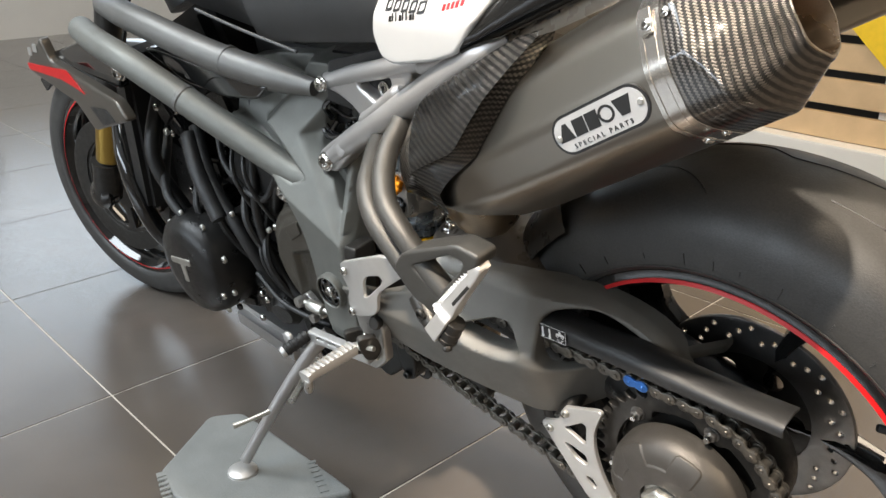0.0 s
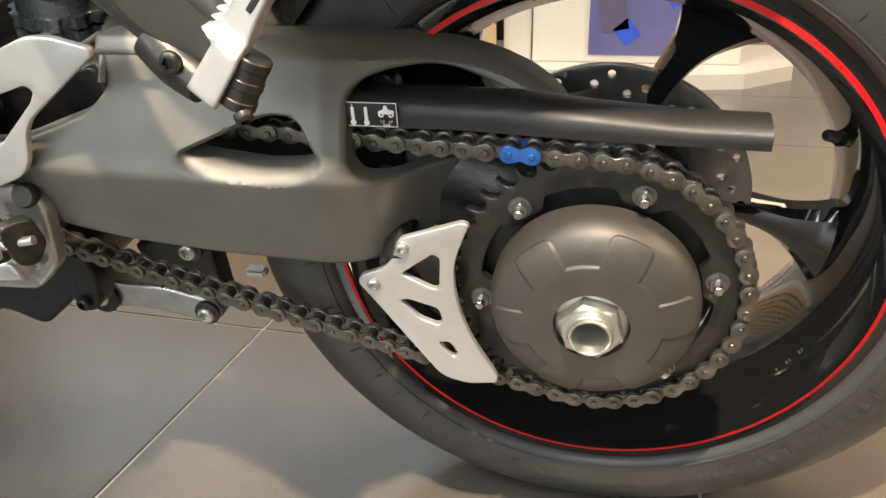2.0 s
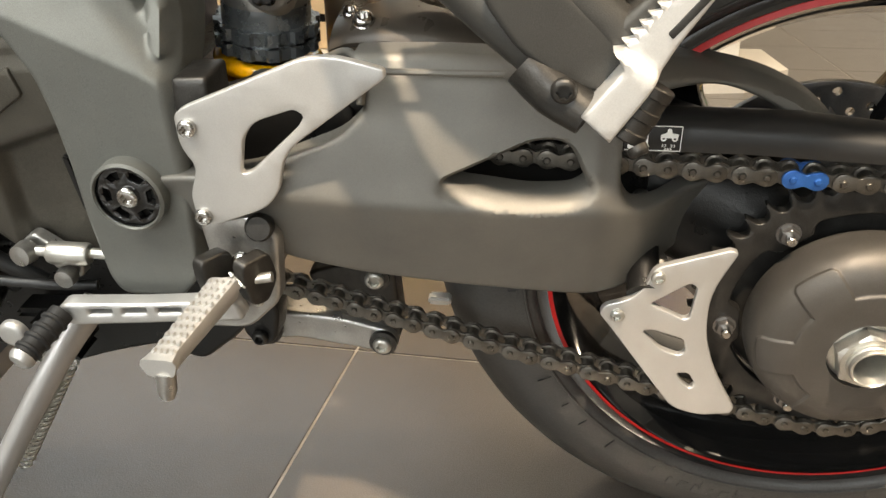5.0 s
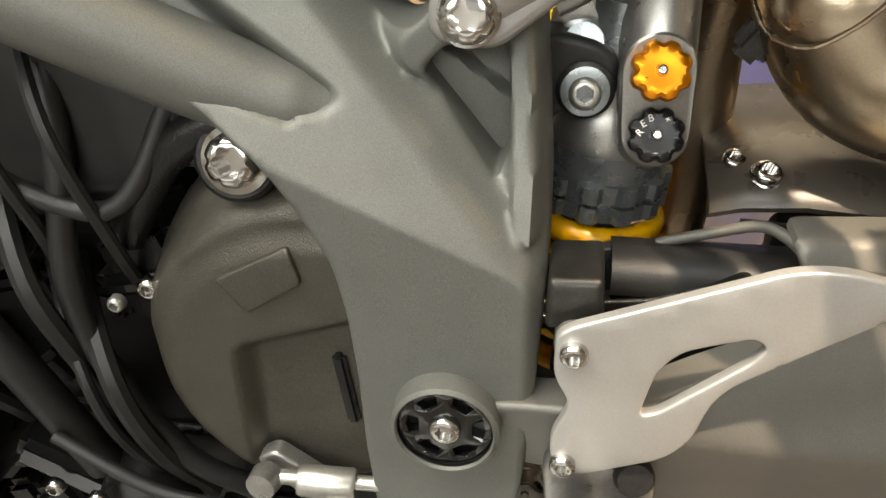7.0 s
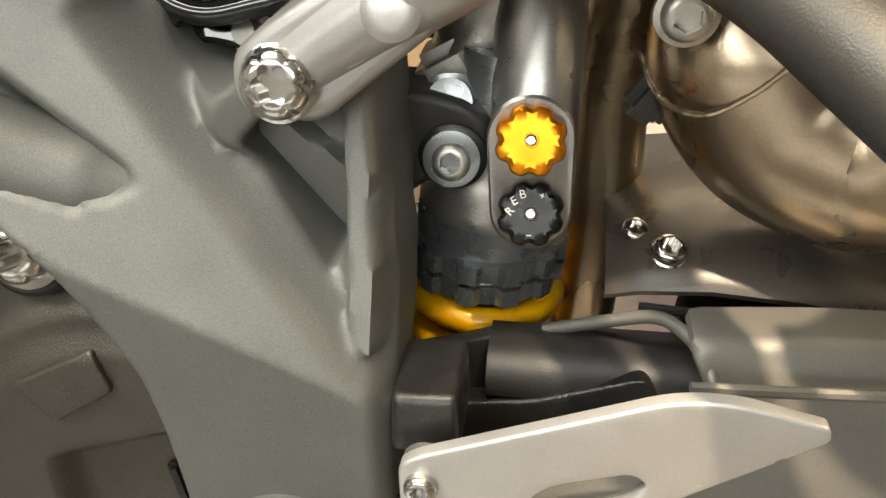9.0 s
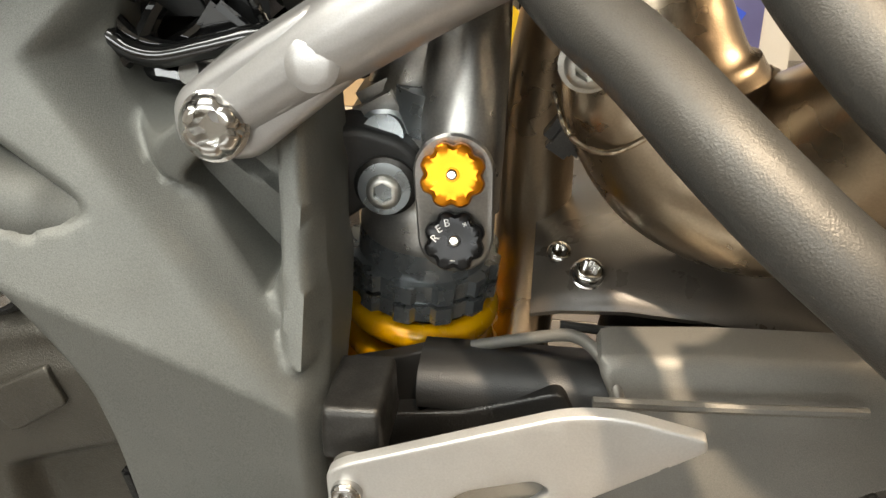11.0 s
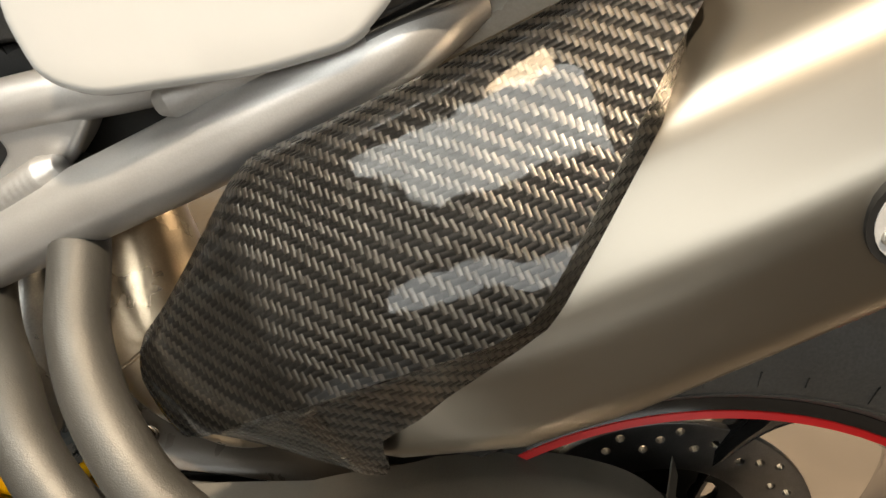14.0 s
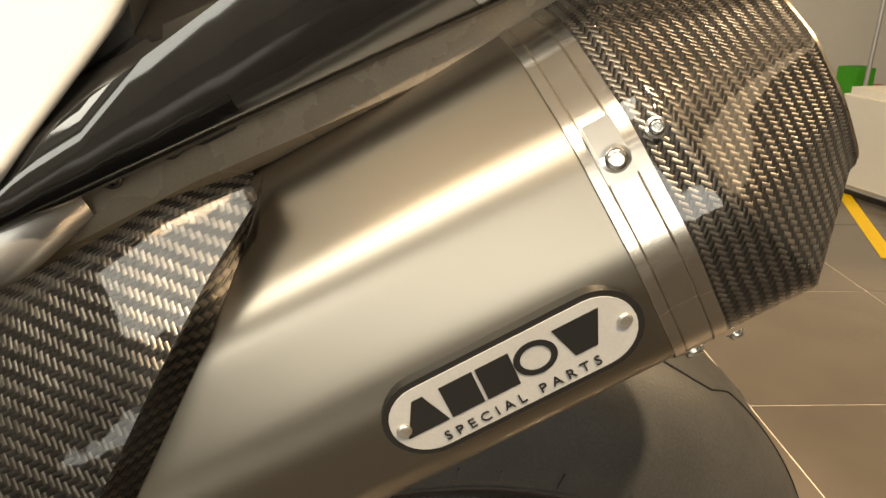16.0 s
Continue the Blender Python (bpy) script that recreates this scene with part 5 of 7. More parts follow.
# ---- rear shock ----
SH = Vector((-0.4355, -0.0455, 0.1610))
AX = Vector((0.10, -0.05, 1.0)).normalized()
shock = part("rear_shock", lathe([(0.026, 0.012), (0.033, 0.016), (0.0335, 0.027), (0.0325, 0.029), (0.0322, 0.043), (0.0310, 0.052), (0.0255, 0.064), (0.0215, 0.074), (0.020, 0.120)], SH, AX, 48), GREY_ANO, bike, "rear shock absorber with yellow spring and gold adjuster")
part("upper_cone", lathe([(0.0305, 0.045), (0.0320, 0.047), (0.0316, 0.0535), (0.0262, 0.0650), (0.0224, 0.0750), (0.0210, 0.100)], SH, AX, 48, ends=False), CAST, shock, "bright cast upper cone")
for z0, lobes in ((0.012, 12), (0.0235, 12)):
    c = SH + AX * z0
    m = axis_pose(c, AX)
    rows = []
    for rr, hh in ((0.030, 0), (1, 0), (1, 0.009), (0.030, 0.009)):
        rows.append([m @ Vector(((0.0385 if (k // 4) % 2 else 0.0355) * math.cos(2 * math.pi * k / 96), (0.0385 if (k // 4) % 2 else 0.0355) * math.sin(2 * math.pi * k / 96), hh)) if rr == 1 else m @ Vector((rr * math.cos(2 * math.pi * k / 96), rr * math.sin(2 * math.pi * k / 96), hh)) for k in range(96)])
    part("preload_ring", skin(rows), GREY_ANO, shock, sharp=30)
m = axis_pose(SH + AX * 0.006, AX)
coil = [m @ Vector((0.0345 * math.cos(a), 0.0345 * math.sin(a), -0.0012 * min(a, 5.0) - 0.0036 * max(0.0, a - 5.0))) for a in np.linspace(1.2, 10 * math.pi, 190)]
part("spring", tube(coil, 0.0068, 14, 1), YELLOW, shock, "glossy yellow coil spring")
part("damper_body", tube([SH + AX * 0.02, SH - AX * 0.12], 0.024, 24, 1), BLACK_STEEL, shock)
part("reservoir_head", tube([(-0.412, -0.020, 0.350), (-0.411, -0.040, 0.315), (-0.411, -0.058, 0.284), (-0.411, -0.070, 0.258), (-0.4105, -0.076, 0.230)], [0.017, 0.018, 0.0185, 0.018, 0.0165], 24, 6), CAST, shock, "bead-blasted aluminium reservoir head")
part("neck", tube([(-0.445, -0.040, 0.235), (-0.440, -0.045, 0.268), (-0.425, -0.040, 0.310)], [0.019, 0.018, 0.019], 20, 5), CAST, shock)
part("eye", lathe([(0.014, -0.02), (0.014, 0.012), (0.011, 0.014)], (-0.443, -0.070, 0.242), n=28), BLACK_STEEL, shock)
part("top_mount", block((0.026, 0.030, 0.026), Matrix.Translation((-0.446, -0.050, 0.268)) @ Matrix.Rotation(-0.5, 4, "Y"), 0.005), CAST, shock)
part("mount_nut", lathe([(0.0125, 0), (0.0125, 0.005), (0.0095, 0.006), (0.0092, 0.012)], (-0.445, -0.064, 0.2585), (0, -0.9, 0.35), 28), GREY_ANO, shock)
part("bush", lathe([(0.0115, 0), (0.0115, 0.004), (0.0085, 0.0045)], (-0.443, -0.082, 0.242), (0, -0.97, 0.2), 28), GREY_ANO, shock)
bolt(shock, (-0.443, -0.0845, 0.2415), 0.0078, 0.005, socket="hex", way=(0, -0.97, 0.2), material=STEEL)
ADJ = Vector((0.04, -0.90, 0.44)).normalized()


def knob(where, r, lobes, material, depth, name, label):
    m = axis_pose(where, ADJ)
    n = lobes * 10
    rows = []
    for q, hh in ((0.85, 0), (1, 0.12), (1, 0.62), (0.95, 0.85), (0.80, 1.0), (0.55, 1.0), (0.30, 0.96), (0.21, 0.96), (0.19, 1.12), (0.02, 1.12)):
        row = []
        for k in range(n):
            a = 2 * math.pi * k / n
            sc = r * q * (1 - (0.13 if q > 0.6 else 0) * (0.5 + 0.5 * math.cos(lobes * a)) ** 2)
            row.append(m @ Vector((sc * math.cos(a), sc * math.sin(a), depth * hh)))
        rows.append(row)
    k = part(name, skin(rows), material, shock, label, sharp=32)
    bolt(k, Vector(where) + ADJ * depth * 1.1, 0.0022, 0.001, way=ADJ)
    return k


seat_a, seat_b = Vector((-0.4115, -0.0975, 0.2585)), Vector((-0.4105, -0.0995, 0.2285))
along = (seat_b - seat_a).normalized()
across = ADJ.cross(along).normalized()
outline = [seat_b + 0.0158 * (math.cos(a) * across + math.sin(a) * along) for a in np.linspace(0, math.pi, 15)] + [seat_a + 0.0165 * (math.cos(a) * across + math.sin(a) * along) for a in np.linspace(math.pi, 2 * math.pi, 15)]
part("adjuster_plate", skin([[p - ADJ * 0.020 for p in outline], [p - ADJ * 0.0012 for p in outline], [p.lerp((seat_a + seat_b) / 2, 0.05) for p in outline]]), CAST, shock, sharp=40)
knob((-0.4115, -0.0985, 0.2575), 0.0135, 8, GOLD, 0.008, "gold_knob", "gold anodised compression knob")
rk = knob((-0.4105, -0.1005, 0.2285), 0.0130, 8, BLACK_ANO, 0.007, "rebound_knob", "black rebound knob with engraved letters")
um = axis_pose(Vector((-0.4105, -0.1005, 0.2285)) + ADJ * 0.0070, ADJ)
upv = (um.inverted().to_3x3() @ Vector((0, 0.44, 0.9)))
rot0 = math.atan2(upv.y, upv.x)
for ch, deg, sz in (("R", 175, 0.0046), ("E", 145, 0.0046), ("B", 115, 0.0046), ("+", 60, 0.0044), ("\u2013", 268, 0.0038)):
    a = rot0 + radians(deg - 90)
    o = part("engraving", text_mesh(ch, sz), LABEL_WHITE, rk, smooth=False)
    o.matrix_basis = um @ Matrix.Translation((0.0079 * math.cos(a), 0.0079 * math.sin(a), 0.0002)) @ Matrix.Rotation(rot0 - math.pi / 2 + radians(max(-40, min(60, (deg - 90) * 0.6)) if deg < 200 else 0), 4, "Z")

# ---- hugger, chain slider, exhaust link pipe ----
hug_r = []
for x, y0, zt, zc in ((-0.378, -0.078, 0.190, 0.165), (-0.364, -0.084, 0.197, 0.165), (-0.335, -0.086, 0.200, 0.168), (-0.30, -0.087, 0.198, 0.170), (-0.265, -0.086, 0.190, 0.165), (-0.235, -0.084, 0.181, 0.158), (-0.210, -0.080, 0.172, 0.152)):
    hug_r.append([Vector((x, y, z)) for y, z in ((y0, zt - 0.014), (y0 - 0.003, zt - 0.010), (y0 - 0.001, zt - 0.006), (y0 + 0.006, zt - 0.002), (y0 + 0.016, zt + 0.002), (-0.03, zt + 0.008), (0.03, zt + 0.010), (0.09, zc), (0.09, zc - 0.004), (0.03, zt + 0.006), (-0.028, zt + 0.004), (y0 + 0.016, zt - 0.002), (y0 + 0.007, zt - 0.006), (y0 + 0.004, zt - 0.014))])
hugger = part("hugger", skin(hug_r), HUGGER, bike, "black plastic rear hugger over the tyre", sharp=50)
shell = []
for a in np.linspace(radians(152), radians(127), 12):
    ring = []
    for k in range(15):
        b = radians(-66 + 132 * k / 14)
        r = 0.3365 - 0.095 + 0.102 * math.cos(b) ** 0.74
        ring.append(Vector((r * math.cos(a), MID + 0.098 * math.copysign(abs(math.sin(b)) ** 0.8, b), r * math.sin(a))))
    shell.append(ring)
shell_bm = skin(shell, False, False)
bmesh.ops.solidify(shell_bm, geom=shell_bm.faces[:], thickness=0.003)
part("hugger_shell", shell_bm, HUGGER, hugger, sharp=60)
bolt(hugger, (-0.353, -0.074, 0.1985), 0.0075, 0.006, way=(0.1, -0.45, 0.9), flange=1.1)
bolt(hugger, (-0.366, -0.058, 0.199), 0.006, 0.004, way=(0.1, -0.5, 0.85))
part("hugger_rib", tube([(-0.364, -0.0885, 0.180), (-0.30, -0.0895, 0.176), (-0.235, -0.087, 0.166)], 0.0022, 8, 4), PLASTIC, hugger)
part("chain_slider", skin([[Vector((x, y, z)) for y, z in ((-0.121, 0.150 + e), (-0.124, 0.156), (-0.1235, 0.165), (-0.118, 0.171), (-0.106, 0.173), (-0.090, 0.169), (-0.090, 0.165), (-0.106, 0.169), (-0.116, 0.167), (-0.1205, 0.163), (-0.121, 0.156), (-0.118, 0.150 + e))] for x, e in ((-0.425, 0.004), (-0.40, -0.002), (-0.37, -0.004), (-0.345, 0.0), (-0.325, 0.004))]), PLASTIC, bike, "black rubber chain slider on the swing arm", sharp=85)
pipe = part("link_pipe", tube([(-0.395, 0.01, -0.05), (-0.386, 0.0, 0.10), (-0.380, -0.008, 0.20), (-0.379, -0.014, 0.26), (-0.365, -0.03, 0.335)], 0.0190, 28, 8), PIPE, bike, "heat-tinted stainless exhaust link pipe")
part("collector", tube([(-0.345, -0.045, 0.345), (-0.337, -0.055, 0.315), (-0.331, -0.061, 0.285), (-0.313, -0.064, 0.260), (-0.284, -0.072, 0.252), (-0.262, -0.090, 0.272), (-0.248, -0.125, 0.312), (-0.236, -0.160, 0.338)], [0.026, 0.030, 0.041, 0.043, 0.043, 0.038, 0.032, 0.030], 32, 8), PIPE, pipe)
seam = spline([(-0.3735, -0.072, 0.284), (-0.366, -0.088, 0.272), (-0.352, -0.098, 0.270), (-0.338, -0.102, 0.279), (-0.326, -0.103, 0.291)], 30)
part("weld_seam", tube(seam, [0.0012 + 0.0002 * math.sin(0.61 * k) * math.sin(0.23 * k) for k in range(len(seam))], 8, 1), PIPE, pipe)
part("pipe_bracket", block((0.018, 0.014, 0.020), Matrix.Translation((-0.366, -0.062, 0.262)) @ Matrix.Rotation(0.6, 4, "Y"), 0.004), BLACK_STEEL, pipe)
bolt(pipe, (-0.362, -0.098, 0.305), 0.0088, 0.006, socket="hex", flange=1.25, material=STEEL)

# ---- silencer ----
SU = Vector((0.868, 0.06, 0.493)).normalized()
SV = Vector((-0.493, 0.0, 0.868)).normalized()
SW = SU.cross(SV).normalized()
if SW.y > 0:
    SW = -SW
S0 = Vector((0.0, -0.150, 0.470))  # a point on the axis near the rear band


def can_section(scale=1.0):
    pts = rounded([(-0.050, 0.047), (-0.034, 0.068), (0.006, 0.066), (0.044, 0.044), (0.064, 0.006), (0.062, -0.040), (0.030, -0.062), (-0.030, -0.062), (-0.062, -0.030), (-0.068, 0.010)], 0.010, 6)
    return [(v * scale, w * scale) for v, w in dense(pts, 0.005)]


def can_ring(s, scale=1.0, dv=0.0, dw=0.0):
    c = S0 + SU * s
    return [c + SV * (v + dv) + SW * (w + dw) for v, w in can_section(scale)]


can = part("silencer", skin([can_ring(s, k, dv, dw) for s, k, dv, dw in ((-0.275, 0.55, 0.0, -0.01), (-0.268, 0.62, 0.0, -0.01), (-0.235, 0.80, 0.0, -0.004), (-0.19, 0.95, 0.0, 0.0), (-0.15, 1.0, 0, 0), (-0.08, 1.0, 0, 0), (0.0, 1.0, 0, 0), (0.047, 1.0, 0, 0))]), TITAN, bike, "brushed titanium silencer with carbon end cap and heat shield", sharp=60)
for s0, s1, k in ((0.0290, 0.0335, 1.011), (0.0335, 0.0435, 1.006), (0.0435, 0.0490, 1.012)):
    part("band", skin([can_ring(s0, 1.0), can_ring(s0 + 0.0004, k), can_ring(s1 - 0.0004, k), can_ring(s1, 1.0)]), BAND, can)


def outlet_point(v, w, scale=1.0):
    return -0.003 + 0.62 * v * scale, 0.45 * w * scale


def cap_ring(s):
    """A ring of the end cap: it keeps the silencer's section up to a slanting edge, then runs in to the outlet."""
    c = S0 + SU * s
    row = []
    for v, w in can_section(1.003):
        edge = float(np.interp(v, (-0.068, -0.050, -0.021, 0.0125, 0.031, 0.047, 0.064), (0.088, 0.086, 0.078, 0.0640, 0.0610, 0.0575, 0.0570))) if w > 0 else 0.062
        f = min(1.0, max(0.0, (s - edge) / (0.119 - edge)))
        v1, w1 = outlet_point(v, w)
        row.append(c + SV * (v + (v1 - v) * f) + SW * (w + (w1 - w) * f))
    return row


def lip_ring(s, scale):
    return [S0 + SU * s + SV * v + SW * w for v, w in (outlet_point(a, b, scale) for a, b in can_section(1.003))]


cap_rows = [can_ring(0.046, 1.0), can_ring(0.0485, 1.004)] + [cap_ring(s) for s in np.linspace(0.052, 0.119, 30)] + [lip_ring(0.1215, 0.985), lip_ring(0.1222, 0.95)]
cap_bm = skin(cap_rows, True, False)
layer = cap_bm.loops.layers.uv.verify()
for face in cap_bm.faces:
    for corner in face.loops:
        u, v = corner[layer].uv
        corner[layer].uv = ((u + v) * 0.7071, (v - u) * 0.7071)
cap_ob = part("end_cap", cap_bm, CARBON_FINE, can, "glossy carbon fibre end cap", sharp=60)
part("outlet_ring", skin([lip_ring(0.1200, 0.955), lip_ring(0.1232, 0.945), lip_ring(0.1232, 0.90), lip_ring(0.112, 0.88), lip_ring(0.05, 0.86)], True, False), PIPE, cap_ob)
part("outlet_wall", skin([lip_ring(0.052, 0.87), lip_ring(0.051, 0.05)], True, False), BLACK_STEEL, cap_ob)


def on_can(s, v, lift=0.0):
    """A place and outward way on the outer face of the silencer."""
    sec = can_section()
    best = max((p for p in sec if abs(p[0] - v) < 0.006), key=lambda p: p[1])
    return S0 + SU * s + SV * v + SW * (best[1] + lift)


for s, v, r in ((0.039, 0.036, 0.0036), (0.0545, 0.038, 0.0026), (0.039, -0.056, 0.0036), (0.055, -0.055, 0.0026)):
    p = on_can(s, v)
    nrm = (SW * math.cos(0.5 if v > 0 else -0.8) + SV * math.sin(0.5 if v > 0 else -0.8))
    bolt(can, p + nrm * 0.0004, r, 0.0026, way=nrm, flange=1.35, socket="hex")
for v0, v1 in ((0.029, 0.047),):  # bridges of the strap under its screws
    a, b = on_can(0.0385, v0, 0.0), on_can(0.0385, v1, 0.0)
    up_way = (b - a).normalized()
    out_way = SU.cross(up_way)
    if out_way.dot(SW) < 0:
        out_way = -out_way
    m_ = Matrix((SU, up_way, out_way)).transposed().to_4x4()
    m_.translation = (a + b) / 2 + out_way * 0.0012
    part("strap_bridge", block((0.0105, (b - a).length, 0.0022), m_, 0.0008), BAND, can)
# oval plate
PU, PW = SU, SW


def plate_at(pts, lift, depth, bm=None):
    """A flat shape on the silencer's side, from (along, up) pairs."""
    bm = bm or bmesh.new()
    base = [S0 + PU * (a - 0.0215) + SV * (b - 0.0085) + PW * (0.0665 + lift) for a, b in pts]
    lo = [bm.verts.new(p) for p in base]
    hi = [bm.verts.new(p + PW * depth) for p in base]
    bm.faces.new(hi)
    bm.faces.new(lo[::-1])
    for k in range(len(lo)):
        j = (k + 1) % len(lo)
        bm.faces.new((lo[k], lo[j], hi[j], hi[k]))
    return bm


def stadium(cx, half, r, n=14):
    return [(cx + half + r * math.cos(a), r * math.sin(a)) for a in (-math.pi / 2 + math.pi * k / n for k in range(n + 1))] + [(cx - half + r * math.cos(a), r * math.sin(a)) for a in (math.pi / 2 + math.pi * k / n for k in range(n + 1))]


badge = part("badge", plate_at(stadium(0.0, 0.0305, 0.0163), -0.003, 0.0045), LABEL_BLACK, can, "oval black and white maker's plate", sharp=30)
part("badge_field", plate_at(stadium(0.0, 0.0305, 0.0140), 0.0, 0.0019), BADGE_FIELD, badge, sharp=30)
for a in (-0.0405, 0.0405):
    bolt(badge, S0 + PU * (a - 0.0215) + SV * (-0.0085) + PW * 0.0684, 0.0026, 0.0012, way=PW, socket="none", material=STEEL)
for k, w in enumerate((0.0115, 0.0105, 0.0105, 0.0125, 0.0135)):  # five bold shapes of the mark
    x0 = (-0.0325, -0.0200, -0.0085, 0.0030, 0.0165)[k]
    shape = [(x0, -0.0045), (x0 + w, -0.0045), (x0 + w + 0.001, 0.0085), (x0 + 0.001, 0.0085)]
    if k == 0:
        shape = [(x0 - 0.002, -0.0045), (x0 + w, -0.0045), (x0 + w * 0.72, 0.0085), (x0 + w * 0.42, 0.0085)]
    elif k == 3:
        shape = [(x0 + 0.0062 + q * math.cos(b), 0.002 + q * math.sin(b)) for q, turn in ((0.0066, 1), (0.0046, -1)) for b in (turn * 2 * math.pi * j / 24 for j in range(25))]
    elif k == 4:
        shape = [(x0 + 0.003, -0.0045), (x0 + 0.010, -0.0045), (x0 + 0.0145, 0.0085), (x0, 0.0085)]
    part("mark", plate_at([(1.15 * a - 0.0012, 1.04 * b + 0.0006) for a, b in shape], 0.0019, 0.0003), LABEL_BLACK, badge, smooth=False)
words = part("lettering", text_mesh("SPECIAL PARTS", 0.0056, 1.62), LABEL_BLACK, badge, smooth=False)
words.matrix_basis = Matrix.Translation(S0 + PU * -0.0225 + SV * (-0.0188) + PW * 0.0687) @ Matrix((PU, SV, PW)).transposed().to_4x4()

# carbon heat shield over the silencer's front
def ramp(x, table):
    xs, ys = zip(*table)
    return float(np.interp(x, xs, ys))


rows = []
for s in np.linspace(-0.326, -0.068, 65):
    top = ramp(s, ((-0.326, 0.012), (-0.321, 0.029), (-0.311, 0.043), (-0.290, 0.053), (-0.272, 0.063), (-0.250, 0.076), (-0.240, 0.0815), (-0.230, 0.0845), (-0.15, 0.083), (-0.10, 0.082), (-0.068, 0.0755)))
    bot = ramp(s, ((-0.326, -0.006), (-0.318, -0.012), (-0.303, -0.017), (-0.270, -0.025), (-0.244, -0.030), (-0.238, -0.027), (-0.231, -0.008), (-0.200, 0.0015), (-0.160, 0.009), (-0.153, 0.0125), (-0.134, 0.0245), (-0.101, 0.0458), (-0.086, 0.0548), (-0.072, 0.0650), (-0.068, 0.070)))
    fold = max(bot + 0.001, ramp(s, ((-0.326, 0.004), (-0.290, 0.012), (-0.260, 0.020), (-0.243, 0.0235), (-0.200, 0.0235), (-0.174, 0.0220), (-0.161, 0.0240), (-0.152, 0.0290), (-0.120, 0.0485), (-0.094, 0.0615), (-0.068, 0.0720))))
    full = ramp(s, ((-0.326, 0.004), (-0.321, 0.017), (-0.312, 0.028), (-0.296, 0.040), (-0.270, 0.055), (-0.248, 0.068), (-0.241, 0.0725), (-0.20, 0.0800), (-0.16, 0.0840), (-0.12, 0.083), (-0.075, 0.070)))
    hem = ramp(s, ((-0.326, 0.0), (-0.290, 0.022), (-0.260, 0.042), (-0.242, 0.056), (-0.230, 0.0675), (-0.06, 0.0675)))
    out = lambda v: full - 0.050 * (max(0.0, v - 0.010) / 0.068) ** 1.8  # noqa: E731
    at_fold = out(fold)
    hem = min(hem, at_fold - 0.3 * (fold - bot), 0.002 + float(np.interp(bot, (-0.05, -0.034, 0.006, 0.044, 0.064, 0.075), (0.05, 0.068, 0.066, 0.044, 0.006, 0.0))))
    row = []
    for q in [k / 22 * 0.76 for k in range(23)] + [0.765 + 0.235 * k / 7 for k in range(8)]:
        if q <= 0.76:
            v = top + (fold - top) * q / 0.76
            w = out(v) - (0.010 * (1 - q / 0.04) if q < 0.04 else 0.0)
        else:
            f = (q - 0.76) / 0.24
            v = fold + (bot - fold) * f
            w = at_fold + (hem - at_fold) * f ** 0.85 - 0.0012
        row.append(S0 + SU * s + SV * v + SW * w)
    rows.append(row)
shield = skin(rows, False, False)
layer = shield.loops.layers.uv.verify()
weave = {}
run = 0.0
for i, row in enumerate(rows):
    run += (row[11] - rows[i - 1][11]).length if i else 0.0
    arc = -(row[0] - S0).dot(SV)
    for k, p in enumerate(row):
        arc += (p - row[k - 1]).length if k else 0.0
        weave[tuple(round(c, 6) for c in p)] = (run, arc)
for face in shield.faces:
    for corner in face.loops:
        corner[layer].uv = weave[tuple(round(c, 6) for c in corner.vert.co)]
bmesh.ops.solidify(shield, geom=shield.faces[:], thickness=0.0022)
part("heat_shield", shield, CARBON, can, "glossy carbon fibre silencer heat shield", sharp=50)
right_can = part("silencer", skin([[Vector((p.x, 2 * MID - p.y, p.z)) for p in can_ring(s, k)] for s, k in ((-0.275, 0.6), (-0.19, 0.95), (0.047, 1.0))]), TITAN, bike, "second brushed titanium silencer on the far side")
part("end_cap", skin([[Vector((p.x, 2 * MID - p.y, p.z)) for p in can_ring(s, k)] for s, k in ((0.046, 1.004), (0.088, 0.95), (0.115, 0.66))]), CARBON, right_can)

# ---- seat, tail and tank ----
panel = rounded([(-0.318, 0.480), (-0.310, 0.455), (-0.292, 0.449), (-0.235, 0.458), (-0.203, 0.468), (-0.192, 0.480), (-0.172, 0.506), (-0.140, 0.545), (-0.120, 0.60), (-0.29, 0.60), (-0.305, 0.52)], [0.01, 0.012, 0.008, 0.01, 0.01, 0.004, 0.01, 0.01, 0.01, 0.01, 0.02])
cowl = part("seat_cowl", slab(panel, (), lambda x, z: -0.170 + 0.55 * np.clip(z - 0.50, 0, 1) + 0.15 * np.clip(x + 0.2, 0, 1), 0.02, 0.005, 0.012, 0.006), WHITE, bike, "white lacquered seat cowl with dark lettering shapes", sharp=60)
for k, (x0, w) in enumerate(((-0.292, 0.009), (-0.281, 0.009), (-0.270, 0.009), (-0.259, 0.009), (-0.248, 0.010))):
    rim = rounded([(x0, 0.5035), (x0 + w, 0.5050), (x0 + w + 0.002, 0.5160), (x0 + 0.002, 0.5145)], 0.0015)
    hole = [rounded([(x0 + 0.0025, 0.5063), (x0 + w - 0.0018, 0.5074), (x0 + w - 0.0004, 0.5136), (x0 + 0.004, 0.5122)], 0.001)]
    part("mark", slab(rim, hole, lambda x, z: -0.1703 + 0.55 * np.clip(z - 0.50, 0, 1), 0.0003, 0, 0.02, 0.01), LABEL_BLACK, cowl)
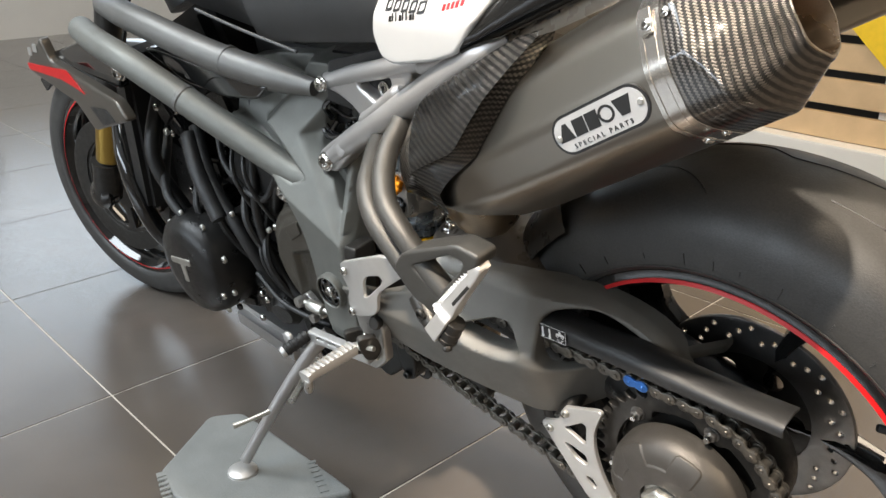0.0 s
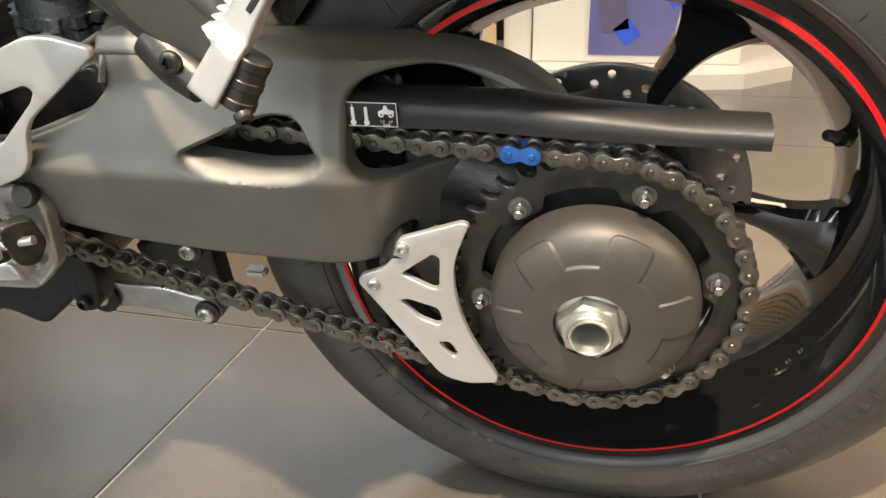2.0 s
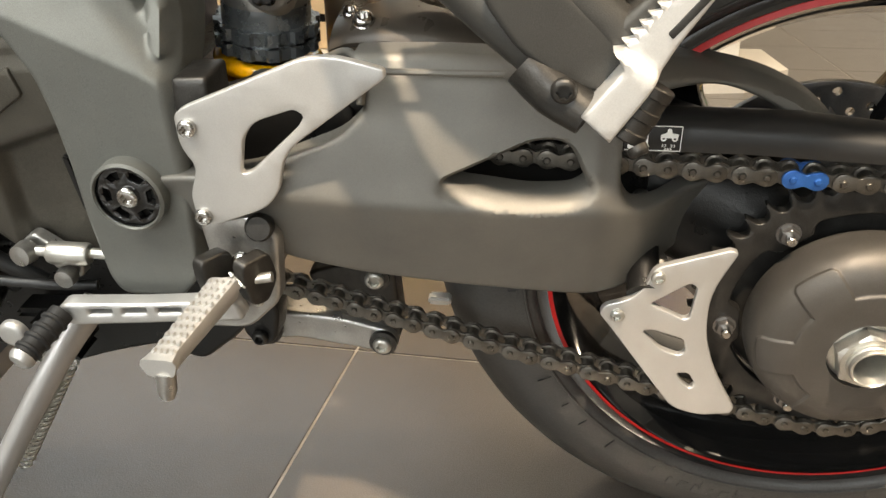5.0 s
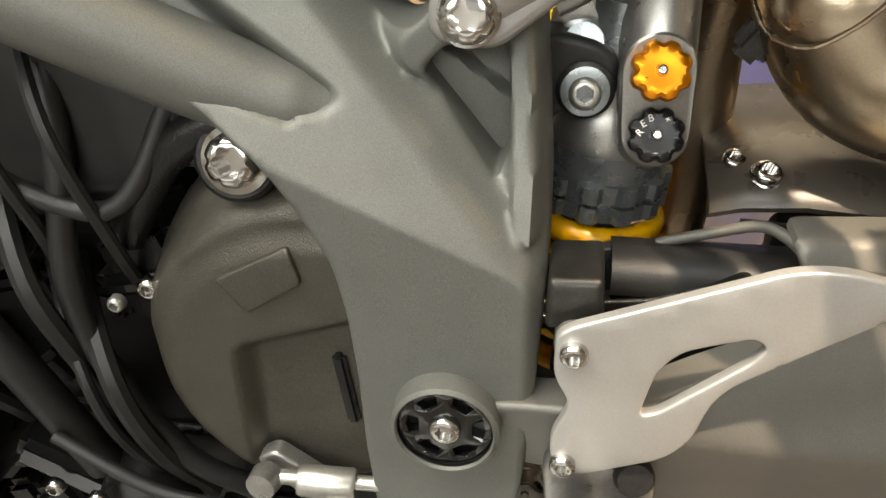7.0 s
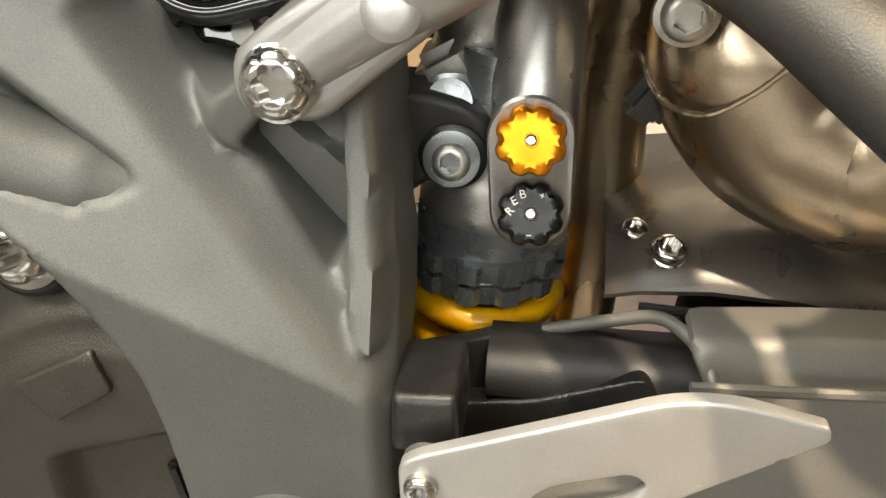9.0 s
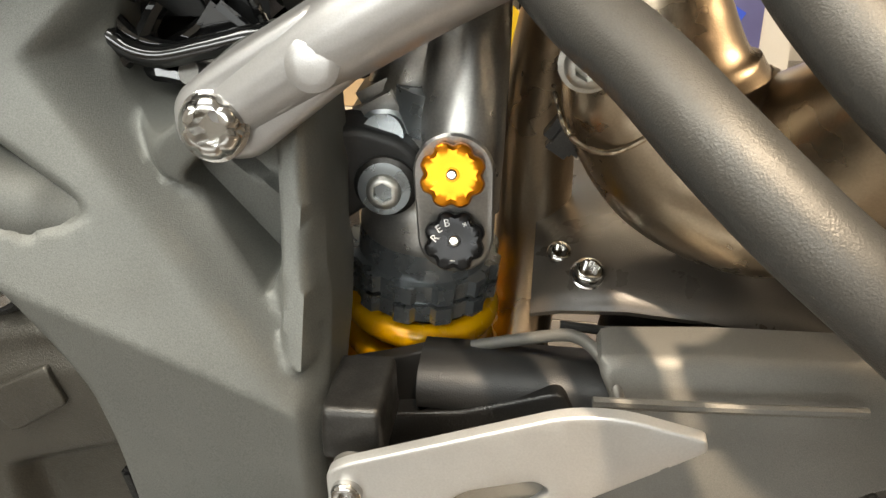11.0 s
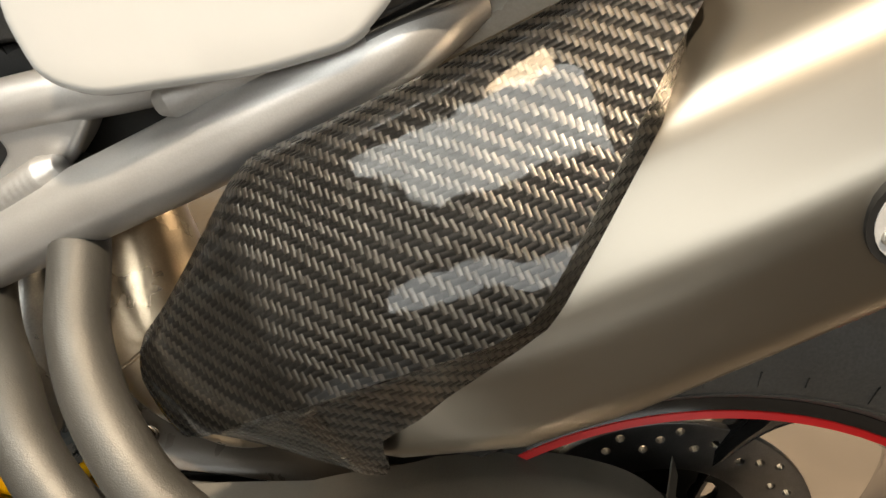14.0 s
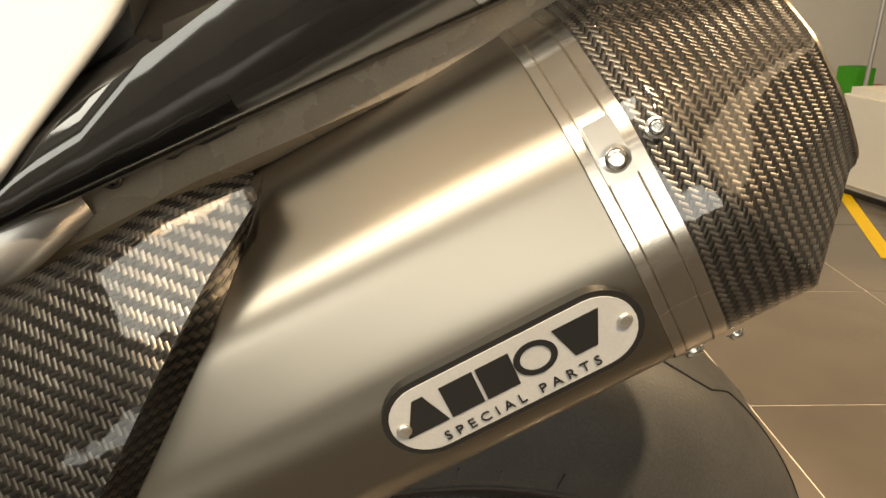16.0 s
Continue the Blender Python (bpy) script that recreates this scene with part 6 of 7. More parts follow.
for k in range(8):  # slanted strokes of the lettering
    x, z = -0.287 + 0.0050 * k, 0.4945 + 0.0006 * k
    h, w = (0.0085, 0.0016) if k % 3 else (0.0060, 0.0032)
    part("mark", slab([(x, z), (x + w, z + 0.0002), (x + w + 0.0024, z + h), (x + 0.0024, z + h - 0.0002)], (), -0.1704, 0.0003, 0, 0.02, 0.01), LABEL_BLACK, cowl)
for k in range(5):
    x, z = -0.216 + 0.0052 * k, 0.5080 + 0.0012 * k
    part("mark", slab([(x, z), (x + 0.0034, z + 0.0006), (x + 0.0042, z + 0.0062), (x + 0.0008, z + 0.0056)], (), lambda x, z: -0.1704 + 0.55 * np.clip(z - 0.50, 0, 1) + 0.15 * np.clip(x + 0.2, 0, 1), 0.0003, 0, 0.02, 0.01), RED, cowl)
tail_rows = []
for s in np.linspace(0, 1, 15):
    x = -0.200 + 0.33 * s
    lo = 0.468 + 0.43 * (x + 0.2)
    hi = ramp(x, ((-0.20, 0.490), (-0.17, 0.512), (-0.10, 0.562), (-0.05, 0.600), (0.13, 0.690)))
    yo = -0.168 + 0.19 * (x + 0.2)
    tail_rows.append([Vector((x, y, z)) for y, z in ((yo + 0.022, lo - 0.003), (yo + 0.006, lo), (yo, lo + 0.006), (yo - 0.001, 0.5 * (lo + hi)), (yo + 0.006, hi - 0.004), (yo + 0.022, hi), (0.0, hi + 0.02), (2 * MID - yo - 0.03, hi), (2 * MID - yo, lo + 0.01), (2 * MID - yo - 0.02, lo))])
tail = part("tail", skin(tail_rows), GLOSS, bike, "glossy black painted tail fairing", sharp=50)
under = part("undertray", skin([[Vector((x, y, z)) for y, z in ((yo + 0.004, lo), (yo - 0.002, lo + 0.008), (yo + 0.002, lo + 0.026), (0.06, lo + 0.03), (0.06, lo))] for x, yo, lo in ((-0.190, -0.140, 0.440), (-0.12, -0.138, 0.478), (-0.04, -0.128, 0.512), (0.06, -0.108, 0.556))]), TRAY, tail, "dark undertray with moulded clip", sharp=40)
for x, z in ((-0.150, 0.488), (-0.128, 0.500)):
    bolt(under, (x, -0.141, z), 0.0042, 0.003, material=BLACK_STEEL)
part("clip", block((0.030, 0.006, 0.010), Matrix.Translation((-0.118, -0.136, 0.504)) @ Matrix.Rotation(-0.5, 4, "Y"), 0.002), PLASTIC, under)
seat_rows = []
for s in np.linspace(0, 1, 17):
    x = -0.62 + 0.48 * s
    lo = 0.418 + 0.045 * s
    hi = 0.62 + 0.05 * s
    b = 0.012 * math.sin(math.pi * s)
    seat_rows.append([Vector((x, y, z)) for y, z in ((-0.088, lo), (-0.112 - b, lo + 0.012), (-0.122 - b, lo + 0.06), (-0.120, hi - 0.06), (-0.100, hi - 0.02), (-0.05, hi), (0.11, hi), (0.17, hi - 0.05), (0.17, lo))])
part("seat", skin(seat_rows), SEAT, bike, "dark grey vinyl riding seat", sharp=60)
tank_rows = []
for s in np.linspace(0, 1, 15):
    x = -1.05 + 0.50 * s
    lo = 0.505 - 0.085 * s
    tank_rows.append([Vector((x, y, z)) for y, z in ((-0.06, lo), (-0.115 + 0.01 * s, lo + 0.01), (-0.150 + 0.03 * s, lo + 0.07), (-0.170 + 0.04 * s, lo + 0.14), (-0.14, lo + 0.24), (-0.05, lo + 0.29), (0.11, lo + 0.29), (0.20, lo + 0.24), (0.23, lo + 0.14), (0.17, lo))])
tank = part("tank", skin(tank_rows), TANK, bike, "matt dark grey fuel tank", sharp=60)
part("tank_crease", tube([(-0.70, -0.148, 0.475), (-0.62, -0.138, 0.452), (-0.53, -0.120, 0.425)], 0.0022, 8, 6), TANK, tank)

# ---- engine ----
crank = part("engine", block((0.44, 0.24, 0.26), Matrix.Translation((-0.775, 0.03, 0.05)), 0.03), ENGINE, bike, "black engine with covers, hoses and bolts", sharp=50)
part("cylinder_block", block((0.20, 0.22, 0.30), Matrix.Translation((-0.86, 0.03, 0.29)) @ Matrix.Rotation(-0.35, 4, "Y"), 0.02), ENGINE, crank)
part("gearbox", block((0.20, 0.20, 0.24), Matrix.Translation((-0.600, 0.02, 0.06)), 0.03), ENGINE, crank)
part("airbox", block((0.32, 0.20, 0.12), Matrix.Translation((-0.62, 0.03, 0.34)), 0.03), PLASTIC, crank)
part("sump", slab(rounded([(-0.735, 0.010), (-0.735, -0.100), (-0.655, -0.122), (-0.607, -0.104), (-0.559, -0.090), (-0.521, -0.106), (-0.485, -0.076), (-0.469, -0.058), (-0.452, -0.020), (-0.460, 0.010)], 0.010), (), -0.095, 0.19, 0.006, 0.012, 0.008), ENGINE, crank)
lug = part("stand_lug", slab(rounded([(-0.476, -0.010), (-0.444, -0.012), (-0.438, -0.038), (-0.445, -0.070), (-0.460, -0.077), (-0.472, -0.062)], 0.008), (), -0.104, 0.022, 0.004, 0.008, 0.005), ENGINE, crank)
bolt(lug, (-0.457, -0.105, -0.063), 0.0068, 0.006, material=BLACK_STEEL)
acov = part("generator_cover", lathe([(0.092, 0.10), (0.091, 0.180), (0.086, 0.196), (0.074, 0.207), (0.05, 0.212), (0.0001, 0.213)], (-0.865, 0, 0.045), (0, -1, 0), 56), ENGINE, crank, "round black generator cover")
for k in range(9):
    a = radians(20 + 40 * k)
    bolt(acov, (-0.865 + 0.092 * math.cos(a), -0.178, 0.045 + 0.092 * math.sin(a)), 0.006, 0.006, material=STEEL)
part("cover_mark", slab(rounded([(-0.900, 0.065), (-0.835, 0.075), (-0.835, 0.063), (-0.856, 0.060), (-0.860, 0.025), (-0.872, 0.025), (-0.870, 0.058), (-0.900, 0.054)], 0.003), (), -0.2145, 0.002, 0.0008, 0.01, 0.006), STEEL, acov)
scov_out = rounded([(-0.655, 0.120), (-0.652, 0.165), (-0.625, 0.210), (-0.585, 0.226), (-0.535, 0.215), (-0.515, 0.15), (-0.515, 0.060), (-0.545, 0.030), (-0.610, 0.040), (-0.642, 0.075)], 0.02, 5)


def scov_face(x, z):
    r = np.hypot((x + 0.560) / 1.0, (z - 0.095) / 1.1)
    shell = -0.157 + 0.5 * np.clip(r - 0.085, 0, 1) ** 1.0 * 0.9
    rim = ease((r - 0.104) / 0.006) * 0.007 + 0.0025 * np.exp(-((r - 0.100) / 0.004) ** 2) * -1
    low = ease((0.142 + 0.35 * (x + 0.58) - z) / 0.012) * ease((x + 0.609) / 0.012)
    return shell + rim + 0.012 * low


scov = part("sprocket_cover", slab(scov_out, (), scov_face, 0.06, 0.012, 0.0022, 0.004), COVER, crank, "dark bronze sprocket cover with an outlined panel", sharp=60)
part("cover_panel", slab(rounded([(-0.608, 0.172), (-0.570, 0.192), (-0.565, 0.173), (-0.594, 0.154)], 0.003), (), lambda x, z: scov_face(x, z) - 0.0026, 0.006, 0.0012, 0.005, 0.003), COVER, scov)
part("cover_rib", block((0.007, 0.006, 0.045), Matrix.Translation((-0.553, -0.146, 0.102)) @ Matrix.Rotation(-0.12, 4, "Y"), 0.002), ENGINE, scov)
part("cover_arch", tube([(-0.665, -0.13, 0.175), (-0.63, -0.135, 0.225), (-0.585, -0.132, 0.246), (-0.545, -0.13, 0.24)], 0.010, 12, 6), ENGINE, scov)
for x, y, z in ((-0.649, -0.1445, 0.156), (-0.700, -0.165, 0.02), (-0.722, -0.17, -0.02), (-0.762, -0.205, 0.028), (-0.90, -0.12, 0.20), (-0.94, -0.12, 0.14), (-0.73, -0.12, 0.16), (-0.79, -0.12, 0.24), (-0.93, -0.14, 0.30), (-0.90, -0.14, 0.26)):
    bolt(crank, (x, y, z), 0.006, 0.006, material=CHROME)
for pts, r in (([(-1.20, -0.10, 0.215), (-1.16, -0.13, 0.160), (-1.135, -0.14, 0.09), (-1.12, -0.13, 0.01), (-1.08, -0.10, -0.05)], 0.019), ([(-0.86, -0.12, 0.27), (-0.80, -0.15, 0.20), (-0.74, -0.155, 0.12), (-0.71, -0.14, 0.02)], 0.011), ([(-0.70, -0.10, 0.33), (-0.68, -0.14, 0.24), (-0.69, -0.15, 0.14), (-0.66, -0.14, 0.04), (-0.62, -0.13, 0.0)], 0.007),
               ([(-0.97, -0.10, 0.33), (-0.96, -0.16, 0.22), (-0.93, -0.15, 0.12), (-0.90, -0.13, 0.02), (-0.86, -0.10, -0.06)], 0.013), ([(-0.78, -0.12, 0.31), (-0.74, -0.15, 0.24), (-0.66, -0.15, 0.20), (-0.62, -0.13, 0.26)], 0.005),
               ([(-0.72, -0.16, 0.06), (-0.66, -0.165, 0.03), (-0.60, -0.16, 0.02), (-0.56, -0.15, 0.015)], 0.004), ([(-1.0, -0.10, 0.24), (-0.93, -0.17, 0.17), (-0.88, -0.18, 0.13)], 0.008)):
    part("hose", tube(pts, r, 12, 8), PLASTIC if r < 0.015 else GLOSS, crank)
line = spline([(-0.86, -0.135, 0.262), (-0.815, -0.160, 0.215), (-0.765, -0.172, 0.150)], 16)
part("hose_sleeve", tube(line, [0.0135 + 0.0012 * (k % 2) for k in range(len(line))], 12, 1), PLASTIC, crank)
for x, z, w, h in ((-0.70, 0.21, 0.09, 0.06), (-0.75, 0.30, 0.08, 0.09), (-0.88, 0.22, 0.07, 0.08), (-0.66, 0.15, 0.05, 0.06)):
    part("casting", block((w, 0.05, h), Matrix.Translation((x, -0.105, z)) @ Matrix.Rotation(-0.3, 4, "Y"), 0.008), ENGINE, crank)
part("exhaust_box", block((0.20, 0.10, 0.055), Matrix.Translation((-0.860, -0.060, -0.150)) @ Matrix.Rotation(0.12, 4, "Y"), 0.014), SILVER, crank, "pale silver exhaust pre-chamber")
part("header_pipe", block((0.16, 0.20, 0.34), Matrix.Translation((-1.055, 0.02, 0.060)) @ Matrix.Rotation(0.25, 4, "Y"), 0.04), ENGINE, crank)
part("water_pump", lathe([(0.03, 0), (0.03, 0.03), (0.02, 0.04), (0.0001, 0.04)], (-0.69, -0.12, 0.0), (0.2, -1, -0.2), 24), ENGINE, crank)
part("side_panel", slab(rounded([(-0.7407, 0.2331), (-0.7432, 0.1983), (-0.6412, 0.1998), (-0.6161, 0.2456), (-0.6325, 0.2625), (-0.6685, 0.285), (-0.730, 0.290)], 0.012), (), -0.138, 0.03, 0.008, 0.012, 0.006), PLASTIC, crank, "matt black plastic engine panel")
# engine_detail: fins, brackets and screws over the black castings
random.seed(11)
for k in range(7):
    part("fin", block((0.150 - 0.006 * k, 0.235, 0.006), Matrix.Translation((-0.875 + 0.010 * k, 0.02, 0.20 + 0.026 * k)) @ Matrix.Rotation(-0.35, 4, "Y"), 0.002), ENGINE, crank)
for k in range(34):
    x, z = random.uniform(-0.97, -0.62), random.uniform(-0.06, 0.30)
    if math.hypot(x + 0.865, z - 0.045) < 0.095 or (x > -0.76 and z > 0.19):
        continue
    m_ = Matrix.Translation((x, random.uniform(-0.135, -0.105), z)) @ Matrix.Rotation(random.uniform(-0.8, 0.8), 4, "Y")
    part("casting", block((random.uniform(0.02, 0.07), random.uniform(0.02, 0.05), random.uniform(0.012, 0.04)), m_, 0.005), random.choice((ENGINE, ENGINE, GLOSS)), crank)
    if k % 2:
        bolt(crank, m_ @ Vector((0, -0.03, 0)), random.choice((0.0045, 0.006)), 0.006, material=random.choice((CHROME, STEEL, BLACK_STEEL)))
for k in range(9):
    x, z = random.uniform(-0.92, -0.66), random.uniform(0.10, 0.30)
    part("cable", tube([(x, -0.12, z), (x + 0.03, -0.16, z - 0.05), (x + 0.04, -0.15, z - 0.11), (x + random.uniform(0, 0.08), -0.12, z - 0.17)], random.choice((0.0035, 0.005, 0.006)), 8, 6), PLASTIC, crank)
# wiring and parts behind the subframe clevis
loom = part("wiring_loom", tube([(-0.562, -0.08, 0.314), (-0.552, -0.09, 0.309), (-0.542, -0.093, 0.303), (-0.528, -0.095, 0.301), (-0.509, -0.095, 0.305), (-0.491, -0.092, 0.309), (-0.476, -0.088, 0.31)], 0.0048, 12, 8), GLOSS, bike, "bundle of black cables and connectors")
for pts, r in (([(-0.531, -0.085, 0.342), (-0.511, -0.085, 0.333), (-0.492, -0.085, 0.33), (-0.47, -0.085, 0.338), (-0.453, -0.085, 0.344)], 0.0026), ([(-0.552, -0.088, 0.32), (-0.54, -0.088, 0.306), (-0.518, -0.088, 0.302), (-0.492, -0.088, 0.308), (-0.469, -0.088, 0.312)], 0.0030), ([(-0.542, -0.085, 0.284), (-0.528, -0.085, 0.276), (-0.512, -0.085, 0.28), (-0.502, -0.085, 0.296)], 0.0035)):
    part("cable", tube(pts, r, 8, 6), GLOSS, loom)
part("connector", tube([(-0.470, -0.09, 0.343), (-0.452, -0.095, 0.358), (-0.438, -0.09, 0.366)], [0.008, 0.010, 0.008], 12, 3), BLACK_STEEL, loom)
part("connector_seal", lathe([(0.0045, 0), (0.0045, 0.008)], (-0.463, -0.093, 0.346), (-0.8, 0, -0.3), 12), RED, loom)
part("throttle_body", block((0.10, 0.06, 0.06), Matrix.Translation((-0.545, -0.045, 0.345)), 0.012), ENGINE, loom)

random.seed(23)
for k in range(26):
    x, z = random.uniform(-0.575, -0.445), random.uniform(0.285, 0.372)
    m_ = Matrix.Translation((x, random.uniform(-0.080, -0.045), z)) @ Matrix.Rotation(random.uniform(-1.2, 1.2), 4, "Y")
    if k % 3 == 2:
        part("fitting", lathe([(0.007, 0), (0.008, 0.006), (0.005, 0.008), (0.005, 0.016)], m_ @ Vector((0, 0, 0)), (random.uniform(-1, 1), -0.6, random.uniform(-0.5, 1)), 14), random.choice((GLOSS, BLACK_STEEL, CAST)), loom)
    elif k % 3 == 1:
        a = m_ @ Vector((-0.03, -0.01, 0))
        part("cable", tube([a, m_ @ Vector((-0.01, -0.02, 0.006)), m_ @ Vector((0.015, -0.014, -0.004)), m_ @ Vector((0.035, 0.0, 0.006))], random.choice((0.0022, 0.003, 0.004)), 8, 6), GLOSS, loom)
    else:
        part("bracket", block((random.uniform(0.012, 0.03), 0.018, random.uniform(0.008, 0.02)), m_, 0.003), random.choice((GLOSS, ENGINE, GLOSS)), loom)

# ---- lower suspension link ----
link = part("suspension_link", slab(rounded([(-0.480, -0.082), (-0.470, -0.068), (-0.400, -0.072), (-0.352, -0.084), (-0.348, -0.104), (-0.370, -0.108), (-0.440, -0.098), (-0.478, -0.104)], 0.01), (), -0.062, 0.02, 0.004, 0.01, 0.006), CAST, bike, "cast aluminium suspension link under the swing arm")
part("rocker", slab(rounded([(-0.372, -0.012), (-0.350, -0.012), (-0.346, -0.095), (-0.368, -0.106), (-0.386, -0.096), (-0.430, -0.030)], 0.01), (), -0.055, 0.02, 0.004, 0.01, 0.006), BLACK_STEEL, link)
for x, z in ((-0.364, -0.024), (-0.362, -0.095), (-0.472, -0.087)):
    part("washer", lathe([(0.0125, 0), (0.0125, 0.004), (0.009, 0.005)], (x, -0.062, z), n=24), BLACK_STEEL, link)
    bolt(link, (x, -0.066, z), 0.0085, 0.006, material=STEEL)
part("link_boss", lathe([(0.018, -0.03), (0.018, 0.006), (0.015, 0.008)], (-0.472, -0.060, -0.087), n=24), ENGINE, link)
part("pale_strip", block((0.02, 0.012, 0.008), Matrix.Translation((-0.312, -0.045, -0.056)), 0.002), ALU, link)

# ---- front end ----
STEER = Matrix.Translation((-1.50, MID, -0.02)) @ Matrix.Rotation(radians(13), 4, Vector((-0.38, 0, 0.92)))
front = wheel("front_wheel", None, 0.300, 0.060, 0.219, turn=STEER, first=20.0, hub_y=0.0, label="gloss black front wheel with red stripe")
fd = part("front_disc", slab(ring_points(0.16, 72), [ring_points(0.115, 60)], -0.075, 0.005, 0.001, 0.012, 0.01), BLACK_STEEL, front)
spider = [[(r * math.cos(c + d), r * math.sin(c + d)) for r, d in ((0.055, -0.34), (0.106, -0.40), (0.109, 0.0), (0.106, 0.40), (0.055, 0.34))] for c in (k * math.pi / 3 for k in range(6))]
part("disc_carrier", slab(ring_points(0.118, 60), spider, -0.072, 0.006, 0.001, 0.012, 0.008), BLACK_STEEL, fd)
part("caliper", block((0.06, 0.045, 0.11), Matrix.Translation((0.135, -0.085, 0.02)) @ Matrix.Rotation(0.2, 4, "Y"), 0.012), BLACK_STEEL, front)
fork = part("front_fork", tube([(0.0, -0.105, 0.0), (0.13, -0.105, 0.32), (0.27, -0.105, 0.66)], [0.026, 0.027, 0.029], 22, 4), BLACK_STEEL, bike, "upside-down front fork with gold sleeve")
fork.matrix_basis = STEER
part("fork_sleeve", tube([(0.035, -0.105, 0.085), (0.085, -0.105, 0.21)], 0.0225 + 0.006, 22, 2), FORK_GOLD, fork)
part("mudguard", skin([[Vector(((0.312 + e) * math.cos(a), y, (0.312 + e) * math.sin(a))) for y, e in ((-0.075, -0.03), (-0.07, 0.0), (0, 0.012), (0.07, 0.0), (0.075, -0.03), (0.07, -0.03), (0, 0.008), (-0.068, -0.03))] for a in np.linspace(radians(10), radians(130), 14)]), GLOSS, fork)
part("axle_clamp", lathe([(0.030, 0), (0.034, 0.006), (0.034, 0.030), (0.024, 0.038), (0.012, 0.039)], (0.0, -0.100, 0.0), (0, -1, 0), 28), GLOSS, fork)
part("fork_foot", tube([(0.0, -0.110, -0.01), (0.03, -0.110, 0.08)], [0.030, 0.033], 18, 1), BLACK_STEEL, fork)
part("brake_hose", tube([(0.13, -0.13, 0.05), (0.20, -0.15, 0.14), (0.20, -0.14, 0.28), (0.24, -0.1, 0.45)], 0.005, 8, 6), GLOSS, fork)
rad_p = part("radiator", block((0.05, 0.34, 0.32), Matrix.Translation((-1.08, 0.03, 0.22)) @ Matrix.Rotation(0.3, 4, "Y"), 0.01), PLASTIC, bike, "black radiator with bronze side cowl")
cow = part("side_cowl", slab(rounded([(-0.852, 0.3185), (-1.0214, 0.2713), (-1.0651, 0.3115), (-1.2718, 0.341), (-1.2623, 0.3632), (-1.1455, 0.4147), (-1.1300, 0.3760), (-0.9600, 0.3560), (-0.8789, 0.3455)], 0.010), (), lambda x, z: -0.226 + 0.06 * np.clip(-0.85 - x, 0, 1), 0.012, 0.005, 0.014, 0.008), COWL, rad_p, "bronze radiator cowl with a red flash")
part("cowl_top", slab(rounded([(-1.150, 0.385), (-1.019, 0.417), (-0.877, 0.421), (-0.915, 0.350), (-1.05, 0.365)], 0.010), (), -0.196, 0.012, 0.004, 0.014, 0.008), GLOSS, cow)
part("red_flash", slab(rounded([(-1.265, 0.358), (-1.13, 0.366), (-1.055, 0.372), (-1.00, 0.338), (-1.045, 0.345), (-1.10, 0.350), (-1.262, 0.346)], 0.004), (), lambda x, z: -0.2275 + 0.06 * np.clip(-0.85 - x, 0, 1), 0.001, 0, 0.02, 0.01), RED, cow)
part("cowl_slot", slab(rounded([(-1.00, 0.318), (-0.93, 0.325), (-0.905, 0.308), (-0.965, 0.292)], 0.006), (), lambda x, z: -0.2275 + 0.06 * np.clip(-0.85 - x, 0, 1), 0.001, 0, 0.02, 0.01), PLASTIC, cow)
for k in range(2):
    part("mark", slab(rounded([(-1.235 + 0.036 * k, 0.376 + 0.010 * k), (-1.215 + 0.036 * k, 0.376 + 0.010 * k), (-1.206 + 0.036 * k, 0.392 + 0.010 * k), (-1.226 + 0.036 * k, 0.391 + 0.010 * k)], 0.004), (), lambda x, z: -0.2275 + 0.06 * np.clip(-0.85 - x, 0, 1), 0.001, 0, 0.02, 0.01), ALU, cow)
part("head_stock", tube([(-1.02, MID, 0.42), (-1.10, MID, 0.62)], 0.05, 20, 2), PLASTIC, bike)

# ---- pad under the stand ----
pad_out = rounded([(-0.097, -0.101), (-0.185, 0.045), (-0.151, 0.093), (-0.10, 0.096), (0.12, 0.094), (0.176, 0.092), (0.16, 0.06), (0.05, -0.08), (-0.017, -0.115)], 0.015)
bm = slab(pad_out, (), 0.0, 0.016, 0.006, 0.02, 0.01)
bmesh.ops.transform(bm, matrix=Matrix.Translation((-0.70, -0.245, 0.016)) @ Matrix.Rotation(radians(-90), 4, "X"), verts=bm.verts)
pad = tagged(part("stand_pad", bm, PAD), "grey moulded plastic pad lying under the side stand", "mat")
for x0, z0, ang in ((-0.75, -0.36, -0.35), (-0.60, -0.17, 2.75)):
    for k in range(7):
        m = Matrix.Translation((x0, z0, 0.0155)) @ Matrix.Rotation(ang, 4, "Z") @ Matrix.Translation((0.013 * k - 0.04, 0, 0))
        part("raised_mark", block((0.008 if k else 0.014, 0.016, 0.003), m, 0.001), PAD, pad)

BOX_GREEN = mat("green_card", (0.05, 0.45, 0.03), 0.5, spot=0.06)
BOX_ORANGE = mat("orange_card", (0.55, 0.16, 0.08), 0.5, spot=0.06)

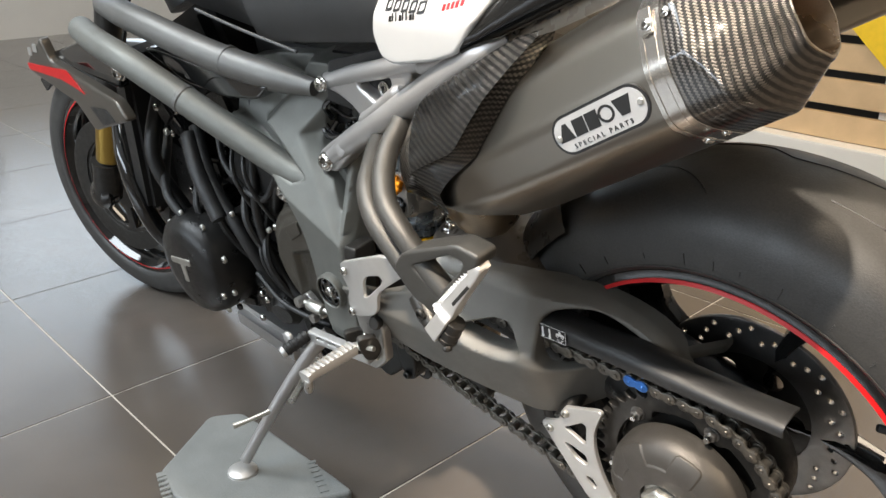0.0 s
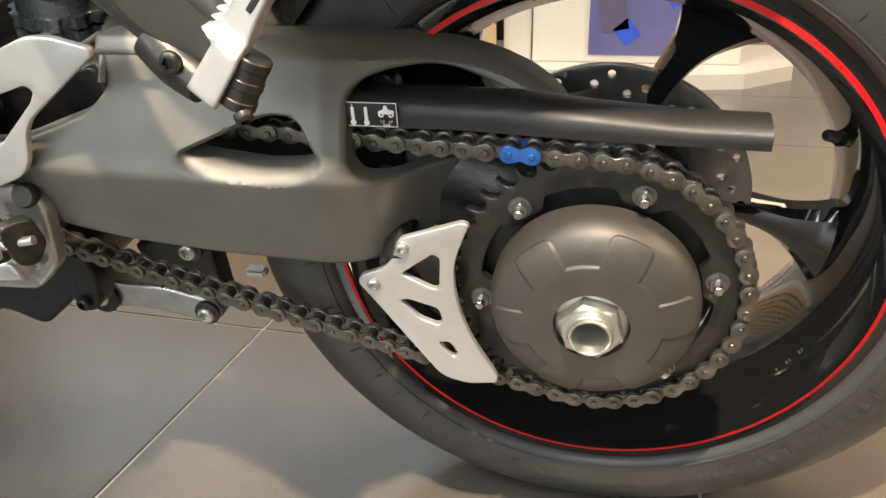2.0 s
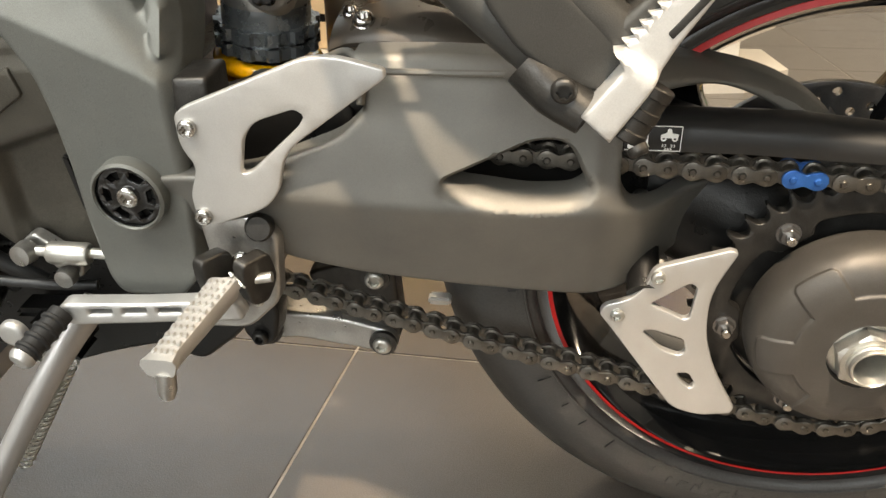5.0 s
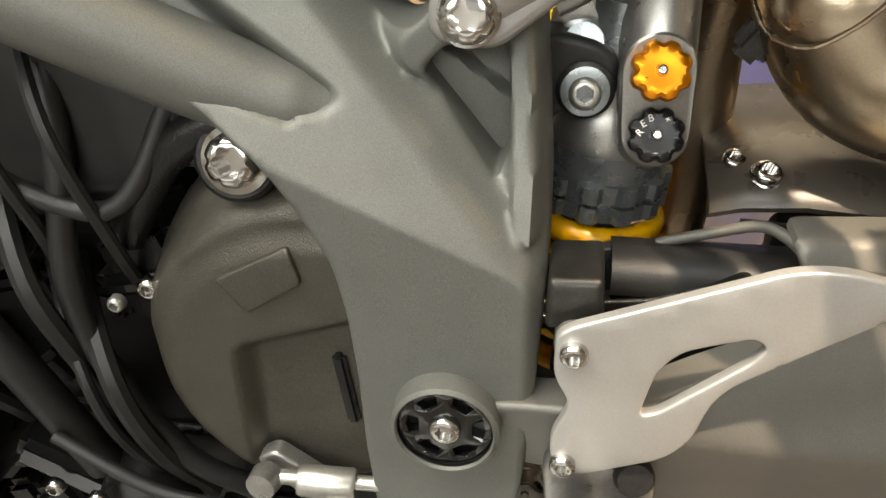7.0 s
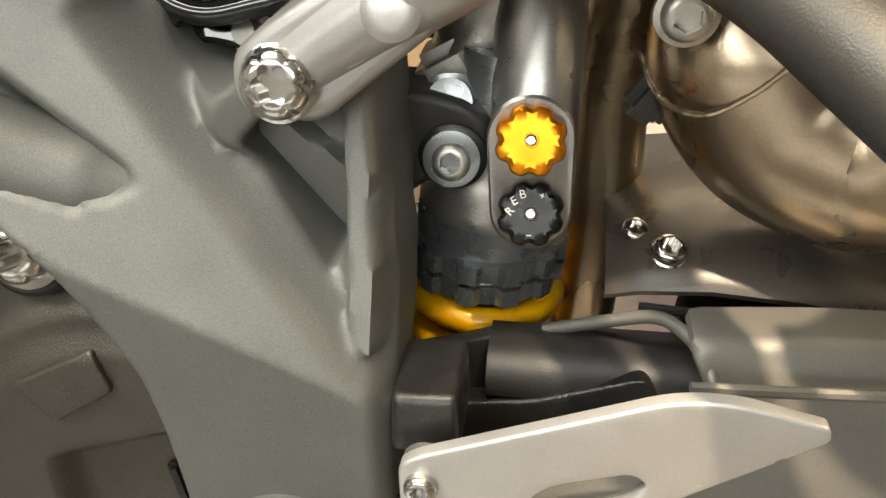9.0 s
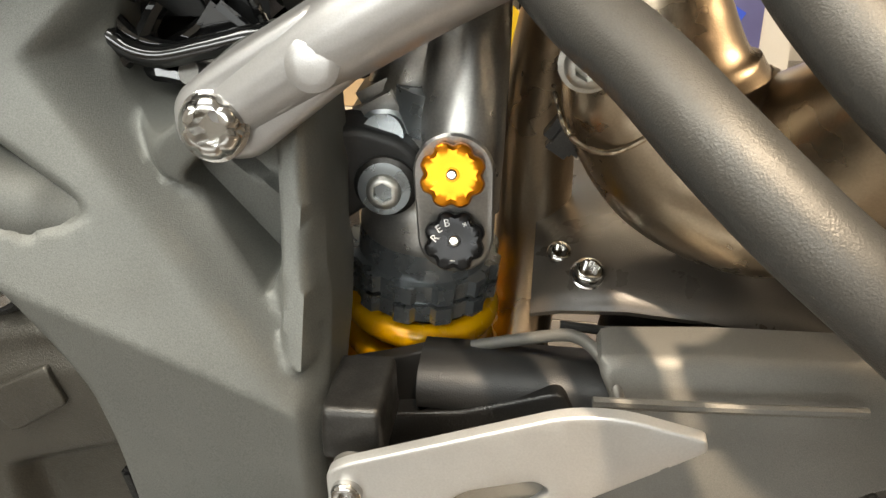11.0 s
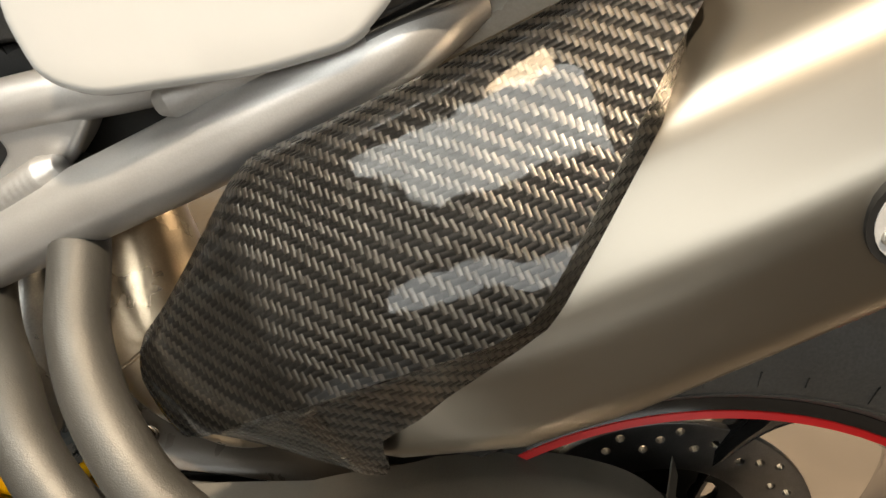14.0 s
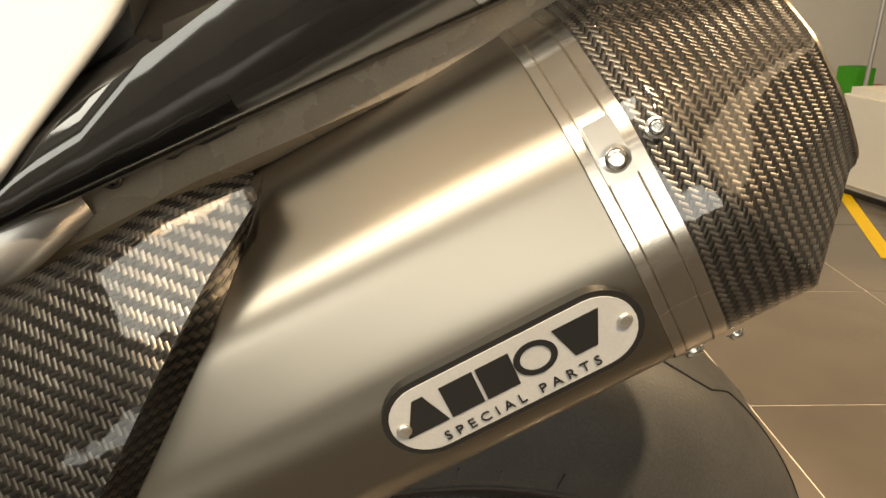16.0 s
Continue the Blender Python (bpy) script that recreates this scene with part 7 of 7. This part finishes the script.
# ---- background: slatted display, white cabinet with poster, floor tape ----
bench = tagged(new("slatted_display"), "pale oak slatted display stand with white plinth and yellow strap", "display stand")
bench.matrix_world = Matrix.Translation((-1.95, 2.42, 0)) @ Matrix.Rotation(radians(-6.6), 4, "Z")
part("plinth", block((3.0, 0.56, 0.09), Matrix.Translation((0, 0.22, 0.045)), 0.004), LAMINATE, bench)
part("back_board", block((2.96, 0.03, 1.35), Matrix.Translation((0, 0.30, 0.77)), 0.003), DARK_GAP, bench)
for k in range(10):
    part("slat", block((2.98, 0.028, 0.095), Matrix.Translation((0, 0.03, 0.140 + 0.125 * k)), 0.003), WOOD, bench)
for x in (-1.4, -0.5, 0.5, 1.4):
    part("batten", block((0.05, 0.24, 1.30), Matrix.Translation((x, 0.165, 0.74)), 0.003), LAMINATE, bench)
part("yellow_strap", block((0.62, 0.006, 0.105), Matrix.Translation((1.25, 0.010, 0.56)) @ Matrix.Rotation(radians(42), 4, "Y"), 0.001), TAPE, bench, "yellow strap slung across the slats")
cab = tagged(new("poster_cabinet"), "white display cabinet holding a blue and violet poster", "cabinet")
cab.matrix_world = Matrix.Translation((0.02, 2.32, 0))
part("carcass", block((0.72, 0.5, 1.6), Matrix.Translation((0, 0.27, 0.85)), 0.005), LAMINATE, cab)
part("side_post", block((0.10, 0.10, 1.6), Matrix.Translation((-0.42, 0.10, 0.80)), 0.004), LAMINATE, cab)
base = bmesh.new()
foot = [(-0.46, -0.11), (0.10, -0.20), (0.36, -0.14), (0.54, 0.05), (0.54, 0.52), (-0.46, 0.52)]
lo, hi = [base.verts.new((x, y, 0)) for x, y in foot], [base.verts.new((x, y, 0.05)) for x, y in foot]
base.faces.new(lo[::-1])
base.faces.new(hi)
for k in range(len(foot)):
    base.faces.new((lo[k], lo[(k + 1) % len(foot)], hi[(k + 1) % len(foot)], hi[k]))
part("base", base, LAMINATE, cab, smooth=False)
poster = part("poster", block((0.42, 0.006, 1.2), Matrix.Translation((0.05, 0.016, 0.68)), 0), POSTER_VIOLET, cab, "poster of a blue and violet night picture")
random.seed(4)
for k in range(16):
    m_ = Matrix.Translation((0.05 + random.uniform(-0.15, 0.15), 0.0115, 0.16 + 0.068 * k)) @ Matrix.Rotation(random.uniform(-0.9, 0.9), 4, "Y")
    part("poster_patch", block((random.uniform(0.04, 0.10), 0.002, random.uniform(0.06, 0.15)), m_, 0), POSTER_BLUE if k % 2 == 0 else POSTER_GREY, poster)
for pts in (((1.5, 3.36), (5.0, 2.84)), ((1.62, 1.68), (2.06, 2.78))):
    a, b = Vector((*pts[0], 0)), Vector((*pts[1], 0))
    d = b - a
    m_ = Matrix.Translation((a + b) / 2 + Vector((0, 0, 0.0))) @ Matrix.Rotation(math.atan2(d.y, d.x), 4, "Z")
    tagged(part("floor_tape", block((d.length, 0.05, 0.004), m_, 0), TAPE), "yellow marking tape stuck on the floor", "floor tape")

# ---- far things at the edges of the view ----
pole = tagged(part("camera_pole", tube([(2.88, 3.86, 0.0), (2.90, 3.87, 0.75), (2.91, 3.87, 1.5)], 0.013, 12, 2), ALU), "thin silver pole standing on the tiles", "pole")
part("foot", lathe([(0.05, 0), (0.05, 0.006), (0.02, 0.012)], (2.88, 3.86, 0.0), (0, 0, 1), 24), BLACK_STEEL, pole)
part("collar", lathe([(0.018, 0), (0.018, 0.05), (0.015, 0.055)], (2.899, 3.868, 0.70), (0, 0, 1), 16), BLACK_STEEL, pole)
for name, where, size, ma, words, cat in (("green_box", (3.20, 4.45, 0.13), (0.16, 0.16, 0.26), BOX_GREEN, "green cardboard box on the floor by the wall", "box"),
                                          ("orange_box", (3.42, 4.60, 0.06), (0.22, 0.16, 0.12), BOX_ORANGE, "low orange cardboard box by the wall", "box")):
    ob = tagged(part(name, block(size, Matrix.Translation(where) @ Matrix.Rotation(0.3, 4, "Z"), 0.004), ma), words, cat)
    part("lid_flap", block((size[0] * 0.98, size[1] * 0.47, 0.004), Matrix.Translation((where[0], where[1], where[2] + size[2] / 2 + 0.003)) @ Matrix.Rotation(0.3, 4, "Z"), 0.001), ma, ob)
cube = tagged(part("white_stool", block((0.42, 0.42, 0.40), Matrix.Translation((2.13, 2.36, 0.215)) @ Matrix.Rotation(0.25, 4, "Z"), 0.03), LAMINATE), "white rounded display cube standing on the tiles", "stool")
part("base", block((0.38, 0.38, 0.02), Matrix.Translation((2.13, 2.36, 0.01)) @ Matrix.Rotation(0.25, 4, "Z"), 0.002), BLACK_STEEL, cube)

# a second machine parked further off
other = tagged(new("motorcycle"), "dark motorcycle parked further back in the showroom", "motorcycle")
other.matrix_world = Matrix.Translation((-4.80, 0.42, 0.31)) @ Matrix.Rotation(radians(35), 4, "Z") @ Matrix.Rotation(radians(9), 4, "X")
for x in (0.0, -1.42):
    part("tyre", lathe([(0.215, -0.05), (0.245, -0.062), (0.28, -0.055), (0.300, -0.03), (0.308, 0), (0.300, 0.03), (0.28, 0.055), (0.245, 0.062), (0.215, 0.05)], (x, 0, 0), n=48, ends=False), RUBBER, other)
    part("rim", lathe([(0.20, -0.05), (0.218, -0.052), (0.218, 0.052), (0.20, 0.05), (0.19, 0), (0.20, -0.05)], (x, 0, 0), n=48, ends=False), GLOSS, other)
    for k in range(5):
        a = radians(72 * k + 10)
        part("spoke", tube([(x + 0.03 * math.cos(a), 0, 0.03 * math.sin(a)), (x + 0.20 * math.cos(a), 0, 0.20 * math.sin(a))], [0.018, 0.012], 8, 1), GLOSS, other)
    part("hub", lathe([(0.04, -0.06), (0.04, 0.06)], (x, 0, 0), n=20), BLACK_STEEL, other)
for y in (-0.1, 0.1):
    part("fork", tube([(-1.42, y, 0), (-1.28, y, 0.35), (-1.15, y, 0.66)], [0.024, 0.025, 0.027], 14, 3), STEEL, other)
    part("swing_arm", tube([(0, y, 0), (-0.25, y, 0.06), (-0.50, y * 0.9, 0.10)], [0.02, 0.028, 0.032], 12, 3), ALU, other)
    part("silencer", tube([(-0.35, y * 1.8, 0.02), (-0.05, y * 1.9, 0.12), (0.18, y * 1.9, 0.20)], [0.035, 0.05, 0.05], 18, 4), STEEL, other)
part("engine", block((0.50, 0.36, 0.40), Matrix.Translation((-0.78, 0, 0.13)), 0.06), ENGINE, other)
part("tank", skin([[Vector((x, w * math.cos(a), z + h * math.sin(a))) for a in (2 * math.pi * k / 20 for k in range(20))] for x, w, h, z in ((-1.06, 0.05, 0.05, 0.56), (-0.98, 0.13, 0.11, 0.58), (-0.80, 0.15, 0.13, 0.59), (-0.60, 0.11, 0.08, 0.55), (-0.50, 0.06, 0.03, 0.52))]), TANK, other)
part("seat", skin([[Vector((x, w * math.cos(a), z + h * math.sin(a))) for a in (2 * math.pi * k / 16 for k in range(16))] for x, w, h, z in ((-0.58, 0.10, 0.03, 0.51), (-0.30, 0.14, 0.04, 0.52), (-0.02, 0.10, 0.05, 0.60), (0.18, 0.04, 0.03, 0.66))]), SEAT, other)
part("handlebar", tube([(-1.02, -0.36, 0.78), (-1.08, -0.22, 0.80), (-1.12, 0, 0.76), (-1.08, 0.22, 0.80), (-1.02, 0.36, 0.78)], 0.012, 12, 5), STEEL, other)
part("headlamp", lathe([(0.03, 0), (0.075, 0.03), (0.09, 0.09), (0.088, 0.10), (0.0001, 0.105)], (-1.20, 0, 0.60), (-1, 0, 0.05), 28), CHROME, other)

# ---- floor tiles ----
near = []
for i in range(-13, 14):
    for j in range(-13, 11):
        c = GRID @ Vector((0.605 * (i + 0.5), 0.605 * (j + 0.5), 0))
        if abs(c.x) < 6.9 and -6.9 < c.y < 4.8:
            near.append((c, i, j))
near.sort(key=lambda q: (q[0] - Vector((-0.4, 0.6, 0))).length)
first_tile = part("tile", block((0.6015, 0.6015, 0.012), Matrix.Translation((0, 0, -0.006)), 0.0008), TILE, floor_ob)
first_tile.matrix_basis = Matrix.Translation(near[0][0]) @ Matrix.Rotation(radians(-2.4), 4, "Z")
for c, i, j in near[1:290]:
    again(first_tile, Matrix.Translation(c) @ Matrix.Rotation(radians(-2.4), 4, "Z"), floor_ob)
far_tiles = bmesh.new()
for c, i, j in near[290:]:
    block((0.6015, 0.6015, 0.012), Matrix.Translation(c) @ Matrix.Rotation(radians(-2.4), 4, "Z") @ Matrix.Translation((0, 0, -0.006)), 0, far_tiles)
tagged(part("outer_tiling", far_tiles, TILE, floor_ob), kind="stuff")
